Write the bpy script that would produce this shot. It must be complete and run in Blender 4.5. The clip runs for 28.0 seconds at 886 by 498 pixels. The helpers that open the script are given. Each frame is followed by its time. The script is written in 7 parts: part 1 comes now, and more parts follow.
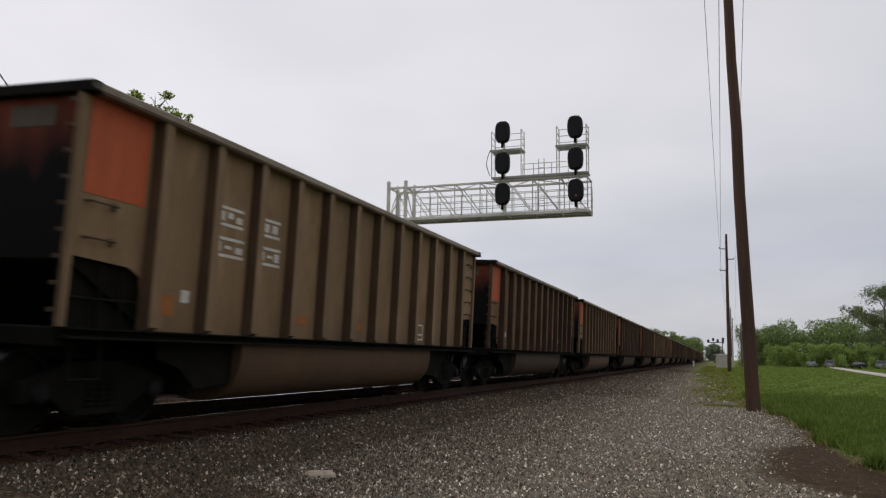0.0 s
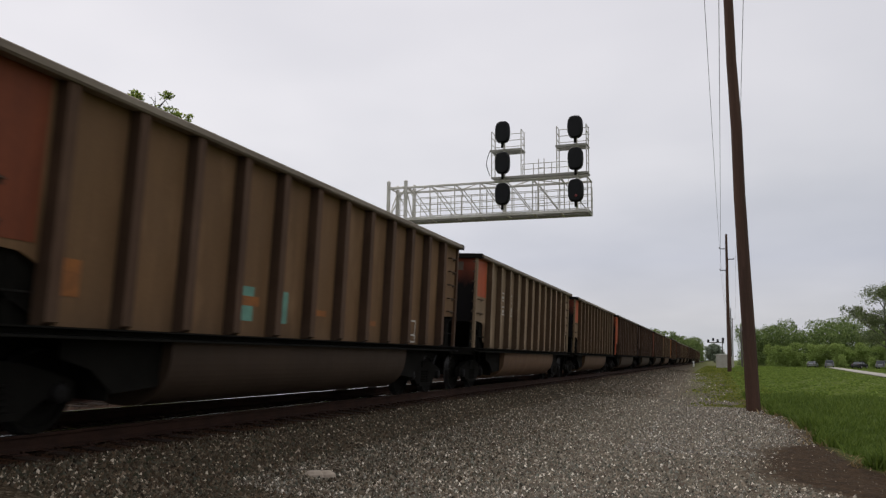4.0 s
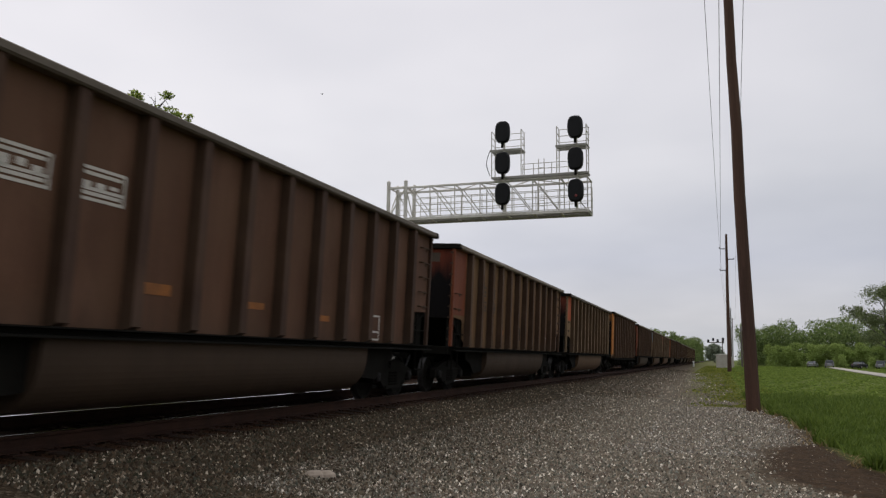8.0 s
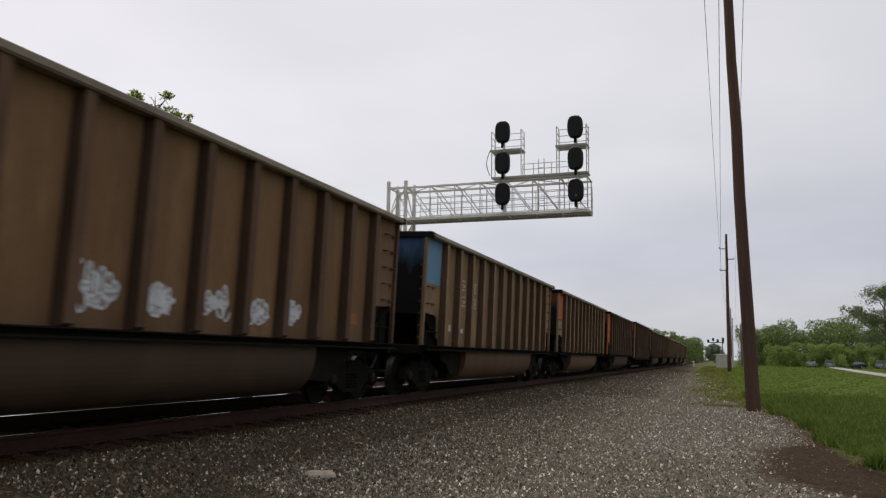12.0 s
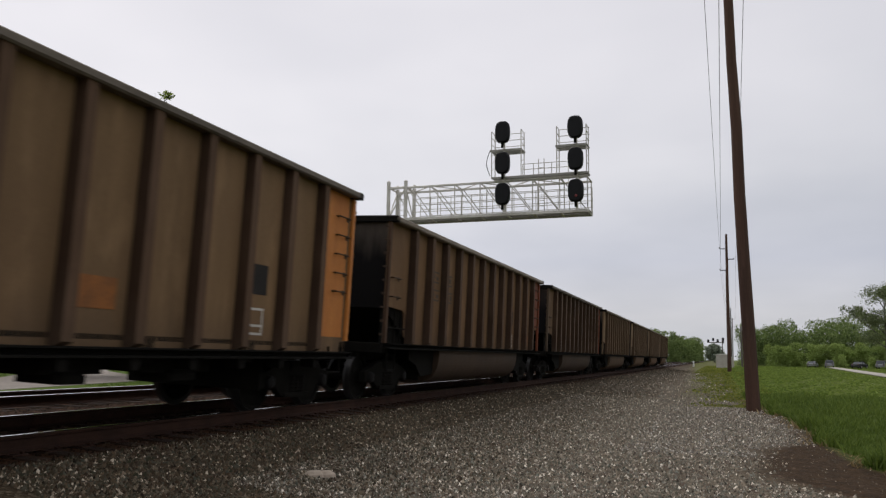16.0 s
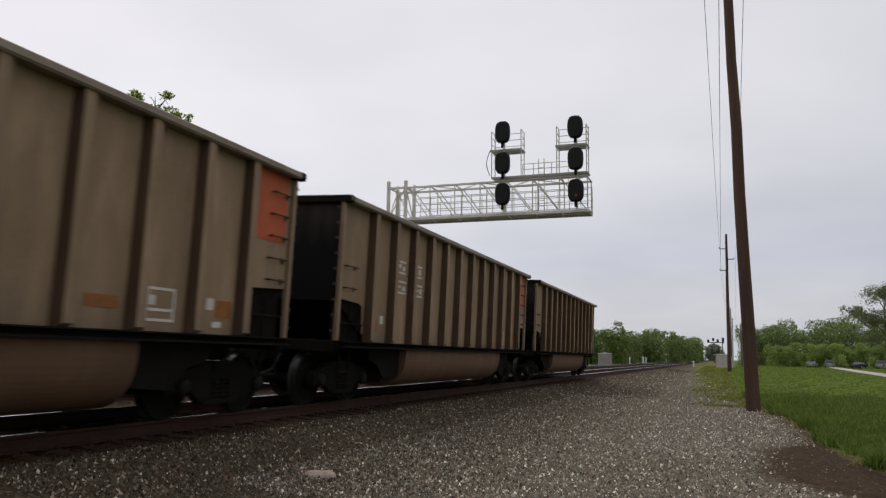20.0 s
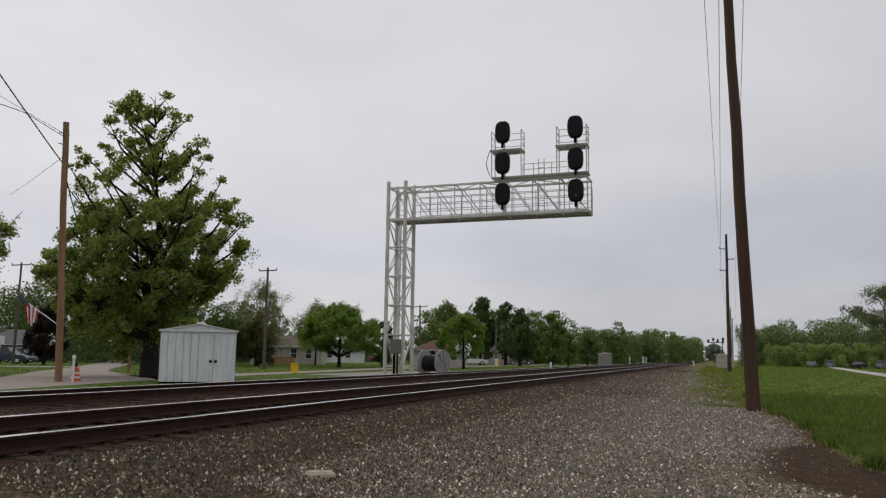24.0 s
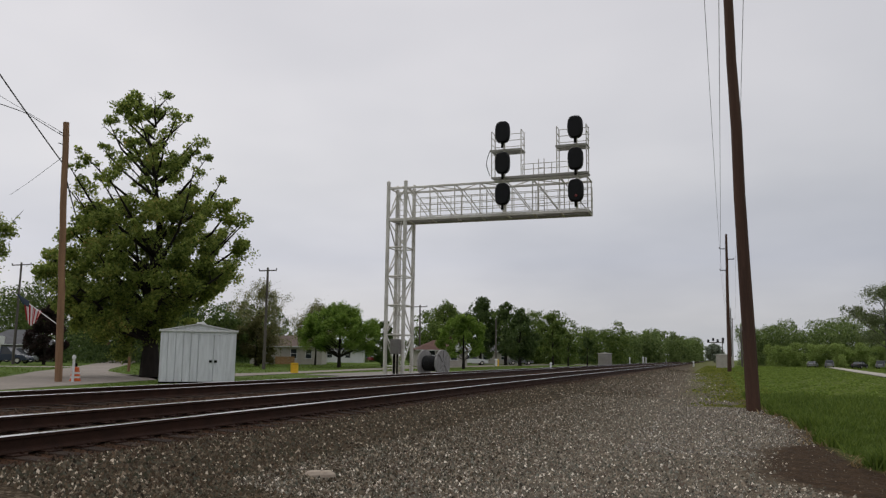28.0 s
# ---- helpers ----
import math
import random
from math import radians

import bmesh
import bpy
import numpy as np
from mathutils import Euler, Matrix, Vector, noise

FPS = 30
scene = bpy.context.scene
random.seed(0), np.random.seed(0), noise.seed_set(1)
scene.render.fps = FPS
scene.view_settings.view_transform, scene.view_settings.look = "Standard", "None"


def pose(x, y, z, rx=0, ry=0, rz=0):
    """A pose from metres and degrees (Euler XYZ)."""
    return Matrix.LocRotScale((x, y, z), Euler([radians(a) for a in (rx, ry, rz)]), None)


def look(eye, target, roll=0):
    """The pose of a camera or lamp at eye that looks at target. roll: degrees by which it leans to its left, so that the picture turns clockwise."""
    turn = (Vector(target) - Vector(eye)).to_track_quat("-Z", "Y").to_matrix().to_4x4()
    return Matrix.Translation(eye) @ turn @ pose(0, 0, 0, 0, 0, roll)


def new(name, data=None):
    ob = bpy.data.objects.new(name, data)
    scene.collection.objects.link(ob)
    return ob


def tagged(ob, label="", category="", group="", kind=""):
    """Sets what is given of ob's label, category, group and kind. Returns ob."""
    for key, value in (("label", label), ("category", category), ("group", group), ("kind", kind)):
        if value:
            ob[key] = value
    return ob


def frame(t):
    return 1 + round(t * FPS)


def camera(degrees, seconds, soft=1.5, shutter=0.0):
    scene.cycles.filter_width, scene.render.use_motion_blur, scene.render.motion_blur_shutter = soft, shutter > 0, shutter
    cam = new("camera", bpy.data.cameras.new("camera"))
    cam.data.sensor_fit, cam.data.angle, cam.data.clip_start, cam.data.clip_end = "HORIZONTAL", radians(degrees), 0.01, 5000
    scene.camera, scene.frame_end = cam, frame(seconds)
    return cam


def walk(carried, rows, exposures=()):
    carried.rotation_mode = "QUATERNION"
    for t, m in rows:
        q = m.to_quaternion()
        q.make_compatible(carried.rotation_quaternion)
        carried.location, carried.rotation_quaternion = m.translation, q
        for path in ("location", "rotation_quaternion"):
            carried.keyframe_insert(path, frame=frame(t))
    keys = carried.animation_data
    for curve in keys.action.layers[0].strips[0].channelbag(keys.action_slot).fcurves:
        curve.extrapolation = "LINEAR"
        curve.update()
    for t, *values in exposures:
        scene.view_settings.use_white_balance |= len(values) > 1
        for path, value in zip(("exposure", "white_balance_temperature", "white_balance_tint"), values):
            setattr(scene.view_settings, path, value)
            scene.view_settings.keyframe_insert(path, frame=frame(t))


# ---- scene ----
# The camera stands on a tripod beside a double-track main line.
cam = camera(59.2, 28.0, soft=1.3, shutter=0.17)
EYE = Vector((0.0, 0.0, 1.45))
YAW, PITCH = 0.3375, 0.1371
AHEAD = Vector((-math.sin(YAW) * math.cos(PITCH), math.cos(YAW) * math.cos(PITCH), math.sin(PITCH)))
STAND = look(EYE, EYE + AHEAD * 10, 0.69)
walk(cam, [(0.0, STAND), (28.0, STAND)],
     exposures=[(0.0, 0.0, 6540, 11), (6.0, 0.03, 6540, 11), (16.0, 0.05, 6540, 11), (21.0, 0.06, 6540, 11), (21.8, 0.02, 6545, 11), (23.2, -0.14, 6570, 10), (28.0, -0.15, 6570, 10)])

# ---- light: an overcast spring day ----
world = bpy.data.worlds.new("overcast")
scene.world = world
world.use_nodes = True
wn, wl = world.node_tree.nodes, world.node_tree.links
wn.clear()
out = wn.new("ShaderNodeOutputWorld")
sky = wn.new("ShaderNodeTexSky")
sky.sky_type, sky.sun_disc = "NISHITA", False
sky.sun_elevation, sky.sun_rotation = radians(52), radians(310)
sky.air_density, sky.dust_density = 1.6, 4.0
bg_sky = wn.new("ShaderNodeBackground")
bg_sky.inputs[1].default_value = 0.05
wl.new(sky.outputs[0], bg_sky.inputs[0])
coord = wn.new("ShaderNodeTexCoord")
sep = wn.new("ShaderNodeSeparateXYZ")
wl.new(coord.outputs["Generated"], sep.inputs[0])
up = wn.new("ShaderNodeMath")
up.operation = "MAXIMUM"
up.inputs[1].default_value = 0.0
wl.new(sep.outputs[2], up.inputs[0])
high = wn.new("ShaderNodeMath")
high.operation = "ADD"
high.inputs[1].default_value = 0.22
wl.new(up.outputs[0], high.inputs[0])
flat = wn.new("ShaderNodeVectorMath")
flat.operation = "DIVIDE"
wl.new(coord.outputs["Generated"], flat.inputs[0])
wl.new(high.outputs[0], flat.inputs[1])
cloud = wn.new("ShaderNodeTexNoise")
cloud.inputs["Scale"].default_value = 0.85
cloud.inputs["Detail"].default_value = 4.0
cloud.inputs["Roughness"].default_value = 0.5
wl.new(flat.outputs[0], cloud.inputs["Vector"])
tone = wn.new("ShaderNodeValToRGB")
tone.color_ramp.elements[0].position, tone.color_ramp.elements[0].color = 0.3, (0.62, 0.63, 0.68, 1)
tone.color_ramp.elements[1].position, tone.color_ramp.elements[1].color = 0.68, (0.795, 0.79, 0.826, 1)
wl.new(cloud.outputs["Fac"], tone.inputs[0])
rim = wn.new("ShaderNodeValToRGB")
rim.color_ramp.elements[0].position, rim.color_ramp.elements[0].color = 0.0, (0.92, 0.94, 0.925, 1)
rim.color_ramp.elements[1].position, rim.color_ramp.elements[1].color = 0.8, (1.5, 1.5, 1.46, 1)
low = rim.color_ramp.elements.new(0.05)
low.color = (0.95, 0.955, 0.94, 1)
dim = rim.color_ramp.elements.new(0.12)
dim.color = (0.91, 0.935, 0.98, 1)
band = rim.color_ramp.elements.new(0.22)
band.color = (1.085, 1.085, 1.075, 1)
band2 = rim.color_ramp.elements.new(0.42)
band2.color = (1.055, 1.045, 1.04, 1)
wl.new(up.outputs[0], rim.inputs[0])
mul = wn.new("ShaderNodeMix")
mul.data_type, mul.blend_type = "RGBA", "MULTIPLY"
mul.inputs[0].default_value = 1.0
wl.new(tone.outputs[0], mul.inputs[6])
wl.new(rim.outputs[0], mul.inputs[7])
side = wn.new("ShaderNodeMapRange")
side.inputs[1].default_value, side.inputs[2].default_value = -0.8, 0.25
wl.new(sep.outputs[0], side.inputs[0])
tint = wn.new("ShaderNodeMix")
tint.data_type = "RGBA"
tint.inputs[6].default_value, tint.inputs[7].default_value = (1.09, 1.088, 1.095, 1), (0.81, 0.824, 0.846, 1)
wl.new(side.outputs[0], tint.inputs[0])
mul2 = wn.new("ShaderNodeMix")
mul2.data_type, mul2.blend_type = "RGBA", "MULTIPLY"
mul2.inputs[0].default_value = 1.0
wl.new(mul.outputs[2], mul2.inputs[6])
wl.new(tint.outputs[2], mul2.inputs[7])
bg_cloud = wn.new("ShaderNodeBackground")
bg_cloud.inputs[1].default_value = 1.04
wl.new(mul2.outputs[2], bg_cloud.inputs[0])
mix = wn.new("ShaderNodeMixShader")
mix.inputs[0].default_value = 0.9
wl.new(bg_sky.outputs[0], mix.inputs[1])
wl.new(bg_cloud.outputs[0], mix.inputs[2])
wl.new(mix.outputs[0], out.inputs[0])

sun = new("sun", bpy.data.lights.new("sun", "SUN"))
sun.data.energy, sun.data.angle, sun.data.color = 0.7, radians(25), (1.0, 0.96, 0.9)
sun.matrix_world = look((-46, 38.6, 76.8), (0, 0, 0))

# ---- plan, in metres: x to the right of the line, y along it, z up ----
TRACK_X, TRACK_Z = -7.915, 0.594      # near track: centre line, rail top
FAR_X, FAR_Z = -12.21, 0.689          # far track
CANT = 0.0426                         # the near track leans toward the service road, fitted to the camera's view
LEAN = math.degrees(CANT)
PITCH_L, BOX, TOP, HALF = 16.18, 14.49, 3.817, 1.58   # coal car: coupled length, box length, height, half width


# ---- materials ----
def node_mat(name):
    m = bpy.data.materials.new(name)
    m.use_nodes = True
    nt = m.node_tree
    return m, nt.nodes, nt.links, nt.nodes["Principled BSDF"]


def vmath(n, l, op, a, b):
    v = n.new("ShaderNodeVectorMath")
    v.operation = op
    for i, s in enumerate((a, b)):
        if isinstance(s, (tuple, float, int)):
            v.inputs[i].default_value = s if isinstance(s, tuple) else (s, s, s)
        else:
            l.new(s, v.inputs[i])
    return v.outputs[0]


def smath(n, l, op, a, b=0.0, clamp=False):
    v = n.new("ShaderNodeMath")
    v.operation, v.use_clamp = op, clamp
    for i, s in enumerate((a, b)):
        if isinstance(s, (float, int)):
            v.inputs[i].default_value = s
        else:
            l.new(s, v.inputs[i])
    return v.outputs[0]


def noise_tex(n, l, vec, scale, detail=3.0, rough=0.55):
    t = n.new("ShaderNodeTexNoise")
    t.inputs["Scale"].default_value, t.inputs["Detail"].default_value = scale, detail
    t.inputs["Roughness"].default_value = rough
    l.new(vec, t.inputs["Vector"])
    return t.outputs["Fac"]


def ramp(n, l, fac, *stops):
    r = n.new("ShaderNodeValToRGB")
    els = r.color_ramp.elements
    while len(els) < len(stops):
        els.new(0.5)
    for e, (p, c) in zip(els, stops):
        e.position = p
        e.color = (*c, 1) if len(c) == 3 else c
    l.new(fac, r.inputs[0])
    return r.outputs[0]


def mixc(n, l, fac, a, b, blend="MIX"):
    m = n.new("ShaderNodeMix")
    m.data_type, m.blend_type = "RGBA", blend
    for i, s in ((0, fac), (6, a), (7, b)):
        if isinstance(s, (float, int)):
            m.inputs[i].default_value = s
        elif isinstance(s, tuple):
            m.inputs[i].default_value = (*s, 1)
        else:
            l.new(s, m.inputs[i])
    return m.outputs[2]


def bump(n, l, bsdf, height, strength, dist):
    b = n.new("ShaderNodeBump")
    b.inputs["Strength"].default_value, b.inputs["Distance"].default_value = strength, dist
    l.new(height, b.inputs["Height"])
    l.new(b.outputs[0], bsdf.inputs["Normal"])


def object_vec(n, l, spread=7.0):
    """Object coordinates, shifted by chance from object to object."""
    co = n.new("ShaderNodeTexCoord")
    info = n.new("ShaderNodeObjectInfo")
    sh = smath(n, l, "MULTIPLY", info.outputs["Random"], spread)
    return co, vmath(n, l, "ADD", co.outputs["Object"], sh), info


def surface(name, base, dark=None, rough=0.7, metal=0.0, coarse=1.5, fine=20.0, bumps=0.25, dist=0.01, stretch=(1, 1, 1), jitter=0.0, gloss=None):
    """A worn surface: base colour, stains at one scale, grain at another, fine relief."""
    m, n, l, b = node_mat(name)
    dark = dark or tuple(c * 0.6 for c in base)
    co, vec, info = object_vec(n, l)
    vec = vmath(n, l, "MULTIPLY", vec, stretch)
    big, small = noise_tex(n, l, vec, coarse, 4), noise_tex(n, l, vec, fine, 5, 0.65)
    c = mixc(n, l, ramp(n, l, big, (0.35, (0, 0, 0)), (0.7, (1, 1, 1))), dark, base)
    c = mixc(n, l, 0.35, c, ramp(n, l, small, (0.3, tuple(v * 0.55 for v in base)), (0.72, tuple(min(1, v * 1.35) for v in base))))
    if jitter:
        j = smath(n, l, "ADD", smath(n, l, "MULTIPLY", info.outputs["Random"], jitter), 1 - jitter / 2)
        c = mixc(n, l, 1.0, c, j, "MULTIPLY")
    l.new(c, b.inputs["Base Color"])
    b.inputs["Roughness"].default_value, b.inputs["Metallic"].default_value = rough, metal
    b.inputs["Specular IOR Level"].default_value = gloss if gloss is not None else 0.5 if metal or rough < 0.4 else 0.18
    if bumps:
        bump(n, l, b, small, bumps, dist)
    return m


def leaf_mat(name, a, c, through_light=0.4, tips=None):
    """Leaves that let part of the daylight through."""
    m, n, l, b = node_mat(name)
    geo = n.new("ShaderNodeNewGeometry")
    co = n.new("ShaderNodeTexCoord")
    patch = noise_tex(n, l, co.outputs["Object"], 0.6, 2)
    t = smath(n, l, "ADD", smath(n, l, "MULTIPLY", geo.outputs["Random Per Island"], 0.6), smath(n, l, "MULTIPLY", patch, 0.5))
    col = ramp(n, l, t, (0.2, a), (0.85, c)) if tips is None else ramp(n, l, t, (0.2, a), (0.8, c), (0.93, tips))
    l.new(col, b.inputs["Base Color"])
    b.inputs["Roughness"].default_value = 0.6
    b.inputs["Specular IOR Level"].default_value = 0.2
    tr = n.new("ShaderNodeBsdfTranslucent")
    l.new(col, tr.inputs[0])
    mx = n.new("ShaderNodeMixShader")
    mx.inputs[0].default_value = through_light
    l.new(b.outputs[0], mx.inputs[1])
    l.new(tr.outputs[0], mx.inputs[2])
    l.new(mx.outputs[0], n["Material Output"].inputs[0])
    return m


def car_paint(name, base, dust_shade=(0.06, 0.043, 0.03), heavy=0.5):
    """Sooty rail-car paint: faint upright streaks, grime and shade put into the colour along the seams, and dust and
    shade in a lower edge with its own ragged outline.
    """
    m, n, l, b = node_mat(name)
    co, vec, info = object_vec(n, l, 9.0)
    streak = noise_tex(n, l, vmath(n, l, "MULTIPLY", vec, (2.6, 2.6, 0.35)), 1.0, 5, 0.6)
    blot = noise_tex(n, l, vec, 0.9, 4)
    grain = noise_tex(n, l, vec, 22, 4, 0.7)
    c = mixc(n, l, ramp(n, l, streak, (0.42, (1, 1, 1)), (0.68, (0, 0, 0))), base, tuple(v * 0.76 for v in base))
    rust = tuple(0.55 * u + 0.45 * v for u, v in zip(base, (0.10, 0.06, 0.035)))
    c = mixc(n, l, ramp(n, l, blot, (0.46, (0, 0, 0)), (0.66, (0.85, 0.85, 0.85))), c, rust)
    pale = noise_tex(n, l, vmath(n, l, "MULTIPLY", vec, (1.7, 1.7, 0.6)), 1.3, 4, 0.6)
    c = mixc(n, l, ramp(n, l, pale, (0.52, (0, 0, 0)), (0.72, (0.6, 0.6, 0.6))), c, tuple(min(1, v * 1.35 + 0.012) for v in base))
    z = n.new("ShaderNodeSeparateXYZ")
    l.new(co.outputs["Object"], z.inputs[0])
    # grime and post shade, both put into the colour at a sheet's edges
    gen = n.new("ShaderNodeSeparateXYZ")
    l.new(co.outputs["Generated"], gen.inputs[0])
    mid = smath(n, l, "ABSOLUTE", smath(n, l, "SUBTRACT", gen.outputs[1], 0.5))
    creep = smath(n, l, "ADD", mid, smath(n, l, "MULTIPLY", smath(n, l, "SUBTRACT", noise_tex(n, l, vmath(n, l, "MULTIPLY", vec, (3, 3, 1.4)), 1.0, 5, 0.65), 0.5), 0.3))
    seam = ramp(n, l, creep, (0.36, (0, 0, 0)), (0.56, (0.55, 0.55, 0.55)))
    c = mixc(n, l, seam, c, tuple(0.42 * v for v in base))
    # sides darken towards the ground: dirt, and shade put into the colour
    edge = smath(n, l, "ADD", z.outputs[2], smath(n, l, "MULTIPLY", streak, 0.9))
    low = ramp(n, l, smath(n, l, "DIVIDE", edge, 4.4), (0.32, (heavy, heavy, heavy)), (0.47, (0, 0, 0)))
    c = mixc(n, l, low, c, dust_shade)
    c = mixc(n, l, 0.16, c, ramp(n, l, grain, (0.3, tuple(v * 0.6 for v in base)), (0.7, tuple(v * 1.3 for v in base))))
    j = smath(n, l, "ADD", smath(n, l, "MULTIPLY", info.outputs["Random"], 0.2), 0.9)
    c = mixc(n, l, 1.0, c, j, "MULTIPLY")
    l.new(c, b.inputs["Base Color"])
    b.inputs["Roughness"].default_value = 0.72
    b.inputs["Specular IOR Level"].default_value = 0.16
    dent = smath(n, l, "ADD", smath(n, l, "MULTIPLY", noise_tex(n, l, vec, 1.3, 2), 5.0), smath(n, l, "MULTIPLY", grain, 0.3))
    bump(n, l, b, dent, 0.3, 0.012)
    return m


def sooty_end(name, base):
    """End sheets blackened from below by coal, with a ragged upper limit to the soot."""
    m, n, l, b = node_mat(name)
    co, vec, info = object_vec(n, l, 9.0)
    streak = noise_tex(n, l, vmath(n, l, "MULTIPLY", vec, (3, 3, 0.7)), 1.0, 5, 0.6)
    z = n.new("ShaderNodeSeparateXYZ")
    l.new(co.outputs["Object"], z.inputs[0])
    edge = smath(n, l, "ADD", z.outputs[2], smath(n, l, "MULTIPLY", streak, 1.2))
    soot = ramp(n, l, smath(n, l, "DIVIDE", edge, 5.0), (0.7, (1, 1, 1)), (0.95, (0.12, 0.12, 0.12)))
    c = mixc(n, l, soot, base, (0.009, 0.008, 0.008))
    l.new(c, b.inputs["Base Color"])
    b.inputs["Roughness"].default_value = 0.85
    b.inputs["Specular IOR Level"].default_value = 0.08
    bump(n, l, b, noise_tex(n, l, vec, 18, 4), 0.2, 0.008)
    return m


GRAVEL_EDGE = [(8, 1.7), (9.5, 1.15), (10.4, 0.7), (11.2, 0.38), (12.5, 0.35), (14, 0.62), (15.3, 1.2), (17.3, 1.45), (21, 1.35), (24.7, 1.1), (30, 0.4), (40, 0.35)]
TURF_EDGE = [(8, 3.2), (10.5, 2.6), (12.4, 2.1), (13.3, 1.95), (15.2, 1.8), (18, 1.8), (22, 1.58), (26.4, 1.2), (30, 0.9), (40, 0.85)]


def ground_mat():
    """Ballast, service road, dirt and turf on one sheet, parted along ragged lines."""
    m, n, l, b = node_mat("ground_surface")
    co = n.new("ShaderNodeTexCoord")
    vec = co.outputs["Object"]
    s = n.new("ShaderNodeSeparateXYZ")
    l.new(vec, s.inputs[0])
    x, y = s.outputs[0], s.outputs[1]
    ragged = noise_tex(n, l, vec, 0.45, 5, 0.65)
    big, fine = noise_tex(n, l, vec, 0.25, 4), noise_tex(n, l, vec, 9.0, 5, 0.7)
    cell = n.new("ShaderNodeTexVoronoi")
    cell.inputs["Scale"].default_value = 27.0
    l.new(vec, cell.inputs["Vector"])
    stone_c = ramp(n, l, cell.outputs["Color"], (0.1, (0.028, 0.02, 0.012)), (0.55, (0.08, 0.062, 0.04)), (0.95, (0.24, 0.195, 0.14)))
    ballast = mixc(n, l, 0.55, stone_c, ramp(n, l, fine, (0.3, (0.022, 0.0145, 0.008)), (0.7, (0.064, 0.046, 0.026))))
    road = mixc(n, l, 0.5, stone_c, ramp(n, l, fine, (0.3, (0.105, 0.084, 0.06)), (0.7, (0.22, 0.18, 0.13))))
    rusty = ramp(n, l, fine, (0.3, (0.024, 0.0105, 0.005)), (0.7, (0.075, 0.035, 0.016)))
    dirt = mixc(n, l, 0.12, ramp(n, l, noise_tex(n, l, vec, 4.0, 7, 0.75), (0.34, (0.01, 0.0055, 0.0025)), (0.7, (0.068, 0.037, 0.016))), stone_c)
    turf = mixc(n, l, big, ramp(n, l, fine, (0.3, (0.05, 0.083, 0.013)), (0.7, (0.1, 0.147, 0.026))), (0.085, 0.127, 0.022))
    wob = smath(n, l, "MULTIPLY", smath(n, l, "SUBTRACT", ragged, 0.5), 2.6)

    def step(value, at, width):
        r = n.new("ShaderNodeMapRange")
        r.inputs[1].default_value, r.inputs[2].default_value = at - width, at + width
        r.clamp = True
        l.new(value, r.inputs[0])
        return r.outputs[0]
    xw = smath(n, l, "ADD", x, wob)
    c = mixc(n, l, step(xw, -3.6, 2.2), ballast, road)
    near_rail = smath(n, l, "ABSOLUTE", smath(n, l, "ADD", x, 10.0))
    c = mixc(n, l, step(smath(n, l, "ADD", near_rail, smath(n, l, "MULTIPLY", wob, 0.15)), 3.75, 0.35), rusty, c)
    # the gravel ends along one ragged line and the turf begins along another, with bare dirt between
    ahead = smath(n, l, "DIVIDE", y, 40.0, True)
    gx, tx = (smath(n, l, "MULTIPLY", ramp(n, l, ahead, *[(py / 40, (px / 4,) * 3) for py, px in line]), 4.0) for line in (GRAVEL_EDGE, TURF_EDGE))
    limw = smath(n, l, "ADD", smath(n, l, "SUBTRACT", x, gx), smath(n, l, "MULTIPLY", wob, 0.35))
    c = mixc(n, l, step(limw, 0.0, 0.3), c, dirt)
    verge = smath(n, l, "ADD", smath(n, l, "SUBTRACT", x, tx), smath(n, l, "MULTIPLY", wob, 0.3))
    c = mixc(n, l, step(verge, 0.0, 0.2), c, turf)
    weeds = smath(n, l, "MULTIPLY", step(smath(n, l, "ADD", xw, smath(n, l, "MULTIPLY", y, 0.028)), -0.1, 0.7), step(y, 29.0, 5.0))
    c = mixc(n, l, smath(n, l, "MULTIPLY", weeds, 0.62), c, mixc(n, l, ragged, turf, (0.14, 0.135, 0.035)))
    c = mixc(n, l, step(smath(n, l, "SUBTRACT", smath(n, l, "MULTIPLY", x, -1.0), smath(n, l, "MULTIPLY", wob, 0.3)), 16.6, 0.5), c, turf)
    l.new(c, b.inputs["Base Color"])
    b.inputs["Roughness"].default_value = 0.9
    b.inputs["Specular IOR Level"].default_value = 0.08
    bump(n, l, b, cell.outputs["Distance"], 0.7, 0.03)
    return m


def stone_mat(name, *stops):
    m, n, l, b = node_mat(name)
    geo = n.new("ShaderNodeNewGeometry")
    l.new(ramp(n, l, geo.outputs["Random Per Island"], *stops), b.inputs["Base Color"])
    b.inputs["Roughness"].default_value = 0.9
    b.inputs["Specular IOR Level"].default_value = 0.12
    return m


def plain(name, c, rough=0.6, metal=0.0):
    m, n, l, b = node_mat(name)
    b.inputs["Base Color"].default_value = (*c, 1)
    b.inputs["Roughness"].default_value, b.inputs["Metallic"].default_value = rough, metal
    return m


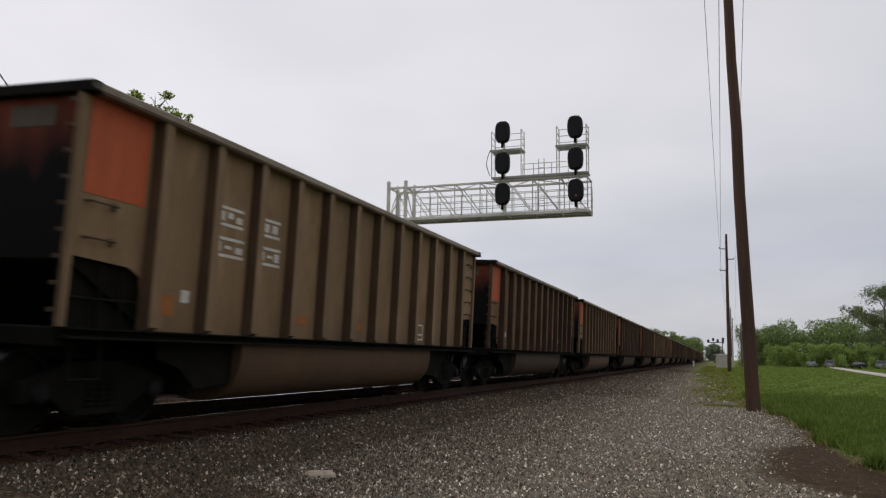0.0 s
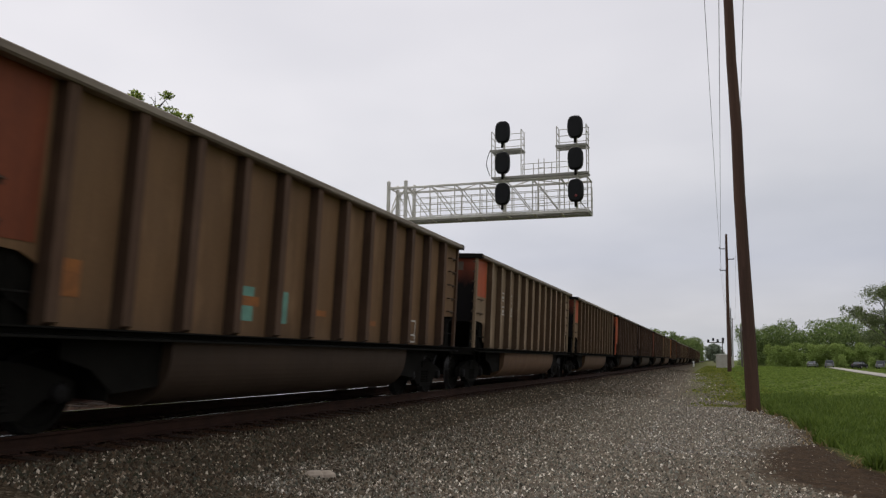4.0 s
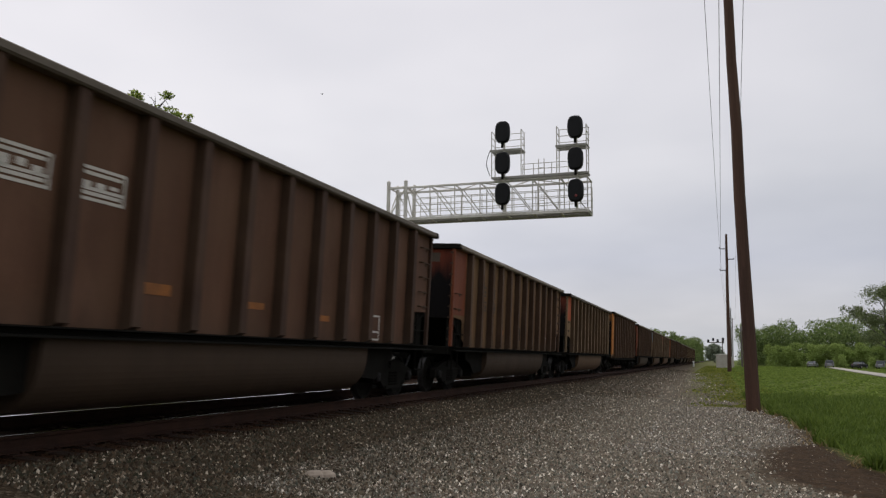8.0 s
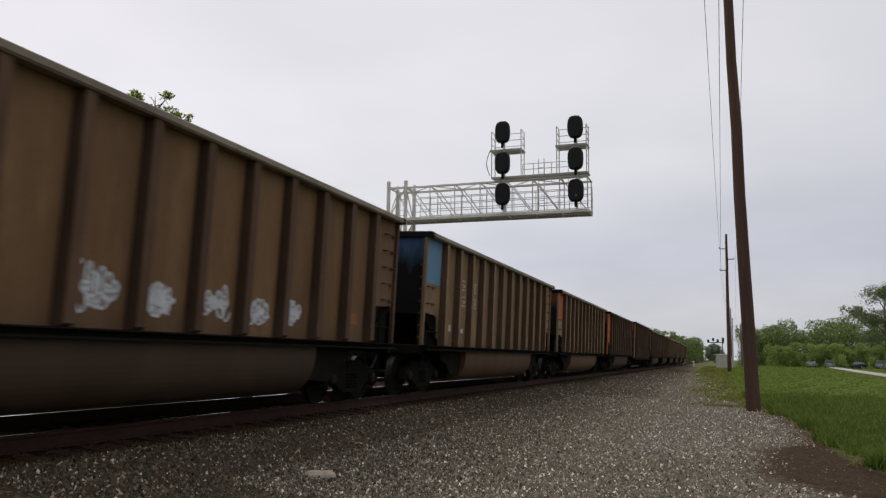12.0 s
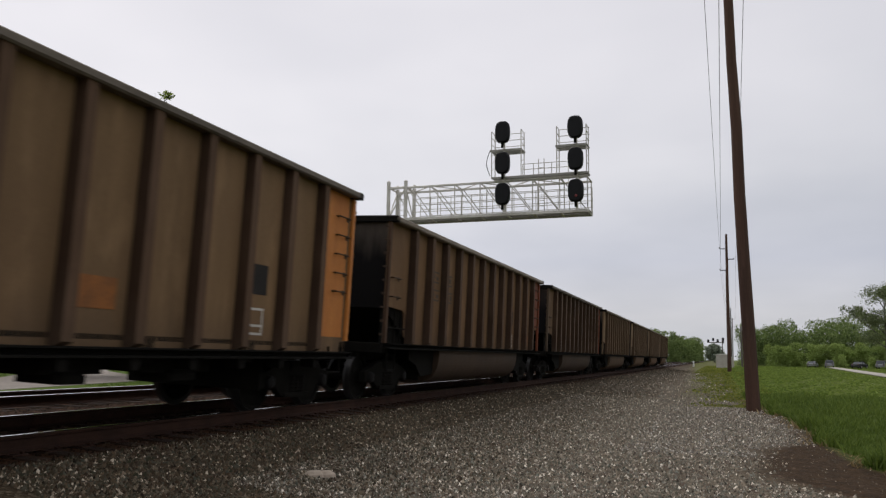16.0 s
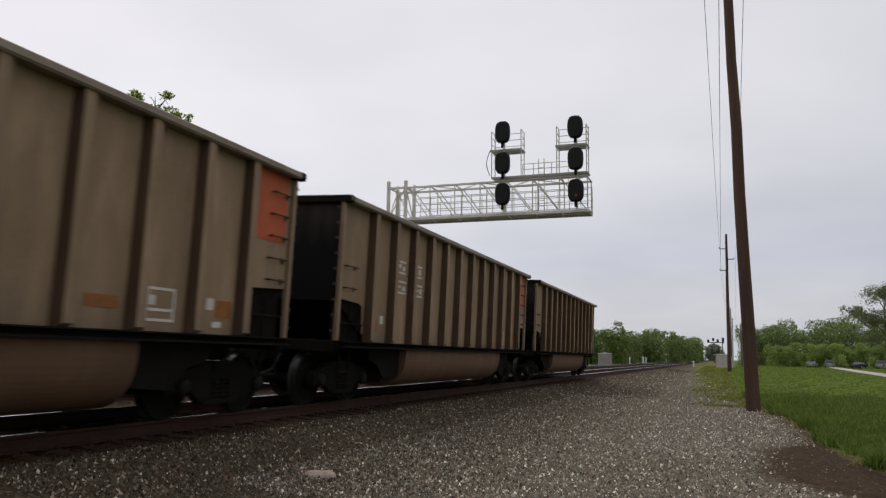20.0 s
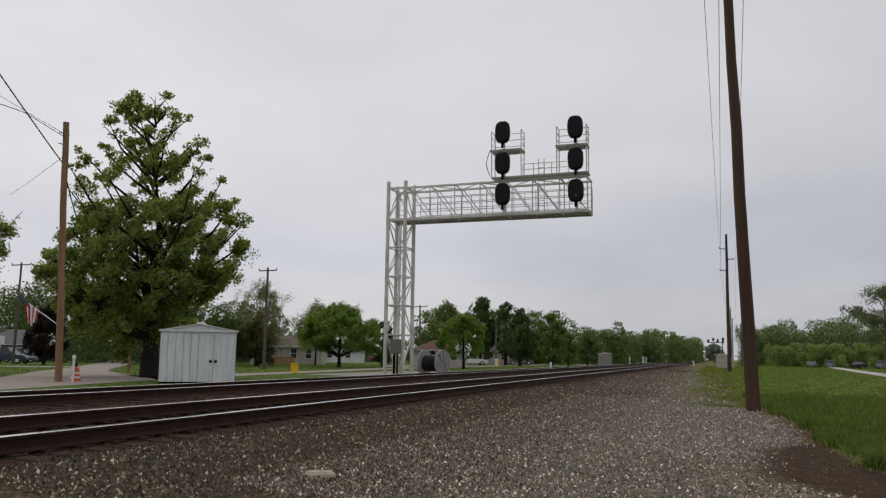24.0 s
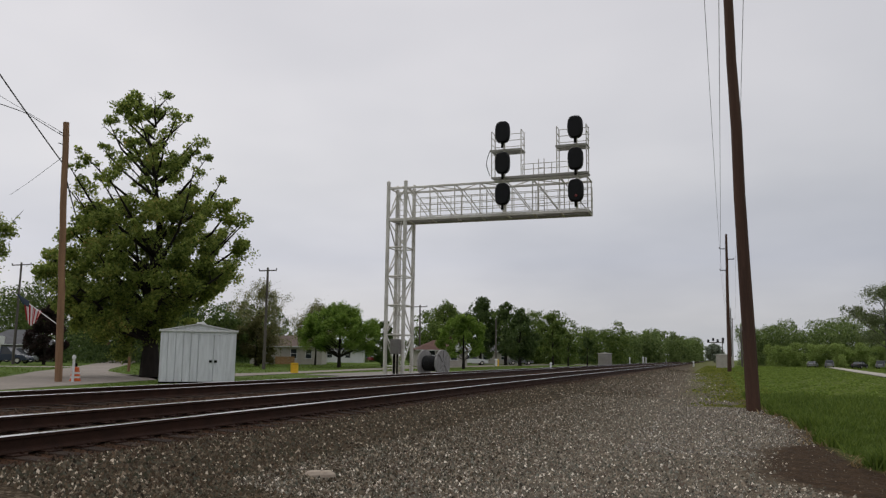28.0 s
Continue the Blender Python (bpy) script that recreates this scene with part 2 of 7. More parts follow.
GROUND = ground_mat()
BALLAST = stone_mat("ballast_stone", (0.0, (0.0128, 0.0102, 0.0064)), (0.2, (0.0538, 0.0346, 0.0205)), (0.4, (0.0282, 0.0307, 0.0179)), (0.6, (0.096, 0.064, 0.0384)), (0.8, (0.0538, 0.0563, 0.041)), (0.94, (0.179, 0.137, 0.0947)), (1.0, (0.538, 0.461, 0.358)))
ROADSTONE = stone_mat("road_stone", (0.0, (0.0216, 0.018, 0.0132)), (0.16, (0.12, 0.0864, 0.066)), (0.3, (0.0504, 0.0564, 0.0432)), (0.46, (0.186, 0.148, 0.107)), (0.6, (0.084, 0.0888, 0.0708)), (0.76, (0.24, 0.194, 0.144)), (0.87, (0.168, 0.172, 0.146)), (0.95, (0.408, 0.348, 0.278)), (1.0, (0.792, 0.72, 0.612)))
WHITE_CHIP = stone_mat("pale_chip", (0.0, (0.09, 0.08, 0.068)), (0.6, (0.22, 0.2, 0.172)), (0.95, (0.46, 0.43, 0.38)))
RAIL_RUST = surface("rail_rust", (0.045, 0.021, 0.013), (0.019, 0.01, 0.007), 0.9, 0.0, 3, 40, 0.3)
RAIL_TOP = surface("rail_polish", (0.75, 0.74, 0.73), (0.6, 0.59, 0.58), 0.22, 1.0, 2, 60, 0.02)
TIE = surface("tie_wood", (0.036, 0.021, 0.013), (0.014, 0.009, 0.007), 0.9, 0.0, 2, 14, 0.6, 0.02, (1, 6, 6), jitter=0.5)
GALV = surface("galvanised_steel", (0.68, 0.655, 0.595), (0.42, 0.39, 0.34), 0.5, 0.1, 1.2, 30, 0.08)
DECK = surface("grating_steel", (0.36, 0.345, 0.31), (0.24, 0.23, 0.2), 0.6, 0.1, 1.2, 60, 0.3)
BLACK = surface("black_enamel", (0.007, 0.007, 0.008), (0.005, 0.005, 0.005), 0.55, 0.0, 3, 25, 0.05)
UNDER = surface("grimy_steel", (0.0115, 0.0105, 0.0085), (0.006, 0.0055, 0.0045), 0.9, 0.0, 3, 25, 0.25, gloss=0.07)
TREAD = surface("wheel_tread", (0.03, 0.028, 0.027), (0.012, 0.011, 0.010), 0.45, 0.4, 3, 30, 0.02)
BEARING = surface("bearing_cap", (0.012, 0.011, 0.010), (0.007, 0.006, 0.006), 0.6, 0.0, 3, 30, 0.02, gloss=0.1)
POLE = surface("pole_wood", (0.095, 0.052, 0.036), (0.042, 0.026, 0.02), 0.85, 0.0, 1.2, 16, 0.5, 0.012, (5, 5, 0.25))
POLE_TAN = surface("tan_pole_wood", (0.27, 0.16, 0.09), (0.13, 0.076, 0.047), 0.85, 0.0, 1.2, 16, 0.5, 0.012, (5, 5, 0.25))
POLE_GREY = surface("grey_pole_wood", (0.13, 0.115, 0.10), (0.07, 0.062, 0.055), 0.85, 0.0, 1.2, 16, 0.5, 0.012, (5, 5, 0.25))
WIRE = plain("wire", (0.03, 0.03, 0.033), 0.6)
BARK = surface("bark", (0.026, 0.021, 0.017), (0.013, 0.011, 0.009), 0.9, 0.0, 2, 18, 0.7, 0.02, (3, 3, 0.6))
CONCRETE = surface("concrete", (0.42, 0.40, 0.37), (0.32, 0.30, 0.28), 0.85, 0.0, 0.6, 12, 0.15)
SHED_WHITE = surface("white_steel", (0.66, 0.675, 0.69), (0.57, 0.585, 0.6), 0.45, 0.0, 0.6, 3, 0.02, stretch=(3, 3, 0.35))
TRIM_WHITE = surface("white_trim", (0.7, 0.7, 0.69), (0.58, 0.58, 0.57), 0.55, 0.0, 1, 20, 0.05)
SIDING = surface("pale_siding", (0.42, 0.39, 0.34), (0.33, 0.31, 0.27), 0.7, 0.0, 1, 16, 0.1)
SHINGLE = surface("brown_shingle", (0.13, 0.095, 0.08), (0.08, 0.06, 0.052), 0.9, 0.0, 1, 9, 0.4, 0.02, jitter=0.3)
SHINGLE_RED = surface("maroon_shingle", (0.13, 0.07, 0.055), (0.08, 0.045, 0.037), 0.9, 0.0, 1, 9, 0.4, 0.02)
# darker copy of the pale siding, with shade put into the colour
SHADE_SIDING = surface("shaded_siding", (0.17, 0.16, 0.14), (0.12, 0.115, 0.1), 0.8, 0.0, 1, 16, 0.1)
GREY_SHINGLE = surface("grey_shingle", (0.13, 0.13, 0.135), (0.085, 0.085, 0.088), 0.9, 0.0, 1, 9, 0.4, 0.02)
GLASS = plain("dark_glass", (0.03, 0.035, 0.04), 0.08)
ORANGE_PLASTIC = surface("orange_plastic", (0.75, 0.16, 0.05), (0.5, 0.11, 0.04), 0.5, 0.0, 2, 20, 0.05)
YELLOW_PLASTIC = surface("yellow_plastic", (0.85, 0.5, 0.04), (0.7, 0.4, 0.03), 0.5, 0.0, 2, 20, 0.05)
FENCE_WOOD = surface("tan_fence_wood", (0.34, 0.2, 0.09), (0.22, 0.13, 0.06), 0.8, 0.0, 2, 14, 0.3)
REEL_GREY = surface("weathered_reel_wood", (0.36, 0.35, 0.34), (0.2, 0.19, 0.18), 0.85, 0.0, 2, 12, 0.3, 0.012, (1, 5, 1))
CABLE = surface("black_cable", (0.02, 0.02, 0.02), (0.012, 0.012, 0.012), 0.6, 0.0, 2, 30, 0.2)
LEAF_MID = leaf_mat("leaf_mid", (0.055, 0.095, 0.022), (0.19, 0.25, 0.06))
LEAF_MAPLE = leaf_mat("leaf_maple", (0.06, 0.105, 0.024), (0.36, 0.42, 0.1), 0.6, (0.48, 0.36, 0.11))
# greyed leaf colour for the far tree, distance haze put into it
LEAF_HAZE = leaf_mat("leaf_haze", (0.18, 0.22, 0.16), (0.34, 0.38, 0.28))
LEAF_BRIGHT = leaf_mat("leaf_bright", (0.08, 0.15, 0.02), (0.26, 0.37, 0.07), 0.45)
LEAF_DARK = leaf_mat("leaf_dark", (0.038, 0.066, 0.022), (0.125, 0.178, 0.052))
LEAF_STREET = leaf_mat("leaf_street", (0.035, 0.062, 0.016), (0.13, 0.175, 0.042))
LEAF_PALE = leaf_mat("leaf_pale", (0.11, 0.115, 0.045), (0.28, 0.28, 0.12), 0.5)
LEAF_BROWN = leaf_mat("leaf_brown", (0.055, 0.055, 0.02), (0.17, 0.16, 0.06))
LEAF_WOODS = leaf_mat("leaf_woods", (0.075, 0.118, 0.035), (0.225, 0.29, 0.095))
LEAF_PLUM = leaf_mat("leaf_plum", (0.014, 0.016, 0.012), (0.05, 0.026, 0.024))
GRASS = leaf_mat("grass_blade", (0.058, 0.098, 0.014), (0.165, 0.225, 0.042))
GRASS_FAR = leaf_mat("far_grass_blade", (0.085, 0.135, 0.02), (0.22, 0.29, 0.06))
ROCK = surface("tan_rock", (0.46, 0.38, 0.3), (0.3, 0.25, 0.2), 0.9, 0.0, 3, 25, 0.4)
RED_LENS = plain("red_lens", (0.16, 0.012, 0.01), 0.3)
LEAF_THICKET = leaf_mat("leaf_thicket", (0.17, 0.235, 0.055), (0.3, 0.385, 0.11))
LEAF_GREY = leaf_mat("leaf_grey", (0.1, 0.13, 0.058), (0.24, 0.28, 0.13))
BEDSTONE = stone_mat("bed_stone", (0.0, (0.009, 0.0048, 0.0026)), (0.5, (0.026, 0.0145, 0.0075)), (0.9, (0.054, 0.034, 0.02)), (1.0, (0.1, 0.08, 0.06)))
GREY_BOX = surface("grey_enamel", (0.2, 0.19, 0.175), (0.13, 0.12, 0.11), 0.6, 0.0, 1, 20, 0.1)
WEED = leaf_mat("yellow_weed", (0.08, 0.11, 0.014), (0.25, 0.26, 0.05))
STRAW = leaf_mat("dry_straw", (0.15, 0.11, 0.05), (0.34, 0.25, 0.13))


# ---- mesh helpers ----
class Shape:
    """Gathers vertices and faces for one mesh."""

    def __init__(self):
        self.v, self.f = [], []

    def add(self, verts, faces):
        o = len(self.v)
        self.v += [tuple(p) for p in verts]
        self.f += [tuple(i + o for i in q) for q in faces]
        return self

    def box(self, x0, x1, y0, y1, z0, z1, m=None):
        vs = [Vector((x, y, z)) for z in (z0, z1) for y in (y0, y1) for x in (x0, x1)]
        if m is not None:
            vs = [m @ p for p in vs]
        return self.add(vs, [(0, 2, 3, 1), (4, 5, 7, 6), (0, 1, 5, 4), (2, 6, 7, 3), (0, 4, 6, 2), (1, 3, 7, 5)])

    def soft_box(self, x0, x1, y0, y1, z0, z1, c, m=None):
        """A box with chamfered upright and top edges."""
        ring = [(x0 + c, y0), (x1 - c, y0), (x1, y0 + c), (x1, y1 - c), (x1 - c, y1), (x0 + c, y1), (x0, y1 - c), (x0, y0 + c)]
        cx, cy = (x0 + x1) / 2, (y0 + y1) / 2
        vs = [Vector((*p, z0)) for p in ring] + [Vector((*p, z1 - c)) for p in ring]
        vs += [Vector((cx + (p[0] - cx) * (1 - 2 * c / max(x1 - x0, 1e-6)), cy + (p[1] - cy) * (1 - 2 * c / max(y1 - y0, 1e-6)), z1)) for p in ring]
        if m is not None:
            vs = [m @ p for p in vs]
        fs = [tuple(range(7, -1, -1)), tuple(range(16, 24))]
        for k in (0, 8):
            fs += [(k + i, k + (i + 1) % 8, k + 8 + (i + 1) % 8, k + 8 + i) for i in range(8)]
        return self.add(vs, fs)

    def rod(self, p, q, r, r2=None, n=6, caps=True):
        p, q, r2 = Vector(p), Vector(q), r if r2 is None else r2
        d = (q - p).normalized()
        a = d.orthogonal().normalized()
        b = d.cross(a)
        ring = [(math.cos(2 * math.pi * i / n), math.sin(2 * math.pi * i / n)) for i in range(n)]
        vs = [p + (a * c + b * s) * r for c, s in ring] + [q + (a * c + b * s) * r2 for c, s in ring]
        fs = [(i, (i + 1) % n, n + (i + 1) % n, n + i) for i in range(n)]
        if caps:
            fs += [tuple(range(n - 1, -1, -1)), tuple(range(n, 2 * n))]
        return self.add(vs, fs)

    def tube(self, pts, r, n=5):
        """One unbroken round cord through the points."""
        pts, vs, fs = [Vector(p) for p in pts], [], []
        d = (pts[-1] - pts[0]).normalized()
        a = d.orthogonal().normalized()
        b = d.cross(a)
        for p in pts:
            vs += [p + (a * math.cos(2 * math.pi * i / n) + b * math.sin(2 * math.pi * i / n)) * r for i in range(n)]
        for j in range(len(pts) - 1):
            fs += [(j * n + i, j * n + (i + 1) % n, (j + 1) * n + (i + 1) % n, (j + 1) * n + i) for i in range(n)]
        return self.add(vs, fs)

    def beam(self, p, q, w, h):
        """A square bar from p to q, w wide and h high."""
        p, q = Vector(p), Vector(q)
        d = (q - p).normalized()
        side = d.cross(Vector((0, 0, 1)))
        side = Vector((1, 0, 0)) if side.length < 1e-4 else side.normalized()
        upv = side.cross(d)
        vs = [c + side * (w / 2 * i) + upv * (h / 2 * j) for c in (p, q) for i, j in ((-1, -1), (1, -1), (1, 1), (-1, 1))]
        return self.add(vs, [(3, 2, 1, 0), (4, 5, 6, 7), (0, 1, 5, 4), (1, 2, 6, 5), (2, 3, 7, 6), (3, 0, 4, 7)])

    def sweep(self, profile, axis, a, b):
        """A closed (u, w) profile run along y from a to b (axis 'y': u = x, w = z) or along x (u = y, w = z)."""
        k = len(profile)
        put = (lambda u, w, s: (u, s, w)) if axis == "y" else (lambda u, w, s: (s, u, w))
        vs = [put(u, w, s) for s in (a, b) for u, w in profile]
        fs = [(i, (i + 1) % k, k + (i + 1) % k, k + i) for i in range(k)] + [tuple(range(k - 1, -1, -1)), tuple(range(k, 2 * k))]
        return self.add(vs, fs)

    def lathe(self, rings, n, m):
        """Rings of (radius, height) turned about z, laid by m."""
        vs = [m @ Vector((r * math.cos(2 * math.pi * i / n), r * math.sin(2 * math.pi * i / n), z)) for r, z in rings for i in range(n)]
        fs = [(j * n + i, j * n + (i + 1) % n, (j + 1) * n + (i + 1) % n, (j + 1) * n + i) for j in range(len(rings) - 1) for i in range(n)]
        fs += [tuple(range(n - 1, -1, -1)), tuple((len(rings) - 1) * n + i for i in range(n))]
        return self.add(vs, fs)

    def mesh(self, name, *mats):
        me = bpy.data.meshes.new(name)
        me.from_pydata(self.v, [], self.f)
        for m in mats:
            me.materials.append(m)
        b = bmesh.new()
        b.from_mesh(me)
        bmesh.ops.recalc_face_normals(b, faces=b.faces)
        b.to_mesh(me)
        b.free()
        return me


def part(name, shape, material, parent, label="", at=None):
    """One mesh object under a thing or under a part."""
    me = shape if isinstance(shape, bpy.types.Mesh) else shape.mesh(name, material)
    ob = new(name, me)
    ob.parent = parent
    if at is not None:
        ob.matrix_basis = at
    if label:
        tagged(ob, label)
    return ob


def base(name, m, label, category, group="", kind=""):
    """The Empty at a thing's foot."""
    ob = new(name)
    ob.empty_display_size = 0.2
    ob.matrix_basis = m
    return tagged(ob, label, category, group, kind)


def thing(name, shape, material, label, category, m=None, group="", kind=""):
    ob = new(name, shape.mesh(name, *(material if isinstance(material, (list, tuple)) else (material,))))
    if m is not None:
        ob.matrix_basis = m
    return tagged(ob, label, category, group, kind)


def fast_mesh(name, verts, faces, mat, index=None, mats=()):
    """A large mesh from numpy arrays of vertices and equal-sided faces."""
    me = bpy.data.meshes.new(name)
    k = faces.shape[1]
    me.vertices.add(len(verts))
    me.vertices.foreach_set("co", np.ascontiguousarray(verts, np.float32).ravel())
    me.loops.add(faces.size)
    me.loops.foreach_set("vertex_index", np.ascontiguousarray(faces, np.int32).ravel())
    me.polygons.add(len(faces))
    me.polygons.foreach_set("loop_start", np.arange(0, faces.size, k, dtype=np.int32))
    for m in (mats or (mat,)):
        me.materials.append(m)
    if index is not None:
        me.polygons.foreach_set("material_index", np.ascontiguousarray(index, np.int32))
    me.update(calc_edges=True)
    return me


# ---- ground ----
def ground_z(x, y):
    """Height of the ground: a flat service road, the ballast bed of two tracks and lawns beyond."""
    stations = np.array([-4000, -60, -17.2, -16.0, -14.6, -13.9, -10.6, -10.0, -9.5, -6.5, -6.1, -5.2, -4.3, 1.2, 3.0, 4000])
    heights = np.array([0.18, 0.18, 0.2, 0.22, 0.36, 0.47, 0.465, 0.44, 0.43, 0.318, 0.29, 0.12, 0.0, 0.0, -0.04, -0.04])
    return np.interp(x, stations, heights)


def build_ground():
    xs = np.unique(np.concatenate([np.linspace(-17.5, 4, 87), [-4000, -1500, -600, -250, -120, -60, -40, -28, -22, 6, 9, 14, 22, 40, 80, 200, 600, 1500, 4000]]))
    ys = np.unique(np.concatenate([np.linspace(-30, 60, 181), np.linspace(60, 200, 60), [-4000, -1000, -300, -100, -60, 260, 350, 500, 800, 1500, 2500, 4000]]))
    X, Y = np.meshgrid(xs, ys)
    Z = ground_z(X, Y)
    near = (np.abs(X) < 20) & (Y > -30) & (Y < 200)
    rng = np.random.RandomState(3)
    Z = Z + np.where(near, (rng.rand(*Z.shape) - 0.5) * 0.008, 0)
    V = np.stack([X.ravel(), Y.ravel(), Z.ravel()], 1)
    w = len(xs)
    i = (np.arange(len(ys) - 1)[:, None] * w + np.arange(w - 1)[None]).ravel()
    ob = new("ground", fast_mesh("ground", V, np.stack([i, i + 1, i + w + 1, i + w], 1), GROUND))
    tagged(ob, "gravel service road, dark ballast bed and green lawns", "ground", kind="structure")


build_ground()


# ---- tracks ----
RAIL_PROFILE = [(-0.076, -0.186), (0.076, -0.186), (0.076, -0.175), (0.02, -0.155), (0.009, -0.14), (0.009, -0.05),
                (0.037, -0.038), (0.037, -0.006), (0.03, 0.0), (-0.03, 0.0), (-0.037, -0.006), (-0.037, -0.038),
                (-0.009, -0.05), (-0.009, -0.14), (-0.02, -0.155), (-0.076, -0.175)]


def track(name, cx, cz, cant, label):
    lean = math.degrees(math.atan(cant))
    t = base(name, pose(cx, 0, cz, 0, lean, 0), label, "railway track", kind="structure")
    for sx in (-0.753, 0.753):
        sh = Shape().sweep([(sx + u, w) for u, w in RAIL_PROFILE], "y", -150, 1500)
        me = sh.mesh("rail", RAIL_RUST, RAIL_TOP)
        for p in me.polygons:
            if p.center.z > -0.004 and abs(p.normal.z) > 0.4:
                p.material_index = 1
        part("rail", me, None, t)
    tie = Shape().soft_box(-1.3, 1.3, -0.115, 0.115, -0.38, -0.203, 0.012).mesh("tie", TIE)
    plate = Shape().box(-0.18, 0.18, -0.1, 0.1, -0.203, -0.187).box(-0.16, -0.12, -0.06, -0.035, -0.19, -0.16).box(0.12, 0.16, 0.035, 0.06, -0.19, -0.16).mesh("tie_plate", RAIL_RUST)
    rng = random.Random(int(-cx * 10))
    rest = Shape()
    for i in range(-60, 800):
        y = 4.0 + i * 0.5 + rng.uniform(-0.03, 0.03)
        off, turn, dz = rng.uniform(-0.06, 0.06), rng.uniform(-1.2, 1.2), rng.uniform(-0.012, 0.004)
        if 0 <= i < 240:
            part("tie", tie, None, t, at=pose(off, y, dz, 0, 0, turn))
            if i < 90 and cx > -9:
                for sx in (-0.753, 0.753):
                    part("tie_plate", plate, None, t, at=pose(sx, y, 0))
        else:
            rest.box(-1.3 + off, 1.3 + off, y - 0.115, y + 0.115, -0.38, -0.203)
    tagged(part("distant_ties", rest, TIE, t), kind="stuff")
    # anchors clipped beside the ties under the rail nearest the road
    clip = Shape().soft_box(-0.085, 0.085, -0.02, 0.02, -0.2, -0.165, 0.008).mesh("rail_anchor", RAIL_RUST)
    if cx > -9:
        for i in range(0, 60):
            for sx in (-0.753, 0.753):
                part("rail_anchor", clip, None, t, at=pose(sx, 4.0 + i * 0.5 + 0.15, 0))
    return t


track("track_near", TRACK_X, TRACK_Z, CANT, "rusty steel rails with polished tops on dark wooden ties")
track("track_far", FAR_X, FAR_Z, 0.0, "rusty steel rails with dull tops on weathered wooden ties")


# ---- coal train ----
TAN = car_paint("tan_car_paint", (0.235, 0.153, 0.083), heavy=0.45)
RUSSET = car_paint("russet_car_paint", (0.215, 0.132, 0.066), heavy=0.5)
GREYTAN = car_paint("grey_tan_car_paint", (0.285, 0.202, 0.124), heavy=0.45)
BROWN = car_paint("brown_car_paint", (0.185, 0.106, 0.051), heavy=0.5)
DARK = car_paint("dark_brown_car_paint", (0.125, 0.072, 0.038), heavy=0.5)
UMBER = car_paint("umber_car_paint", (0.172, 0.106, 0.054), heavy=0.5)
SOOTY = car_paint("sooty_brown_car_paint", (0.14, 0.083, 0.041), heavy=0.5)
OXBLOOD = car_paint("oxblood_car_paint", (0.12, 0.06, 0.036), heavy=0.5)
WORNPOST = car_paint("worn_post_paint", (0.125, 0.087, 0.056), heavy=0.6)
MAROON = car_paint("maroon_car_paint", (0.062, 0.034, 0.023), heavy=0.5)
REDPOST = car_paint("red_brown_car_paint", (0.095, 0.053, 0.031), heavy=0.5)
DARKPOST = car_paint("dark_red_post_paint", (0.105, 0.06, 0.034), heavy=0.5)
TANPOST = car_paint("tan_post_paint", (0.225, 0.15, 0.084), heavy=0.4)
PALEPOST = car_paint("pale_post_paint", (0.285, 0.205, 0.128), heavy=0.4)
# post sides: darker copies of the post paints, shade put into the colour
WEB = car_paint("shaded_tan_web_paint", (0.088, 0.055, 0.031))
WEB_DARK = car_paint("shaded_red_web_paint", (0.06, 0.034, 0.02))
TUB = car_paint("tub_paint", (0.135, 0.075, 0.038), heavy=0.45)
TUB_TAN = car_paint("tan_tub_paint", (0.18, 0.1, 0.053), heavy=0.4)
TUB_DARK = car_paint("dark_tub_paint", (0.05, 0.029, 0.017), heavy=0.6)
# paler than the sides: light on the top edge put into the colour
RIM = surface("lit_rim_paint", (0.29, 0.245, 0.19), (0.13, 0.1, 0.072), 0.6, 0.0, 1.2, 20, 0.1, stretch=(1, 0.4, 1))
ORANGE = surface("orange_panel_paint", (0.46, 0.098, 0.036), (0.34, 0.075, 0.03), 0.6, 0.0, 1.5, 22, 0.1, stretch=(3, 3, 0.7))
RUSTY_ORANGE = surface("rusty_orange_paint", (0.2, 0.055, 0.024), (0.12, 0.036, 0.018), 0.65, 0.0, 1.5, 22, 0.1, stretch=(3, 3, 0.7))
AMBER = surface("amber_panel_paint", (0.52, 0.2, 0.045), (0.38, 0.13, 0.03), 0.6, 0.0, 1.5, 22, 0.1, stretch=(3, 3, 0.7))
YELLOW_PANEL = surface("yellow_panel_paint", (0.42, 0.185, 0.034), (0.3, 0.13, 0.028), 0.6, 0.0, 1.5, 22, 0.1, stretch=(3, 3, 0.7))
DEEP_ORANGE = surface("deep_orange_panel_paint", (0.46, 0.125, 0.035), (0.33, 0.085, 0.026), 0.6, 0.0, 1.5, 22, 0.1, stretch=(3, 3, 0.7))
BLUE = surface("blue_panel_paint", (0.12, 0.25, 0.37), (0.09, 0.19, 0.29), 0.6, 0.0, 1.5, 22, 0.1, stretch=(3, 3, 0.7))
WHITE_MARK = surface("white_marking", (0.6, 0.57, 0.51), (0.46, 0.43, 0.38), 0.6, 0.0, 3, 30, 0.05)
DARK_MARK = surface("dark_patch", (0.026, 0.023, 0.02), (0.016, 0.014, 0.012), 0.7, 0.0, 3, 30, 0.05)
GREY_MARK = surface("faded_marking", (0.09, 0.07, 0.05), (0.07, 0.054, 0.04), 0.7, 0.0, 3, 30, 0.05)
PALE_MARK = surface("dusty_marking", (0.44, 0.41, 0.35), (0.28, 0.25, 0.21), 0.7, 0.0, 3, 30, 0.05)
ORANGE_MARK = surface("orange_marking", (0.32, 0.12, 0.032), (0.15, 0.068, 0.03), 0.6, 0.0, 4, 30, 0.05)
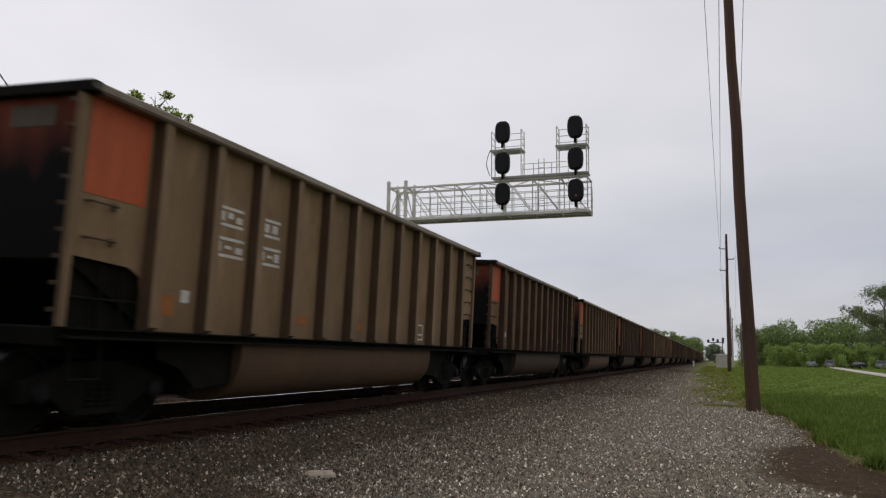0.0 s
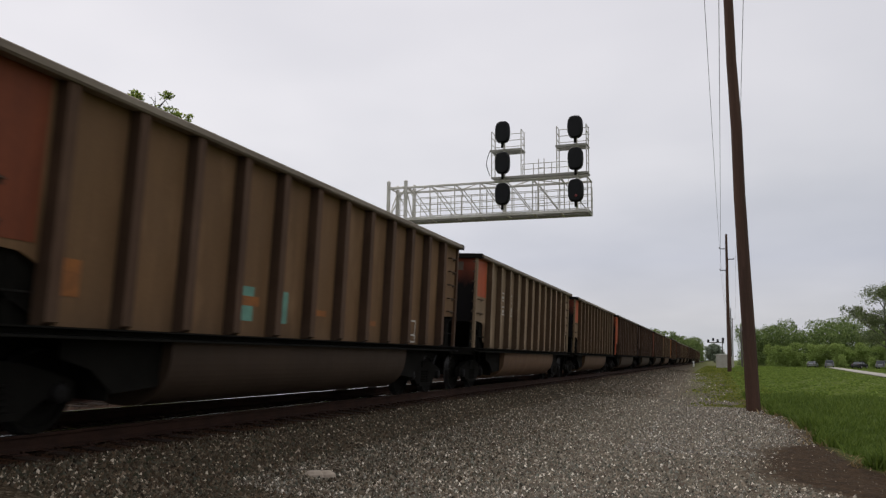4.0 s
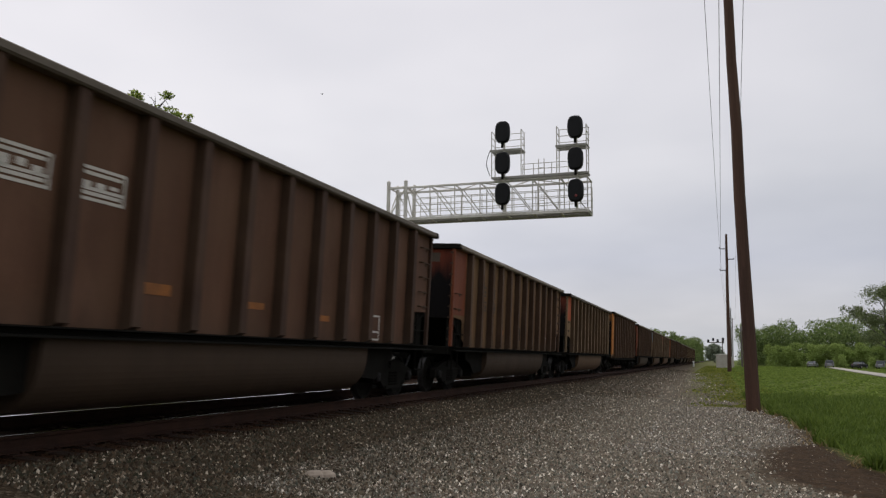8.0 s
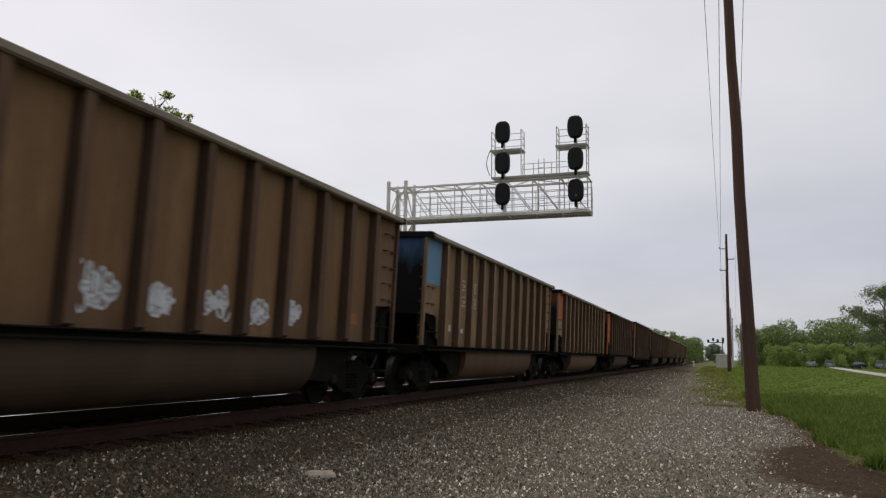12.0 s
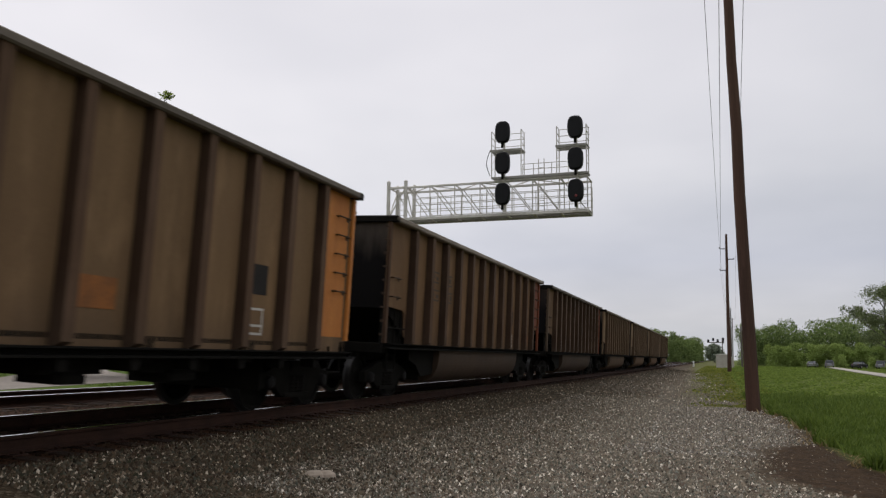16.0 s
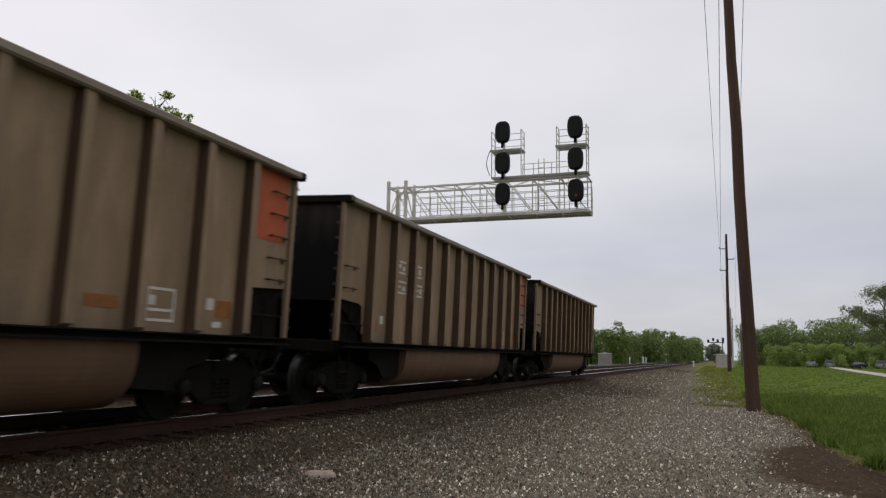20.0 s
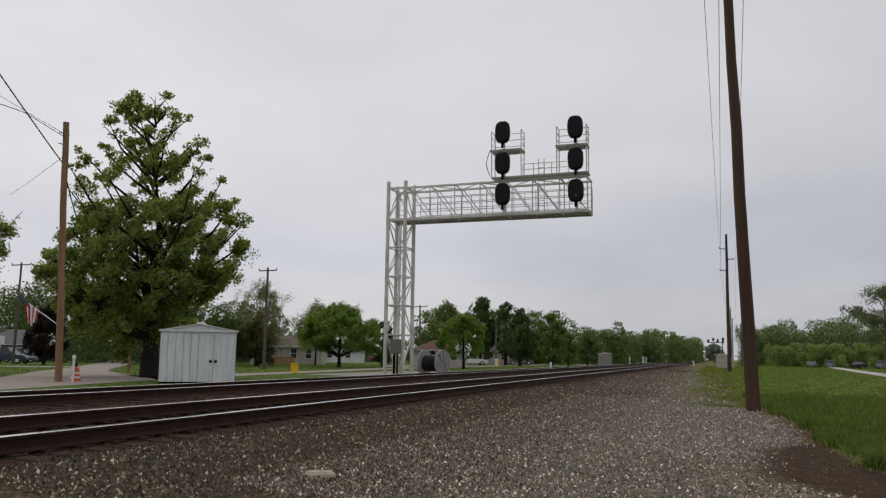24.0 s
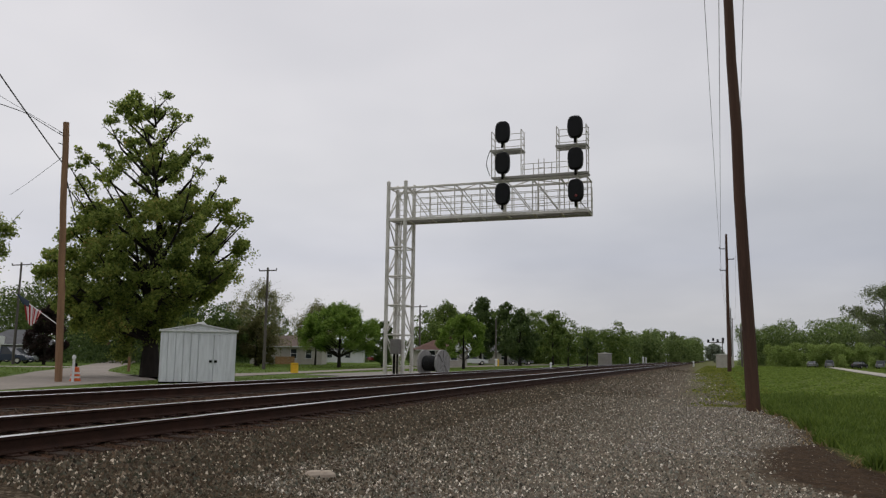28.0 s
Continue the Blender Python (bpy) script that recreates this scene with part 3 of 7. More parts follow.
GREEN_MARK = surface("green_marking", (0.16, 0.34, 0.26), (0.1, 0.2, 0.16), 0.6, 0.0, 4, 30, 0.05)
GREY_SPRAY = surface("faded_sprayed_paint", (0.27, 0.24, 0.2), (0.16, 0.13, 0.1), 0.7, 0.0, 5, 40, 0.02)
SPRAY = surface("sprayed_paint", (0.6, 0.62, 0.64), (0.35, 0.35, 0.36), 0.6, 0.0, 6, 40, 0.02)
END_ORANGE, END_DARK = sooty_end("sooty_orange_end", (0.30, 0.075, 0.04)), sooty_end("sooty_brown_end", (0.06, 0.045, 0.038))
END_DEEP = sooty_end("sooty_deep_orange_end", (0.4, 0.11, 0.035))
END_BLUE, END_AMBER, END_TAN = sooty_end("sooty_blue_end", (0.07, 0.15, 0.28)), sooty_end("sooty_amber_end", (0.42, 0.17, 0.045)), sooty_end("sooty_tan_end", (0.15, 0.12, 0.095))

RIM_DARK = surface("dark_rim_paint", (0.165, 0.138, 0.108), (0.07, 0.055, 0.041), 0.6, 0.0, 1.2, 20, 0.1, stretch=(1, 0.4, 1))
POSTS = [1.32 + i * 1.077 for i in range(12)]
CACHE = {}


def cached(key, mat, make):
    """The mesh for a part in one paint, made once and shared by all cars."""
    k = (key, mat.name)
    if k not in CACHE:
        CACHE[k] = make().mesh(key, mat)
    return CACHE[k]


def plate_poly(pts, x0, x1):
    """A sheet of (y, z) outline between x0 and x1."""
    return Shape().sweep(pts, "x", x0, x1)


def truck_parts(car, y):
    """A three-piece freight truck under the car at y: bolster with side frames, springs, wheels, axles and bearing caps."""
    b = part("truck", cached("truck", UNDER, lambda: Shape().soft_box(-1.05, 1.05, -0.2, 0.2, 0.42, 0.72, 0.03)
                            .lathe([(0.2, 0.72), (0.2, 0.78)], 10, Matrix.Identity(4))), None, car, at=pose(0, y, 0))

    def side():
        pr = [(-1.12, 0.36), (-1.12, 0.58), (-0.86, 0.66), (-0.4, 0.78), (0.4, 0.78), (0.86, 0.66), (1.12, 0.58), (1.12, 0.36),
              (0.72, 0.4), (0.42, 0.2), (-0.42, 0.2), (-0.72, 0.4)]
        return Shape().sweep(pr, "x", -0.07, 0.07).box(-0.1, 0.1, -0.42, 0.42, 0.2, 0.27).box(-0.1, 0.1, -0.24, 0.24, 0.64, 0.8)

    def springs():
        s = Shape()
        s.lathe([(r, 0.28 + j * 0.062 + d) for j in range(5) for r, d in ((0.07, 0.0), (0.085, 0.02), (0.07, 0.04))], 8, Matrix.Identity(4))
        return s
    for sx in (-1, 1):
        part("side_frame", cached("side_frame", UNDER, side), None, b, at=pose(sx * 1.0, 0, 0))
        for k in (-0.16, 0.0, 0.16):
            part("coil_spring", cached("coil_spring", UNDER, springs), None, b, at=pose(sx * 1.04, k, 0))
    wheels = []
    for ay in (-0.89, 0.89):
        def wheelset():
            turn = pose(0, 0, 0, 0, 90, 0)
            s = Shape().rod((-0.7, 0, 0), (0.7, 0, 0), 0.085, n=10)
            for sx in (-1, 1):
                rings = [(0.13, 0.60), (0.14, 0.68), (0.38, 0.70), (0.40, 0.68), (0.483, 0.68), (0.486, 0.705), (0.462, 0.72), (0.457, 0.815), (0.40, 0.815), (0.38, 0.77), (0.15, 0.79), (0.13, 0.82)]
                s.lathe([(r, sx * z) for r, z in rings], 26, turn)
                for k in range(4):
                    a = k * math.pi / 2
                    s.rod((sx * 0.775, 0.27 * math.cos(a), 0.27 * math.sin(a)), (sx * 0.80, 0.27 * math.cos(a), 0.27 * math.sin(a)), 0.03, n=6)
            return s
        me = cached("wheelset", UNDER, wheelset)
        if len(me.materials) == 1:
            me.materials.append(TREAD)
            for q in me.polygons:
                if math.hypot(q.center.y, q.center.z) > 0.43:
                    q.material_index = 1
        w = part("wheelset", me, None, b, at=pose(0, ay, 0.457))
        wheels.append((w, y + ay))
        for sx in (-1, 1):
            part("bearing_cap", cached("bearing_cap", BEARING, lambda: Shape().lathe([(0.11, 0), (0.12, 0.05), (0.1, 0.1), (0.05, 0.115)], 14, pose(0, 0, 0, 0, 90, 0))),
                 None, b, at=pose(1.03 * sx, ay, 0.457, 0, 0, 0 if sx > 0 else 180))
    return wheels


def glyphs(seed, n, w, h):
    """A line of writing that cannot be read, as plain bars in the y-z plane: n blocks, w long and h high in all."""
    rng, s = random.Random(seed), Shape()
    g = w / n
    for z0, z1 in ((0, 0.15), (0.85, 1.0)):
        s.box(0, 0.004, 0, w, z0 * h, z1 * h)
    for i in range(n):
        u = i * g + g * rng.uniform(0.05, 0.2)
        s.box(0, 0.004, u, u + g * rng.uniform(0.55, 0.72), (0.27 + rng.choice((0, 0.16))) * h, (0.73 - rng.choice((0, 0.14))) * h)
    return s


def scrawl(seed, w, h):
    """Looping sprayed strokes with no letters in them."""
    rng, s = random.Random(seed), Shape()
    a, b, ph, k = rng.uniform(0.5, 0.8), rng.uniform(0.36, 0.5), rng.uniform(0, 6), rng.choice((4.4, 5.1, 6.3))
    n = 70
    pts = []
    for i in range(n):
        u = i / (n - 1)
        t = ph + u * 6.283 * k
        pts.append(Vector((w * (0.12 + 0.7 * u + 0.16 * a * math.cos(t)), h * (0.5 + b * math.sin(t) * (0.55 + 0.45 * math.sin(u * 5 + ph))))))
    vs = []
    for i, p in enumerate(pts):
        d = (pts[min(n - 1, i + 1)] - pts[max(0, i - 1)]).normalized()
        q = Vector((-d.y, d.x)) * (0.018 + 0.007 * math.sin(i * 1.7))
        vs += [(0.0, *(p + q)), (0.0, *(p - q)), (0.0035 + 0.00003 * i, *(p - q)), (0.0035 + 0.00003 * i, *(p + q))]
    fs = [(4 * i + j, 4 * i + (j + 1) % 4, 4 * i + 4 + (j + 1) % 4, 4 * i + 4 + j) for i in range(n - 1) for j in range(4)]
    return s.add(vs, fs + [(0, 1, 2, 3), (4 * n - 1, 4 * n - 2, 4 * n - 3, 4 * n - 4)])


def coal_car(spec):
    """One coal gondola. Its foot is at the front end of the box, at rail height; +x is the service-road side."""
    body, post, tub = spec["body"], spec.get("post", spec["body"]), spec.get("tub", True)
    car = base("coal_car", pose(TRACK_X, 0, TRACK_Z, 0, LEAN, 0), spec["label"], "coal car", "cars of the coal train")
    edges = [0.0] + POSTS + [BOX]
    SIDE, FACE = HALF - 0.19, HALF - 0.02
    up_by = 0.0 if tub else 0.11           # flat-bottomed cars stand a little taller
    zt, k_up = 3.74 + up_by, "" if tub else "_tall"
    for sx in (1, -1):
        flip = pose(0, 0, 0) if sx > 0 else Matrix.Diagonal((-1, 1, 1, 1))
        for i, (a, b) in enumerate(zip(edges, edges[1:])):
            w = b - a
            if i in (0, 12) and tub:
                zc = (1.95, 1.76) if i == 0 else (1.76, 1.95)
                key = "end_panel_front" if i == 0 else "end_panel_rear"
                me = cached(key, body, lambda: plate_poly([(0, zc[0]), (w * (0.75 if i == 0 else 0.25), (1.9)), (w, zc[1]), (w, zt), (0, zt)], SIDE - 0.012, SIDE))
            else:
                me = cached("side_panel%d" % (i in (0, 12)) + k_up, body, lambda: plate_poly([(0, 1.16 - 1.8 * up_by), (w, 1.16 - 1.8 * up_by), (w, zt), (0, zt)], SIDE - 0.012, SIDE))
            part("side_panel", me, None, car, at=flip @ pose(0, a, 0))
        drop = 1.12 if tub else 0.93
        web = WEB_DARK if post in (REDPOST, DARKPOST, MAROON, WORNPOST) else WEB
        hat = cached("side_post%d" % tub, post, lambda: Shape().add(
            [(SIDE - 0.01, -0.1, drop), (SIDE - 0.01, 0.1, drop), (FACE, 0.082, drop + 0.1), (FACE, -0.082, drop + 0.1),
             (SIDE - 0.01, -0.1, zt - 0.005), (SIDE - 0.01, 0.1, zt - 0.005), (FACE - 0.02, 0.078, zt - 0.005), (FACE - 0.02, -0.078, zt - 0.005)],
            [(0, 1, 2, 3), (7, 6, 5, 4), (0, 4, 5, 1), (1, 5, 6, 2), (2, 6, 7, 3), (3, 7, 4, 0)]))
        # the sides that face along the car take the shade-darkened paint
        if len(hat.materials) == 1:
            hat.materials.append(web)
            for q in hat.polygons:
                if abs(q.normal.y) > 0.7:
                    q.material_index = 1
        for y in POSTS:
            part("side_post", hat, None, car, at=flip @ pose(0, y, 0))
        if not tub:
            for y in POSTS:
                part("post_foot", cached("post_foot", UNDER, lambda: Shape().sweep([(-0.09, 0.9), (-0.06, 0.72), (0.06, 0.72), (0.09, 0.9)], "x", SIDE - 0.12, FACE - 0.03)), None, car, at=flip @ pose(0, y, 0))
        part("top_chord", cached("top_chord" + k_up, spec.get("rim", RIM), lambda: Shape().sweep(
            [(SIDE - 0.04, 3.72), (HALF - 0.02, 3.705), (HALF + 0.005, 3.73), (HALF + 0.005, 3.80), (HALF - 0.015, 3.817), (SIDE - 0.02, 3.817), (SIDE - 0.04, 3.80)], "y", 0, BOX)), None, car, at=flip @ pose(0, 0, up_by))
        part("side_sill", cached("side_sill", UNDER, lambda: Shape().sweep(
            [(SIDE - 0.1, 1.06), (FACE + 0.01, 1.06), (FACE + 0.01, 1.085), (SIDE + 0.06, 1.10), (SIDE + 0.06, 1.145), (FACE + 0.015, 1.16), (FACE + 0.015, 1.18), (SIDE - 0.1, 1.18)], "y", 0.05, BOX - 0.05)), None, car, at=flip @ pose(0, 0, -1.8 * up_by))
        for y in (0.055, BOX - 0.055):
            pan = next((q[1][0] for q in spec.get("panels", ()) if (q[0] == "front") == (y < 1) and q[1][1] != "short"), post)
            part("corner_post", cached("corner_post" + k_up, pan, lambda: Shape().soft_box(SIDE - 0.02, SIDE + 0.06, -0.05, 0.05, 1.18, zt - 0.04, 0.012)), None, car, at=flip @ pose(0, y, 0))
        # ladder rungs beside each corner
        rung = cached("grab_iron", web, lambda: Shape().rod((SIDE + 0.08, 0, 0), (SIDE + 0.08, 0.42, 0), 0.014).rod((SIDE, 0, 0), (SIDE + 0.08, 0, 0), 0.016).rod((SIDE, 0.42, 0), (SIDE + 0.08, 0.42, 0), 0.016)
                      .box(SIDE, SIDE + 0.012, 0.38, 0.46, -0.05, 0.04))
        for z in (2.15, 2.55):
            part("grab_iron", rung, None, car, at=flip @ pose(0, 0.25, z))
        for z in (2.05, 2.38, 2.72, 3.06, 3.4):
            part("grab_iron", rung, None, car, at=flip @ pose(0, BOX - 0.66, z))
        for k in range(9):
            for y in (0.0, BOX):
                part("end_rung", cached("end_rung", web, lambda: Shape().soft_box(SIDE - 0.05, SIDE + 0.03, -0.075, -0.05, -0.022, 0.022, 0.008)), None, car, at=flip @ pose(0, y if y == 0 else y + 0.14, 1.35 + k * 0.28))
        if tub:
            # frame in the open corner under the slope sheet
            def frame_bars():
                return (Shape().rod((SIDE - 0.02, 0.62, 1.18), (SIDE - 0.02, 0.62, 1.88), 0.022).rod((SIDE - 0.02, 0.08, 1.5), (SIDE - 0.02, 1.2, 1.5), 0.018)
                        .rod((SIDE - 0.02, 0.95, 1.18), (SIDE - 0.02, 0.95, 1.85), 0.018))
            part("corner_rail", cached("corner_rail", UNDER, frame_bars), None, car, at=flip)
            part("corner_rail", cached("corner_rail", UNDER, frame_bars), None, car, at=flip @ Matrix.Translation((0, BOX, 0)) @ Matrix.Diagonal((1, -1, 1, 1)))
            arc = [(0.02, 1.06)] + [(0.74 + 0.72 * math.copysign(abs(math.cos(math.pi + t * math.pi / 30)) ** 0.8, math.cos(math.pi + t * math.pi / 30)), 1.0 - 0.775 * abs(math.sin(math.pi + t * math.pi / 30)) ** 0.8) for t in range(31)] + [(1.46, 1.06)]
            part("bottom_tub", cached("bottom_tub", TUB_DARK if body in (BROWN, DARK, RUSSET, UMBER, SOOTY, OXBLOOD) or post in (REDPOST, DARKPOST, MAROON) else TUB_TAN if body is GREYTAN else TUB, lambda: Shape().sweep(arc, "y", 3.35, BOX - 3.35)), None, car, at=flip)
            # black plates added as shade: in the open corner, between truck and tub
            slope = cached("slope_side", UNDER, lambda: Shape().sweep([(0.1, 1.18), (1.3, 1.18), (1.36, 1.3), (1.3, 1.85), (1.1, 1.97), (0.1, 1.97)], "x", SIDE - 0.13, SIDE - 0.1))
            truck_fill = cached("apron_plate", UNDER, lambda: Shape().sweep([(1.75, 1.07), (3.55, 1.07), (3.5, 0.86), (3.33, 0.5), (2.55, 0.44), (2.2, 0.72), (1.75, 0.84)], "x", SIDE - 0.12, SIDE - 0.09))
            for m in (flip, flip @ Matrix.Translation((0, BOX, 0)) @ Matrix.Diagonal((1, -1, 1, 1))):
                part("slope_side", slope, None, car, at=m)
                part("apron_plate", truck_fill, None, car, at=m)
        for y, s2 in ((0.45, 1), (BOX - 0.45, 1)):
            part("sill_step", cached("sill_step", UNDER, lambda: Shape().rod((SIDE + 0.02, -0.22, 0.62), (SIDE + 0.02, 0.22, 0.62), 0.02).rod((SIDE + 0.02, -0.22, 0.62), (SIDE + 0.02, -0.22, 1.07), 0.018).rod((SIDE + 0.02, 0.22, 0.62), (SIDE + 0.02, 0.22, 1.07), 0.018)), None, car, at=flip @ pose(0, y, 0))
    # faded number board on the end sheet
    if tub and spec["end"] is END_ORANGE:
        part("number_board", cached("number_board", GREY_MARK, lambda: Shape().box(0.35, 1.0, 0.094, 0.099, 3.36, 3.6)), None, car, "faded grey board")
    # ends
    ends = [(spec["end"], pose(0, 0, 0)), (spec.get("rear_end", spec["end"]), Matrix.Translation((0, BOX, 0)) @ Matrix.Diagonal((1, -1, 1, 1)))]
    for em, m in ends:
        if tub:
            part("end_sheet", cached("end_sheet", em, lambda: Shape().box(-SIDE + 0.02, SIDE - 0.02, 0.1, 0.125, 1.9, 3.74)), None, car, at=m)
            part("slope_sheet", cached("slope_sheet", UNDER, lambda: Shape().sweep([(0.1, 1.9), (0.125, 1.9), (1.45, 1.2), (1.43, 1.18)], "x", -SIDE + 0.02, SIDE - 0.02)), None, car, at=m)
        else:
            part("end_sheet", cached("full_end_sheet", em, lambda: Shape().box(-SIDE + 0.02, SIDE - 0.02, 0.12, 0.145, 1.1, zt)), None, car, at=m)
            for z in (1.3, 1.95, 2.6, 3.2):
                part("end_rib", cached("end_rib", em, lambda: Shape().sweep([(0.12, -0.13), (0.02, -0.07), (0.02, 0.07), (0.12, 0.13)], "x", -SIDE + 0.05, SIDE - 0.05)), None, car, at=m @ pose(0, 0, z))
        part("end_chord", cached("end_chord", UNDER, lambda: Shape().soft_box(-HALF - 0.005, HALF + 0.005, -0.02, 0.16, 3.7, 3.83, 0.025)), None, car, at=m @ pose(0, 0, up_by))
        # black plate and box added to close the view past the truck
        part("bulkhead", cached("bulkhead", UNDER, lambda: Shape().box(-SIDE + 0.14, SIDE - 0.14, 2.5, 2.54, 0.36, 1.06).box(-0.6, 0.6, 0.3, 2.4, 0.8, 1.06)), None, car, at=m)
        part("end_sill", cached("end_sill", UNDER, lambda: Shape().soft_box(-SIDE, SIDE, -0.02, 0.25, 0.98, 1.18, 0.02)), None, car, at=m)
        part("coupler", cached("coupler", UNDER, lambda: Shape().soft_box(-0.1, 0.1, -0.72, 0.2, 0.76, 0.96, 0.03).soft_box(-0.17, 0.17, -0.86, -0.62, 0.72, 1.0, 0.05)), None, car, at=m)
        part("air_hose", cached("air_hose", CABLE, lambda: Shape().rod((0.35, 0, 0.9), (0.37, -0.3, 0.62), 0.025).rod((0.37, -0.3, 0.62), (0.3, -0.75, 0.5), 0.025)), None, car, at=m)
    part("centre_sill", cached("centre_sill", UNDER, lambda: Shape().box(-0.28, 0.28, -0.1, BOX + 0.1, 0.78, 1.06)), None, car)
    part("floor", cached("floor", UNDER, lambda: Shape().box(-SIDE, SIDE, 1.3, BOX - 1.3, 1.06, 1.12)), None, car)
    if not tub:
        part("brake_reservoir", cached("brake_reservoir", UNDER, lambda: Shape().rod((0.7, 6.5, 0.8), (0.7, 7.6, 0.8), 0.2, n=12)), None, car)
        for y, w in ((3.9, 0.5), (5.9, 0.75), (8.3, 0.55), (10.2, 0.7)):
            part("brake_gear", cached("brake_gear%d" % (w * 100), UNDER, lambda: Shape().soft_box(-1.0, 1.15, -w, w, 0.66, 1.0, 0.1).soft_box(0.6, 1.25, -w * 0.5, w * 0.3, 0.56, 0.7, 0.05)), None, car, at=pose(0, y, 0))
        for y in (3.0, 5.2, 9.2, 11.4):
            part("cross_bearer", cached("cross_bearer", UNDER, lambda: Shape().sweep([(-0.08, 0.8), (0.08, 0.8), (0.12, 1.08), (-0.12, 1.08)], "x", -SIDE, SIDE)), None, car, at=pose(0, y, 0))
    wheels = truck_parts(car, 1.1) + truck_parts(car, BOX - 1.1)
    # painted end bays and markings on both sides of the car
    F = SIDE + 0.003

    def mark(name, mat, y, z, shape, key, label=""):
        me = cached(key, mat, lambda: shape)
        part(name, me, None, car, label, pose(F, y, z))
    for ends_y, pan in spec.get("panels", ()):
        lo = {"short": 2.64, "full": 2.0, "tall": 1.24}[pan[1]]
        a, b = (0.2, 1.16) if ends_y == "front" else (BOX - 1.16, BOX - 0.12)
        mark("painted_panel", pan[0], a, 0, Shape().box(0, 0.004, 0, b - a, lo, 3.715 + up_by), "painted_panel_" + pan[1] + k_up)
    for k, (name, y, z, w, h) in enumerate(spec.get("marks", ())):
        mat = {"letters": WHITE_MARK, "faded": GREY_MARK, "dusty": PALE_MARK, "orange": ORANGE_MARK, "green": GREEN_MARK, "white": WHITE_MARK, "spray": SPRAY, "faint": GREY_SPRAY, "frame": WHITE_MARK, "dark": DARK_MARK}[name]
        key = "%s_%.2f_%.2f_%d" % (name, w, h, (k * 7 + int(y * 10)) % 5)
        if name in ("letters", "faded", "dusty"):
            mark("marking", mat, y, z, glyphs(k * 7 + int(y * 10), max(2, round(w / 0.21)), w, h), key)
        elif name in ("spray", "faint"):
            two = scrawl(k + int(y * 13), w, h)
            over = scrawl(k + int(y * 13) + 31, w * 0.8, h * 0.8)
            two.add([(px + 0.004, py + w * 0.1, pz + h * 0.08) for px, py, pz in over.v], over.f)
            mark("sprayed_scrawl", mat, y, z, two, key)
        elif name == "frame":
            t = 0.035
            mark("data_frame", mat, y, z, Shape().box(0, 0.004, 0, w, 0, t).box(0, 0.004, 0, w, h * 0.3, h * 0.3 + t).box(0, 0.004, 0, w, h - t, h).box(0, 0.004, 0, t, t, h - t).box(0, 0.004, w - t, w, t, h - t), key)
        else:
            mark("painted_patch", mat, y, z, Shape().box(0, 0.004, 0, w, 0, h), key)
    return car, wheels


BLOCK = lambda kind: [(kind, POSTS[1] + 0.2, 2.68, 0.62, 0.28), (kind, POSTS[2] + 0.25, 2.68, 0.5, 0.28), (kind, POSTS[1] + 0.16, 2.25, 0.72, 0.28), (kind, POSTS[2] + 0.22, 2.25, 0.58, 0.28)]
BOXED = [("letters", POSTS[1] + 0.2, 2.62, 0.6, 0.26), ("letters", POSTS[2] + 0.2, 2.62, 0.6, 0.26), ("frame", POSTS[1] + 0.15, 2.56, 0.72, 0.38), ("frame", POSTS[2] + 0.15, 2.56, 0.72, 0.38)]
LOW = [("orange", 1.5, 1.38, 0.36, 0.26), ("white", 1.98, 1.56, 0.16, 0.16), ("orange", POSTS[3] + 0.4, 1.4, 0.34, 0.14), ("orange", POSTS[5] + 0.5, 1.4, 0.3, 0.12), ("frame", POSTS[8] + 0.3, 1.28, 0.5, 0.36), ("orange", POSTS[10] + 0.3, 1.36, 0.3, 0.12)]
TAIL = [("frame", POSTS[9] + 0.25, 1.3, 0.52, 0.42), ("white", POSTS[9] - 0.05 + 0.25, 1.5, 0.2, 0.12), ("orange", POSTS[8] + 0.35, 1.42, 0.5, 0.14), ("orange", POSTS[10] + 0.55, 1.4, 0.36, 0.24), ("white", POSTS[10] + 0.34, 1.5, 0.16, 0.16), ("white", POSTS[10] + 0.5, 1.27, 0.2, 0.08)]
ROWS3 = [("orange", POSTS[3] + 0.2, 1.62, 0.55, 0.14), ("orange", POSTS[5] + 0.3, 1.58, 0.45, 0.1), ("orange", POSTS[7] + 0.3, 1.5, 0.42, 0.1), ("frame", POSTS[9] + 0.25, 1.22, 0.5, 0.5)]


def tan_spec(**k):
    s = dict(body=TAN, post=TANPOST, end=END_ORANGE, rear_end=END_DARK, panels=[("front", (ORANGE, "short"))], marks=BLOCK("letters") + LOW + [],
             label="dusty tan coal gondola with white markings and an orange end panel")
    s.update(k)
    return s


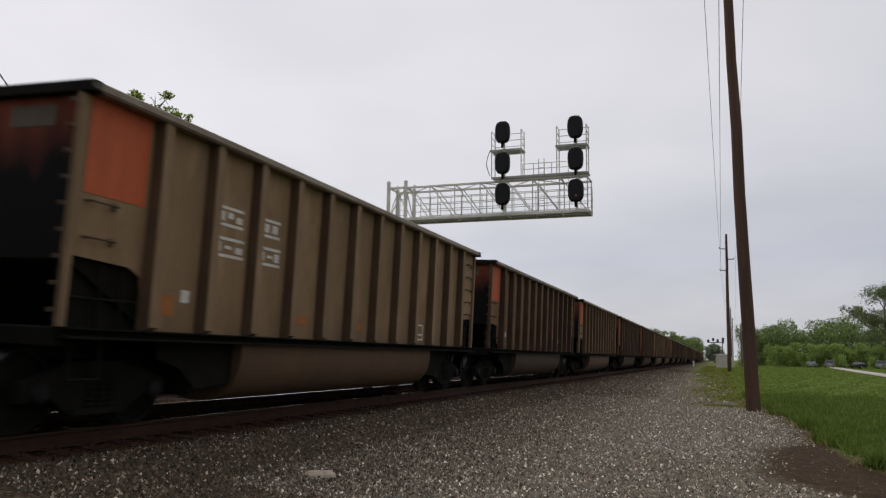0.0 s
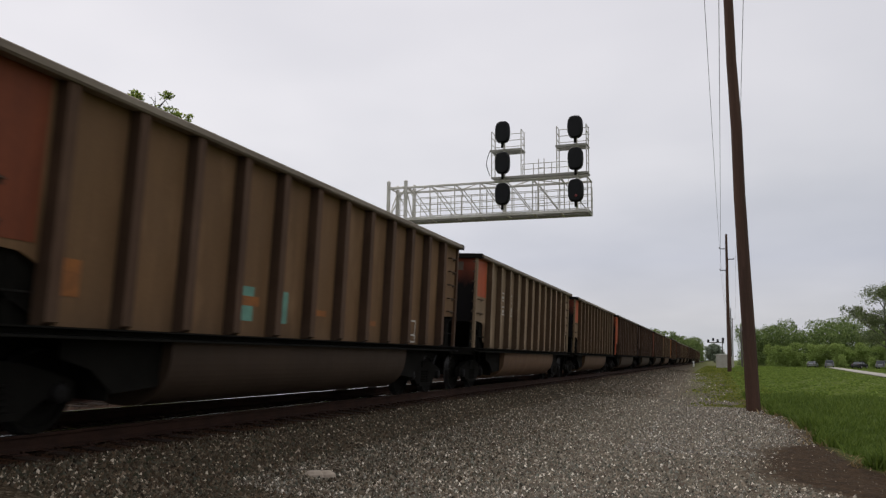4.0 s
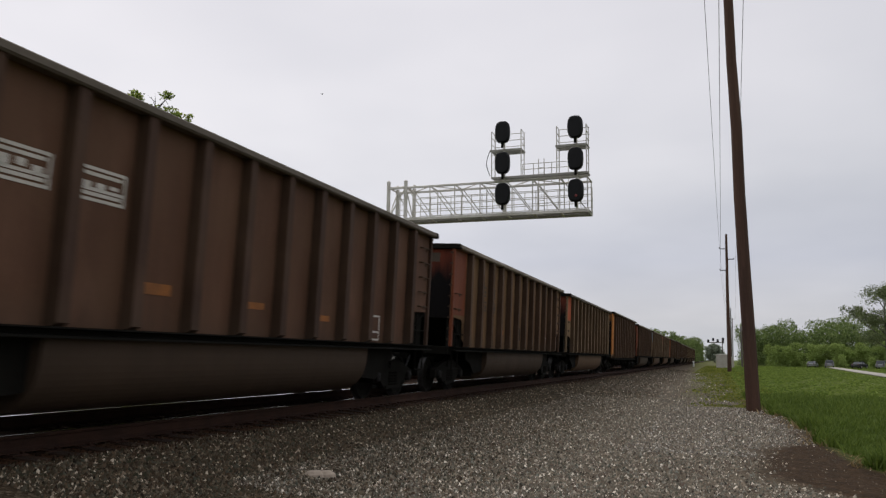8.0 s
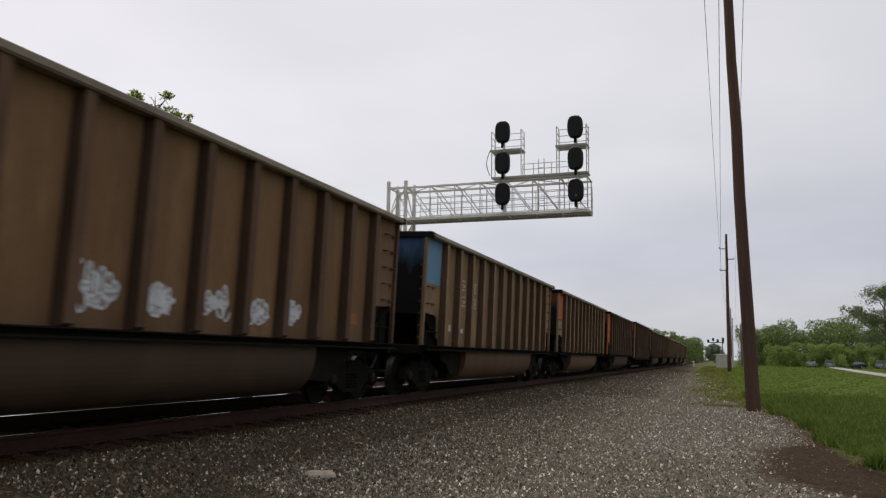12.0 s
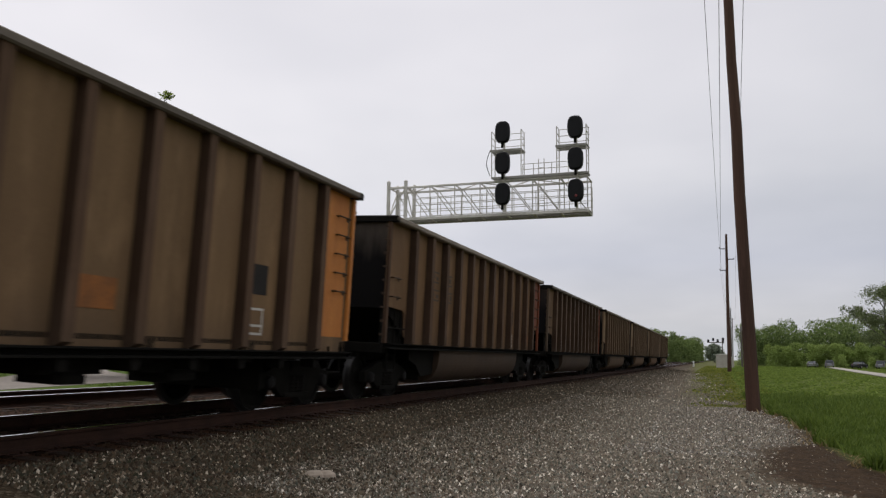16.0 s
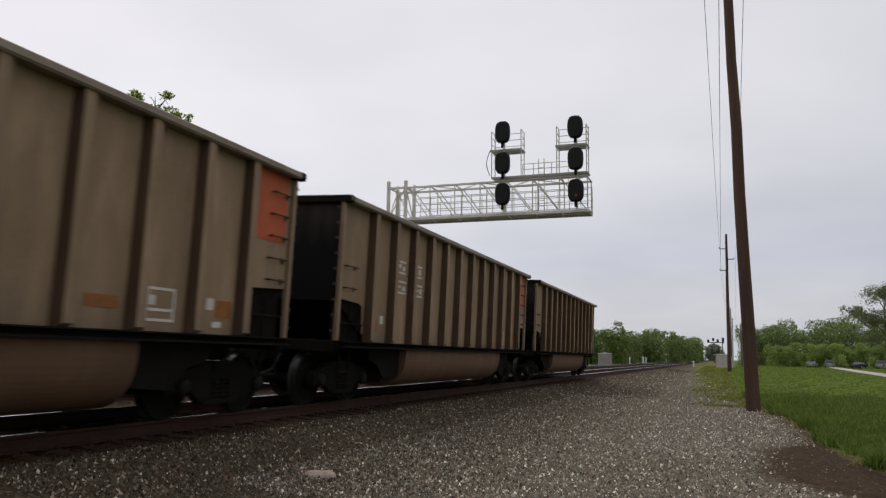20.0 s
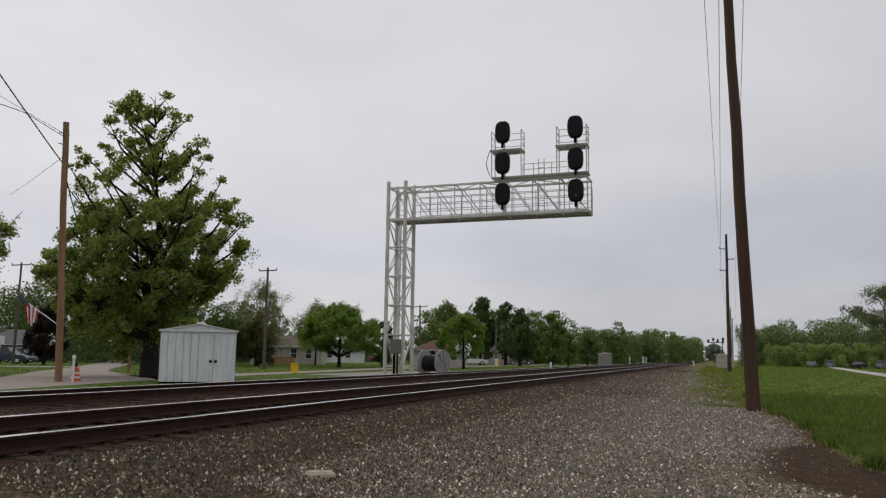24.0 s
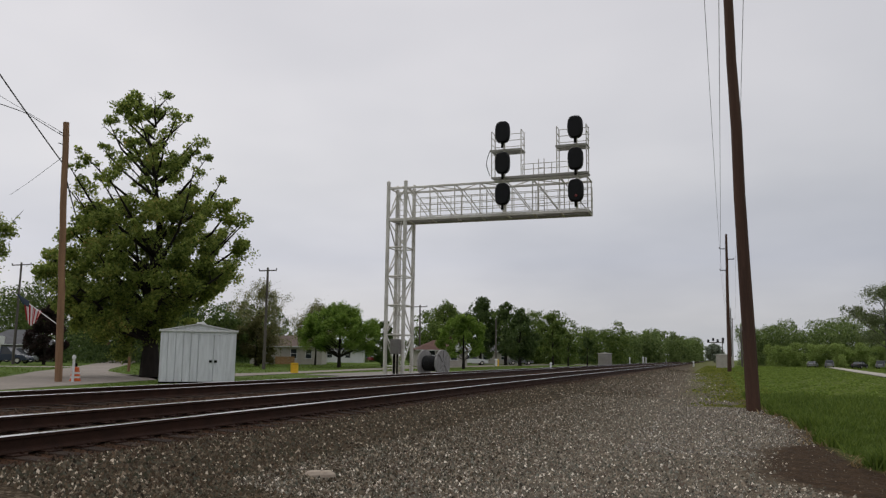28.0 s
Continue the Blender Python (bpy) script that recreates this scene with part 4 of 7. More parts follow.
FADED = "dusty brown coal gondola with faded markings and an orange end panel"
REAR_OR = [("rear", (ORANGE, "short"))]
CARS = {
    -1: tan_spec(), 0: tan_spec(),
    1: tan_spec(body=BROWN, post=REDPOST, marks=BLOCK("faded") + LOW + [("spray", POSTS[8] + 0.2, 1.35, 0.9, 0.6), ("orange", POSTS[7] + 0.2, 1.7, 0.8, 0.18)], label=FADED),
    2: tan_spec(marks=BLOCK("letters") + LOW + [("faint", 1.62, 1.62, 0.5, 0.5), ("faint", POSTS[4] + 0.3, 1.45, 0.5, 0.5), ("faint", POSTS[6] + 0.25, 1.4, 0.55, 0.55), ("spray", POSTS[7] + 0.3, 1.38, 0.4, 0.3), ("spray", POSTS[9] + 0.3, 1.38, 0.35, 0.3)]),
    3: tan_spec(body=TAN, post=REDPOST, panels=[("front", (RUSTY_ORANGE, "full"))], marks=BOXED + ROWS3 + [("orange", 1.55, 1.95, 0.6, 0.14), ("orange", 1.55, 1.55, 0.6, 0.14), ("faded", POSTS[1] + 0.2, 2.2, 0.6, 0.22), ("dark", POSTS[9] + 0.35, 2.0, 0.36, 0.3)],
                label="tan coal gondola with red-brown posts and a rusty orange end"),
    4: tan_spec(body=BROWN, post=REDPOST, panels=[("front", (RUSTY_ORANGE, "full"))], marks=ROWS3 + [("green", POSTS[3] + 0.3, 1.4, 0.3, 0.5), ("green", POSTS[4] + 0.2, 1.4, 0.3, 0.5), ("orange", 1.5, 1.5, 0.3, 0.4)],
                label="brown coal gondola with green patches and a rusty orange end"),
    5: tan_spec(body=GREYTAN, post=PALEPOST, marks=BLOCK("letters") + TAIL),
    6: tan_spec(),
    7: tan_spec(body=UMBER, post=REDPOST, rim=RIM_DARK, panels=[("front", (ORANGE, "full"))], marks=BOXED + [("faded", POSTS[1] + 0.2, 2.15, 0.6, 0.24), ("faded", POSTS[2] + 0.2, 2.15, 0.6, 0.24), ("orange", POSTS[1] + 0.62, 1.55, 0.2, 0.85), ("white", POSTS[1] + 0.12, 1.5, 0.24, 0.26), ("orange", POSTS[5] + 0.3, 1.4, 0.4, 0.3)] + TAIL, label="brown coal gondola with two boxed white markings"),
    8: tan_spec(body=OXBLOOD, post=MAROON, rim=RIM_DARK, end=END_DARK, panels=[("front", (MAROON, "full"))], marks=BOXED + ROWS3, label="dark maroon coal gondola with two boxed white markings"),
    9: tan_spec(body=BROWN, post=REDPOST, panels=[("front", (RUSTY_ORANGE, "full"))], marks=BLOCK("faded") + ROWS3 + [("spray", POSTS[9] + 0.1, 1.28, 0.9, 0.72), ("spray", POSTS[10] + 0.12, 1.28, 0.85, 0.6), ("spray", POSTS[11] + 0.3, 2.02, 0.5, 0.2), ("dark", POSTS[5] + 0.35, 1.5, 0.5, 0.42), ("dark", POSTS[8] + 0.4, 1.8, 0.36, 0.4), ("orange", POSTS[2] + 0.3, 1.5, 0.22, 0.7), ("orange", POSTS[4] + 0.35, 1.45, 0.22, 0.6)], label="brown coal gondola with pale sprayed scrawls and an orange end"),
    10: tan_spec(rim=RIM_DARK),
    11: tan_spec(tub=False, body=BROWN, post=DARKPOST, rim=RIM_DARK, end=END_AMBER, rear_end=END_DARK, panels=[("front", (AMBER, "tall"))], marks=[("faded", POSTS[2] + 0.2, 2.6, 0.6, 0.24), ("orange", POSTS[4] + 0.3, 1.6, 0.5, 0.14), ("orange", POSTS[7] + 0.3, 1.5, 0.4, 0.12), ("frame", POSTS[9] + 0.25, 1.25, 0.5, 0.42), ("dark", POSTS[9] + 0.3, 1.85, 0.3, 0.3)],
                 label="brown flat-bottomed coal gondola with a ribbed amber end"),
    12: tan_spec(body=BROWN, post=REDPOST, panels=[("front", (RUSTY_ORANGE, "full"))], marks=BLOCK("faded") + [("letters", POSTS[1] + 0.2, 2.68, 0.5, 0.24), ("spray", POSTS[4] + 0.12, 1.28, 0.85, 0.72), ("spray", POSTS[5] + 0.2, 1.32, 0.6, 0.5), ("spray", POSTS[6] + 0.12, 1.32, 0.85, 0.6), ("spray", POSTS[7] + 0.16, 1.3, 0.75, 0.5), ("spray", POSTS[8] + 0.16, 1.3, 0.6, 0.6), ("orange", POSTS[10] + 0.4, 1.5, 0.3, 0.2)],
                 label="dark brown coal gondola with a row of pale sprayed scrawls"),
    13: tan_spec(body=TAN, end=END_BLUE, panels=[("front", (BLUE, "short"))], marks=BLOCK("dusty") + LOW + [("spray", POSTS[1] + 0.15, 1.35, 0.7, 0.5)], label="dusty tan coal gondola with a blue end panel"),
    14: tan_spec(body=GREYTAN, post=PALEPOST, marks=BLOCK("letters") + TAIL),
    15: tan_spec(body=TAN, post=DARKPOST, rim=RIM_DARK, panels=[("front", (DEEP_ORANGE, "full")), ], end=END_DEEP, marks=[("dark", POSTS[9] + 0.3, 1.95, 0.34, 0.34), ("frame", POSTS[9] + 0.3, 1.25, 0.45, 0.5), ("orange", 1.5, 1.75, 0.5, 0.24), ("orange", POSTS[2] + 0.3, 1.5, 0.5, 0.16), ("orange", POSTS[5] + 0.3, 1.5, 0.4, 0.12)],
                 label="tan coal gondola with red-brown posts and a bright orange end"),
    16: tan_spec(tub=False, body=RUSSET, post=DARKPOST, rim=RIM_DARK, end=END_AMBER, rear_end=END_DARK, panels=[("front", (YELLOW_PANEL, "short")), ("rear", (AMBER, "tall"))], marks=[("letters", POSTS[2] + 0.15, 2.55, 0.6, 0.3), ("letters", POSTS[3] + 0.2, 2.55, 0.5, 0.3), ("faded", POSTS[2] + 0.15, 2.1, 0.7, 0.2), ("orange", POSTS[3] + 0.4, 1.6, 0.5, 0.14), ("orange", 0.7, 1.7, 0.4, 0.3), ("frame", POSTS[9] + 0.25, 1.2, 0.4, 0.4), ("dark", POSTS[9] + 0.2, 1.8, 0.5, 0.45), ("orange", POSTS[6] + 0.2, 1.4, 0.6, 0.36)],
                 label="tan flat-bottomed coal gondola with yellow panels and ribbed end"),
    17: tan_spec(body=BROWN, post=REDPOST, end=END_TAN, rear_end=END_ORANGE, panels=[("rear", (RUSTY_ORANGE, "full"))], marks=BLOCK("faded") + [("dark", POSTS[8] + 0.35, 2.0, 0.4, 0.42), ("frame", POSTS[8] + 0.3, 1.25, 0.45, 0.42), ("orange", POSTS[9] + 0.3, 1.35, 0.4, 0.14), ("orange", POSTS[10] + 0.45, 1.35, 0.4, 0.3)],
                 label="brown coal gondola with faded markings and orange tail panel"),
    18: tan_spec(body=SOOTY, post=WORNPOST, rim=RIM_DARK, end=END_DARK, rear_end=END_ORANGE, panels=[("rear", (RUSTY_ORANGE, "full"))], marks=BOXED + ROWS3, label="brown coal gondola with boxed markings and rusty tail panel"),
    19: tan_spec(body=TAN, end=END_TAN, rear_end=END_ORANGE, panels=REAR_OR, marks=BLOCK("letters") + LOW[:4] + TAIL[:2] + TAIL[3:]),
    20: tan_spec(body=GREYTAN, post=PALEPOST, end=END_DARK, rear_end=END_ORANGE, panels=REAR_OR, marks=BLOCK("letters") + TAIL),
    21: tan_spec(body=GREYTAN, post=PALEPOST, end=END_DARK, rear_end=END_ORANGE, panels=REAR_OR, marks=BLOCK("letters") + LOW[:2] + TAIL),
    22: tan_spec(body=GREYTAN, post=PALEPOST, end=END_DARK, rear_end=END_ORANGE, panels=REAR_OR, marks=BLOCK("faded") + TAIL + [("orange", 1.5, 1.4, 0.3, 0.3)], label="dusty grey-tan coal gondola with orange panel at the tail"),
}
TRAIN = {k: coal_car(s) for k, s in sorted(CARS.items())}
# head of the train's first car at each second
HEAD = [(0.0, 6.31), (2.5, -34.98), (5.5, -84.95), (9.5, -151.68), (12.5, -201.8), (15.5, -251.95), (20.0, -327.2), (24.0, -394.0), (28.0, -460.9)]


def head_at(t):
    return float(np.interp(t, [a for a, _ in HEAD], [b for _, b in HEAD]))


def motions():
    for k, (car, wheels) in TRAIN.items():
        walk(car, [(t, pose(TRACK_X, y + k * PITCH_L, TRACK_Z, 0, LEAN, 0)) for t, y in HEAD])
        # wheels roll without slipping while the car passes the camera
        near = [i / 30 for i in range(0, 841) if -12 < head_at(i / 30) + k * PITCH_L < 42]
        if near:
            for w, y in wheels:
                loc = w.matrix_basis.translation.copy()
                times = sorted({0.0, *near, 28.0})
                walk(w, [(t, Matrix.Translation(loc) @ Matrix.Rotation(((head_at(min(max(t, near[0]), near[-1])) - head_at(near[0])) / 0.457) % (2 * math.pi), 4, "X")) for t in times])
    for thing_, m0, amp in ((FLAG, FLAG.matrix_basis.copy(), 7), (FLAG2, FLAG2.matrix_basis.copy(), 22)):
        walk(thing_, [(t * 0.5, m0 @ pose(0, 0, 0, 0, amp * 0.5 * math.sin(t * 0.9), amp * math.sin(t * 1.37 + 1))) for t in range(57)])
    walk(BIRD, [(t, m) for t, m in BIRD_ROWS])
    for w, s in BIRD_WINGS:
        walk(w, [(t / 12, pose(0, 0, 0, 0, s * 35 * math.sin(t * 1.5), 0)) for t in range(0, 337)])


# ---- signal cantilever over the tracks ----
def grating(x0, x1, y0, y1, z):
    """An open walkway: bearing bars, cross bars and an edge angle all round."""
    s = Shape()
    n = max(2, round((y1 - y0) / 0.11))
    for i in range(n + 1):
        y = y0 + (y1 - y0) * i / n
        s.box(x0, x1, y - 0.012, y + 0.012, z - 0.02, z + 0.02)
    k = max(2, round((x1 - x0) / 0.5))
    for i in range(k + 1):
        x = x0 + (x1 - x0) * i / k
        s.box(x - 0.012, x + 0.012, y0, y1, z - 0.018, z + 0.016)
    for y in (y0, y1):
        s.box(x0, x1, y - 0.025, y + 0.025, z - 0.05, z + 0.06)
    return s


def signal_bridge():
    g = base("signal_bridge", pose(0, 0, 0), "galvanised lattice signal bridge reaching over both tracks", "signal bridge")
    X0, X1, Y0, Y1, ZB, ZT = -17.05, -16.02, 39.3, 40.6, 0.3, 10.9
    legs = [(X0, Y0), (X0, Y1), (X1, Y0), (X1, Y1)]
    for x, y in legs:
        part("mast_leg", Shape().rod((x, y, ZB), (x, y, ZT + (0.15 if y == Y0 else 0)), 0.105, n=12).lathe([(0.12, ZT + 0.15), (0.06, ZT + 0.24)], 10, pose(x, y, 0)), GALV, g)
    for x, y in legs:
        part("base_plate", Shape().soft_box(x - 0.22, x + 0.22, y - 0.22, y + 0.22, ZB - 0.1, ZB + 0.12, 0.03), GALV, g)
    levels = [0.9, 2.6, 4.2, 5.8, 7.4, 8.95, 10.75]
    faces = [(legs[0], legs[2]), (legs[1], legs[3]), (legs[0], legs[1]), (legs[2], legs[3])]
    for k, (z0, z1) in enumerate(zip(levels, levels[1:])):
        for fi, (a, b) in enumerate(faces):
            part("mast_strut", Shape().rod((*a, z0), (*b, z0), 0.04, n=6), GALV, g)
            p, q = ((*a, z0), (*b, z1)) if (k + fi) % 2 else ((*b, z0), (*a, z1))
            part("mast_brace", Shape().rod(p, q, 0.036, n=6), GALV, g)
    for a, b in faces:
        part("mast_strut", Shape().rod((*a, levels[-1]), (*b, levels[-1]), 0.045, n=6), GALV, g)
    part("mast_cabinet", Shape().soft_box(-16.58, -16.08, 38.85, 39.2, 1.55, 2.36, 0.03), GREY_BOX, g)
    part("cabinet_post", Shape().rod((-16.4, 39.02, 0.2), (-16.4, 39.02, 1.55), 0.07, n=8).rod((-16.22, 39.02, 0.2), (-16.22, 39.02, 1.55), 0.05, n=8), UNDER, g)
    part("mast_cable", Shape().rod((-16.3, 39.35, 0.3), (-16.3, 39.4, 9.0), 0.04, n=6), GALV, g)
    # ladder inside the mast
    for x in (-16.85, -16.45):
        part("ladder_rail", Shape().rod((x, Y1 - 0.1, 0.5), (x, Y1 - 0.1, 10.6), 0.03, n=6), GALV, g)
    for i in range(32):
        part("ladder_rung", Shape().rod((-16.85, Y1 - 0.1, 0.7 + i * 0.31), (-16.45, Y1 - 0.1, 0.7 + i * 0.31), 0.016, n=5), GALV, g)
    # arm
    XE, B, T = -5.95, 8.92, 10.7
    for y in (Y0, Y1):
        part("arm_chord", Shape().soft_box(X0 - 0.1, XE, y - 0.07, y + 0.07, B - 0.075, B + 0.075, 0.02), GALV, g)
        part("arm_chord", Shape().soft_box(X0, XE, y - 0.06, y + 0.06, T - 0.055, T + 0.055, 0.02), GALV, g)
    part("arm_deck", grating(X0, XE, Y0 + 0.1, Y1 - 0.1, B + 0.05), DECK, g, "open steel grating walkway")
    n = 7
    for i in range(n + 1):
        x = X1 + (XE - 0.05 - X1) * i / n
        for y in (Y0, Y1):
            part("arm_upright", Shape().rod((x, y, B), (x, y, T), 0.032, n=6), GALV, g)
            if i < n:
                x2 = X1 + (XE - 0.05 - X1) * (i + 1) / n
                part("arm_brace", Shape().beam((x + 0.1, y, T - 0.05), (x2 - 0.1, y, B + 0.1), 0.045, 0.045), GALV, g)
        part("arm_cross_tie", Shape().rod((x, Y0, T), (x, Y1, T), 0.035, n=6), GALV, g)
        part("arm_cross_tie", Shape().rod((x, Y0, B - 0.03), (x, Y1, B - 0.03), 0.05, n=6), GALV, g)
        if i < n:
            x2 = X1 + (XE - 0.05 - X1) * (i + 1) / n
            part("arm_top_brace", Shape().rod((x, Y0 if i % 2 else Y1, T), (x2, Y1 if i % 2 else Y0, T), 0.03, n=5), GALV, g)
    for z in (B + 0.38, B + 0.75, B + 1.1, B + 1.45):
        for y in (Y0 + 0.02, Y1 - 0.02):
            part("guard_rail", Shape().rod((X1 + 0.4, y, z), (XE, y, z), 0.02, n=5), GALV, g)
    for i in range(17):
        x = X1 + 0.4 + (XE - X1 - 0.4) * i / 16
        part("guard_post", Shape().rod((x, Y1, B), (x, Y1, B + 1.45), 0.02, n=5), GALV, g)
    # upper deck and its railings
    UX0 = -10.95
    part("upper_deck", grating(UX0, XE + 0.05, Y0 - 0.45, Y0 + 0.25, T + 0.1), DECK, g, "open steel grating walkway")
    for z in (T + 0.55, T + 0.9, T + 1.2):
        part("guard_rail", Shape().rod((-9.7, Y1, z), (-7.2, Y1, z), 0.02, n=5), GALV, g)
    for x in (-9.7, -9.1, -8.5, -8.1, -7.7, -7.2):
        part("guard_post", Shape().rod((x, Y1, T + 0.1), (x, Y1, T + 1.22), 0.022, n=5), GALV, g)
    for x in (-8.75, -8.45):
        part("ladder_rail", Shape().rod((x, Y1 - 0.3, B), (x, Y1 - 0.3, T + 1.35), 0.025, n=5), GALV, g)
    for i in range(9):
        part("ladder_rung", Shape().rod((-8.75, Y1 - 0.3, B + 0.25 + i * 0.3), (-8.45, Y1 - 0.3, B + 0.25 + i * 0.3), 0.014, n=5), GALV, g)
    # two towers that carry the heads
    for hx, side in ((-10.33, 1), (-6.5, -1)):
        t0, t1 = (hx - 0.7, hx + 1.0) if side > 0 else (hx - 1.05, hx + 0.58)
        D2 = T + 1.56
        part("tower_deck", grating(t0, t1, Y0 - 0.45, Y0 + 0.35, D2 + 0.02), DECK, g, "open steel grating platform")
        for x in (t0 + 0.05, t1 - 0.05):
            for y in (Y0 - 0.4, Y0 + 0.3):
                part("tower_post", Shape().rod((x, y, T + 0.1), (x, y, D2 + 1.1), 0.03, n=6), GALV, g)
            for z in (D2 + 0.4, D2 + 0.75, D2 + 1.1):
                part("guard_rail", Shape().rod((x, Y0 - 0.4, z), (x, Y0 + 0.3, z), 0.02, n=5), GALV, g)
            for z in (T + 0.5, T + 0.9, T + 1.3):
                part("tower_brace", Shape().rod((x, Y0 - 0.4, z), (x, Y0 + 0.3, z + 0.35), 0.02, n=5), GALV, g)
        for z in (D2 + 0.4, D2 + 0.75, D2 + 1.1):
            part("guard_rail", Shape().rod((t0, Y0 + 0.3, z), (t1, Y0 + 0.3, z), 0.02, n=5), GALV, g)
        part("head_mast", Shape().rod((hx, Y0 - 0.25, B), (hx, Y0 - 0.25, D2 + 0.9), 0.06, n=8), GALV, g)
        for k in range(3):
            zc = 9.9 + k * 1.66 - (0.04 if side < 0 else 0)
            head = part("signal_head", signal_head(), BLACK, g, at=pose(hx, Y0 - 0.62, zc))
            part("head_bracket", Shape().soft_box(-0.09, 0.09, 0.2, 0.42, -0.1, 0.1, 0.02).rod((0, 0, -0.85), (0, 0, -0.5), 0.07, n=8), UNDER, head)
            if k == 0 and side < 0:
                part("lens", Shape().lathe([(0.07, 0), (0.05, 0.02), (0.015, 0.03)], 12, pose(0.03, -0.145, -0.3, 90)), RED_LENS, head, "dim red signal lens")
            for dx, dz in ((0, 0.32), (0, 0), (0, -0.32)):
                part("hood", Shape().rod((dx, 0.12, dz), (dx, 0.5, dz - 0.02), 0.13, 0.12, n=12), BLACK, head)
        if side > 0:
            part("head_cable", Shape().tube([(t0 - 0.02 - 0.2 * math.sin(math.pi * i / 8), Y0 - 0.42, T + 0.25 + i * 0.17) for i in range(9)], 0.022), CABLE, g)
    return g


def signal_head():
    """The oval dished background of a colour-light head."""
    def ring(w, h, y):
        pts = []
        for i in range(28):
            a = 2 * math.pi * i / 28
            c, s = math.cos(a), math.sin(a)
            pts.append((w * math.copysign(abs(c) ** 0.62, c), y, h * math.copysign(abs(s) ** 0.72, s)))
        return pts
    sh, rings = Shape(), [ring(0.33, 0.52, -0.14), ring(0.39, 0.58, -0.06), ring(0.40, 0.59, 0.1), ring(0.36, 0.55, 0.12)]
    vs = [p for r in rings for p in r]
    fs = [(j * 28 + i, j * 28 + (i + 1) % 28, (j + 1) * 28 + (i + 1) % 28, (j + 1) * 28 + i) for j in range(3) for i in range(28)]
    return sh.add(vs, fs + [tuple(range(28)), tuple(range(84, 112))])


signal_bridge()


# ---- poles and wires ----
def pole(name, foot, head, r0, r1, mat, label, group="utility poles", bands=()):
    p = base(name, Matrix.Translation(foot), label, "utility pole", group)
    d = Vector(head) - Vector(foot)
    s, n, k = Shape(), 12, 9
    rng = random.Random(int(foot[1] * 10))
    ax = d.normalized()
    a = ax.orthogonal().normalized()
    b = ax.cross(a)
    vs, fs = [], []
    for j in range(k + 1):
        c = d * (j / k) + Vector((rng.uniform(-1, 1), rng.uniform(-1, 1), 0)) * 0.02 * (0 < j < k)
        r = r0 + (r1 - r0) * j / k
        vs += [c + (a * math.cos(2 * math.pi * i / n) + b * math.sin(2 * math.pi * i / n)) * r * rng.uniform(0.97, 1.03) for i in range(n)]
    fs = [(j * n + i, j * n + (i + 1) % n, (j + 1) * n + (i + 1) % n, (j + 1) * n + i) for j in range(k) for i in range(n)] + [tuple(range(n)), tuple(k * n + i for i in range(n))]
    part("shaft", s.add(vs, fs), mat, p)
    return p


def arm(p, z, x0, x1, y=0.0, r=0.05, mat=None):
    part("crossarm", Shape().soft_box(min(x0, x1), max(x0, x1), y - r, y + r, z - r, z + r, 0.01), mat or POLE_GREY, p)
    for x in (x0, x1):
        if abs(x) > 0.15:
            part("insulator", Shape().lathe([(0.03, 0), (0.06, 0.03), (0.03, 0.07), (0.06, 0.1), (0.03, 0.15)], 8, pose(x, y, z + r)), UNDER, p)


def wire(a, b, sag, r=0.009, n=14, label="thin dark overhead wire"):
    a, b = Vector(a), Vector(b)
    pts = [a.lerp(b, i / n) - Vector((0, 0, 4 * sag * (i / n) * (1 - i / n))) for i in range(n + 1)]
    return thing("overhead_wire", Shape().tube(pts, r), WIRE, label, "wire", group="overhead wires")


near_pole = pole("utility_pole", (0.92, 24.5, -0.03), (0.55, 24.5, 19.0), 0.2, 0.115, POLE, "tall leaning dark-stained wooden pole beside the service road")
far_pole = pole("utility_pole", (1.32, 105.0, -0.03), (1.53, 105.0, 17.4), 0.26, 0.14, POLE, "tall wooden pole with three short staggered arms")
for z, x in ((15.55, -0.85), (14.2, 0.85), (12.8, -0.85)):
    arm(far_pole, z, 0.19 if x > 0 else 0.15, x + 0.17, mat=UNDER)
for k, (x, y, h) in enumerate(((3.7, 225, 15.4), (5.2, 290, 15.9), (5.6, 360, 15.0), (7.0, 440, 16.0), (8.2, 530, 16.0), (9.6, 640, 16.0))):
    q = pole("utility_pole", (x - 0.25, y, -0.03), (x, y, h), 0.2, 0.12, POLE_GREY, "weathered grey wooden pole in a receding line")
    for z, w in ((h - 1.6, -0.9), (h - 3.0, 0.85), (h - 4.6, -0.8)):
        arm(q, z, 0.2, w + 0.2, mat=UNDER)
q = pole("utility_pole", (5.0, 185.0, -0.03), (5.0, 185.0, 8.8), 0.2, 0.14, POLE_GREY, "short weathered grey wooden pole on the verge")
for x, z, xf, zf in ((-0.1, 16.6, 0.68, 15.7), (1.36, 16.6, 2.55, 14.35), (0.45, 14.2, 0.68, 12.95)):
    wire((x, 24.5, z), (xf, 105, zf), 0.9, 0.013)
    wire((xf, 105, zf), (xf + 2.2, 225, zf - 1.9), 1.2)
    wire((x, 24.5, z), (x - 0.3, -40, z + 0.1), 0.9, 0.013)

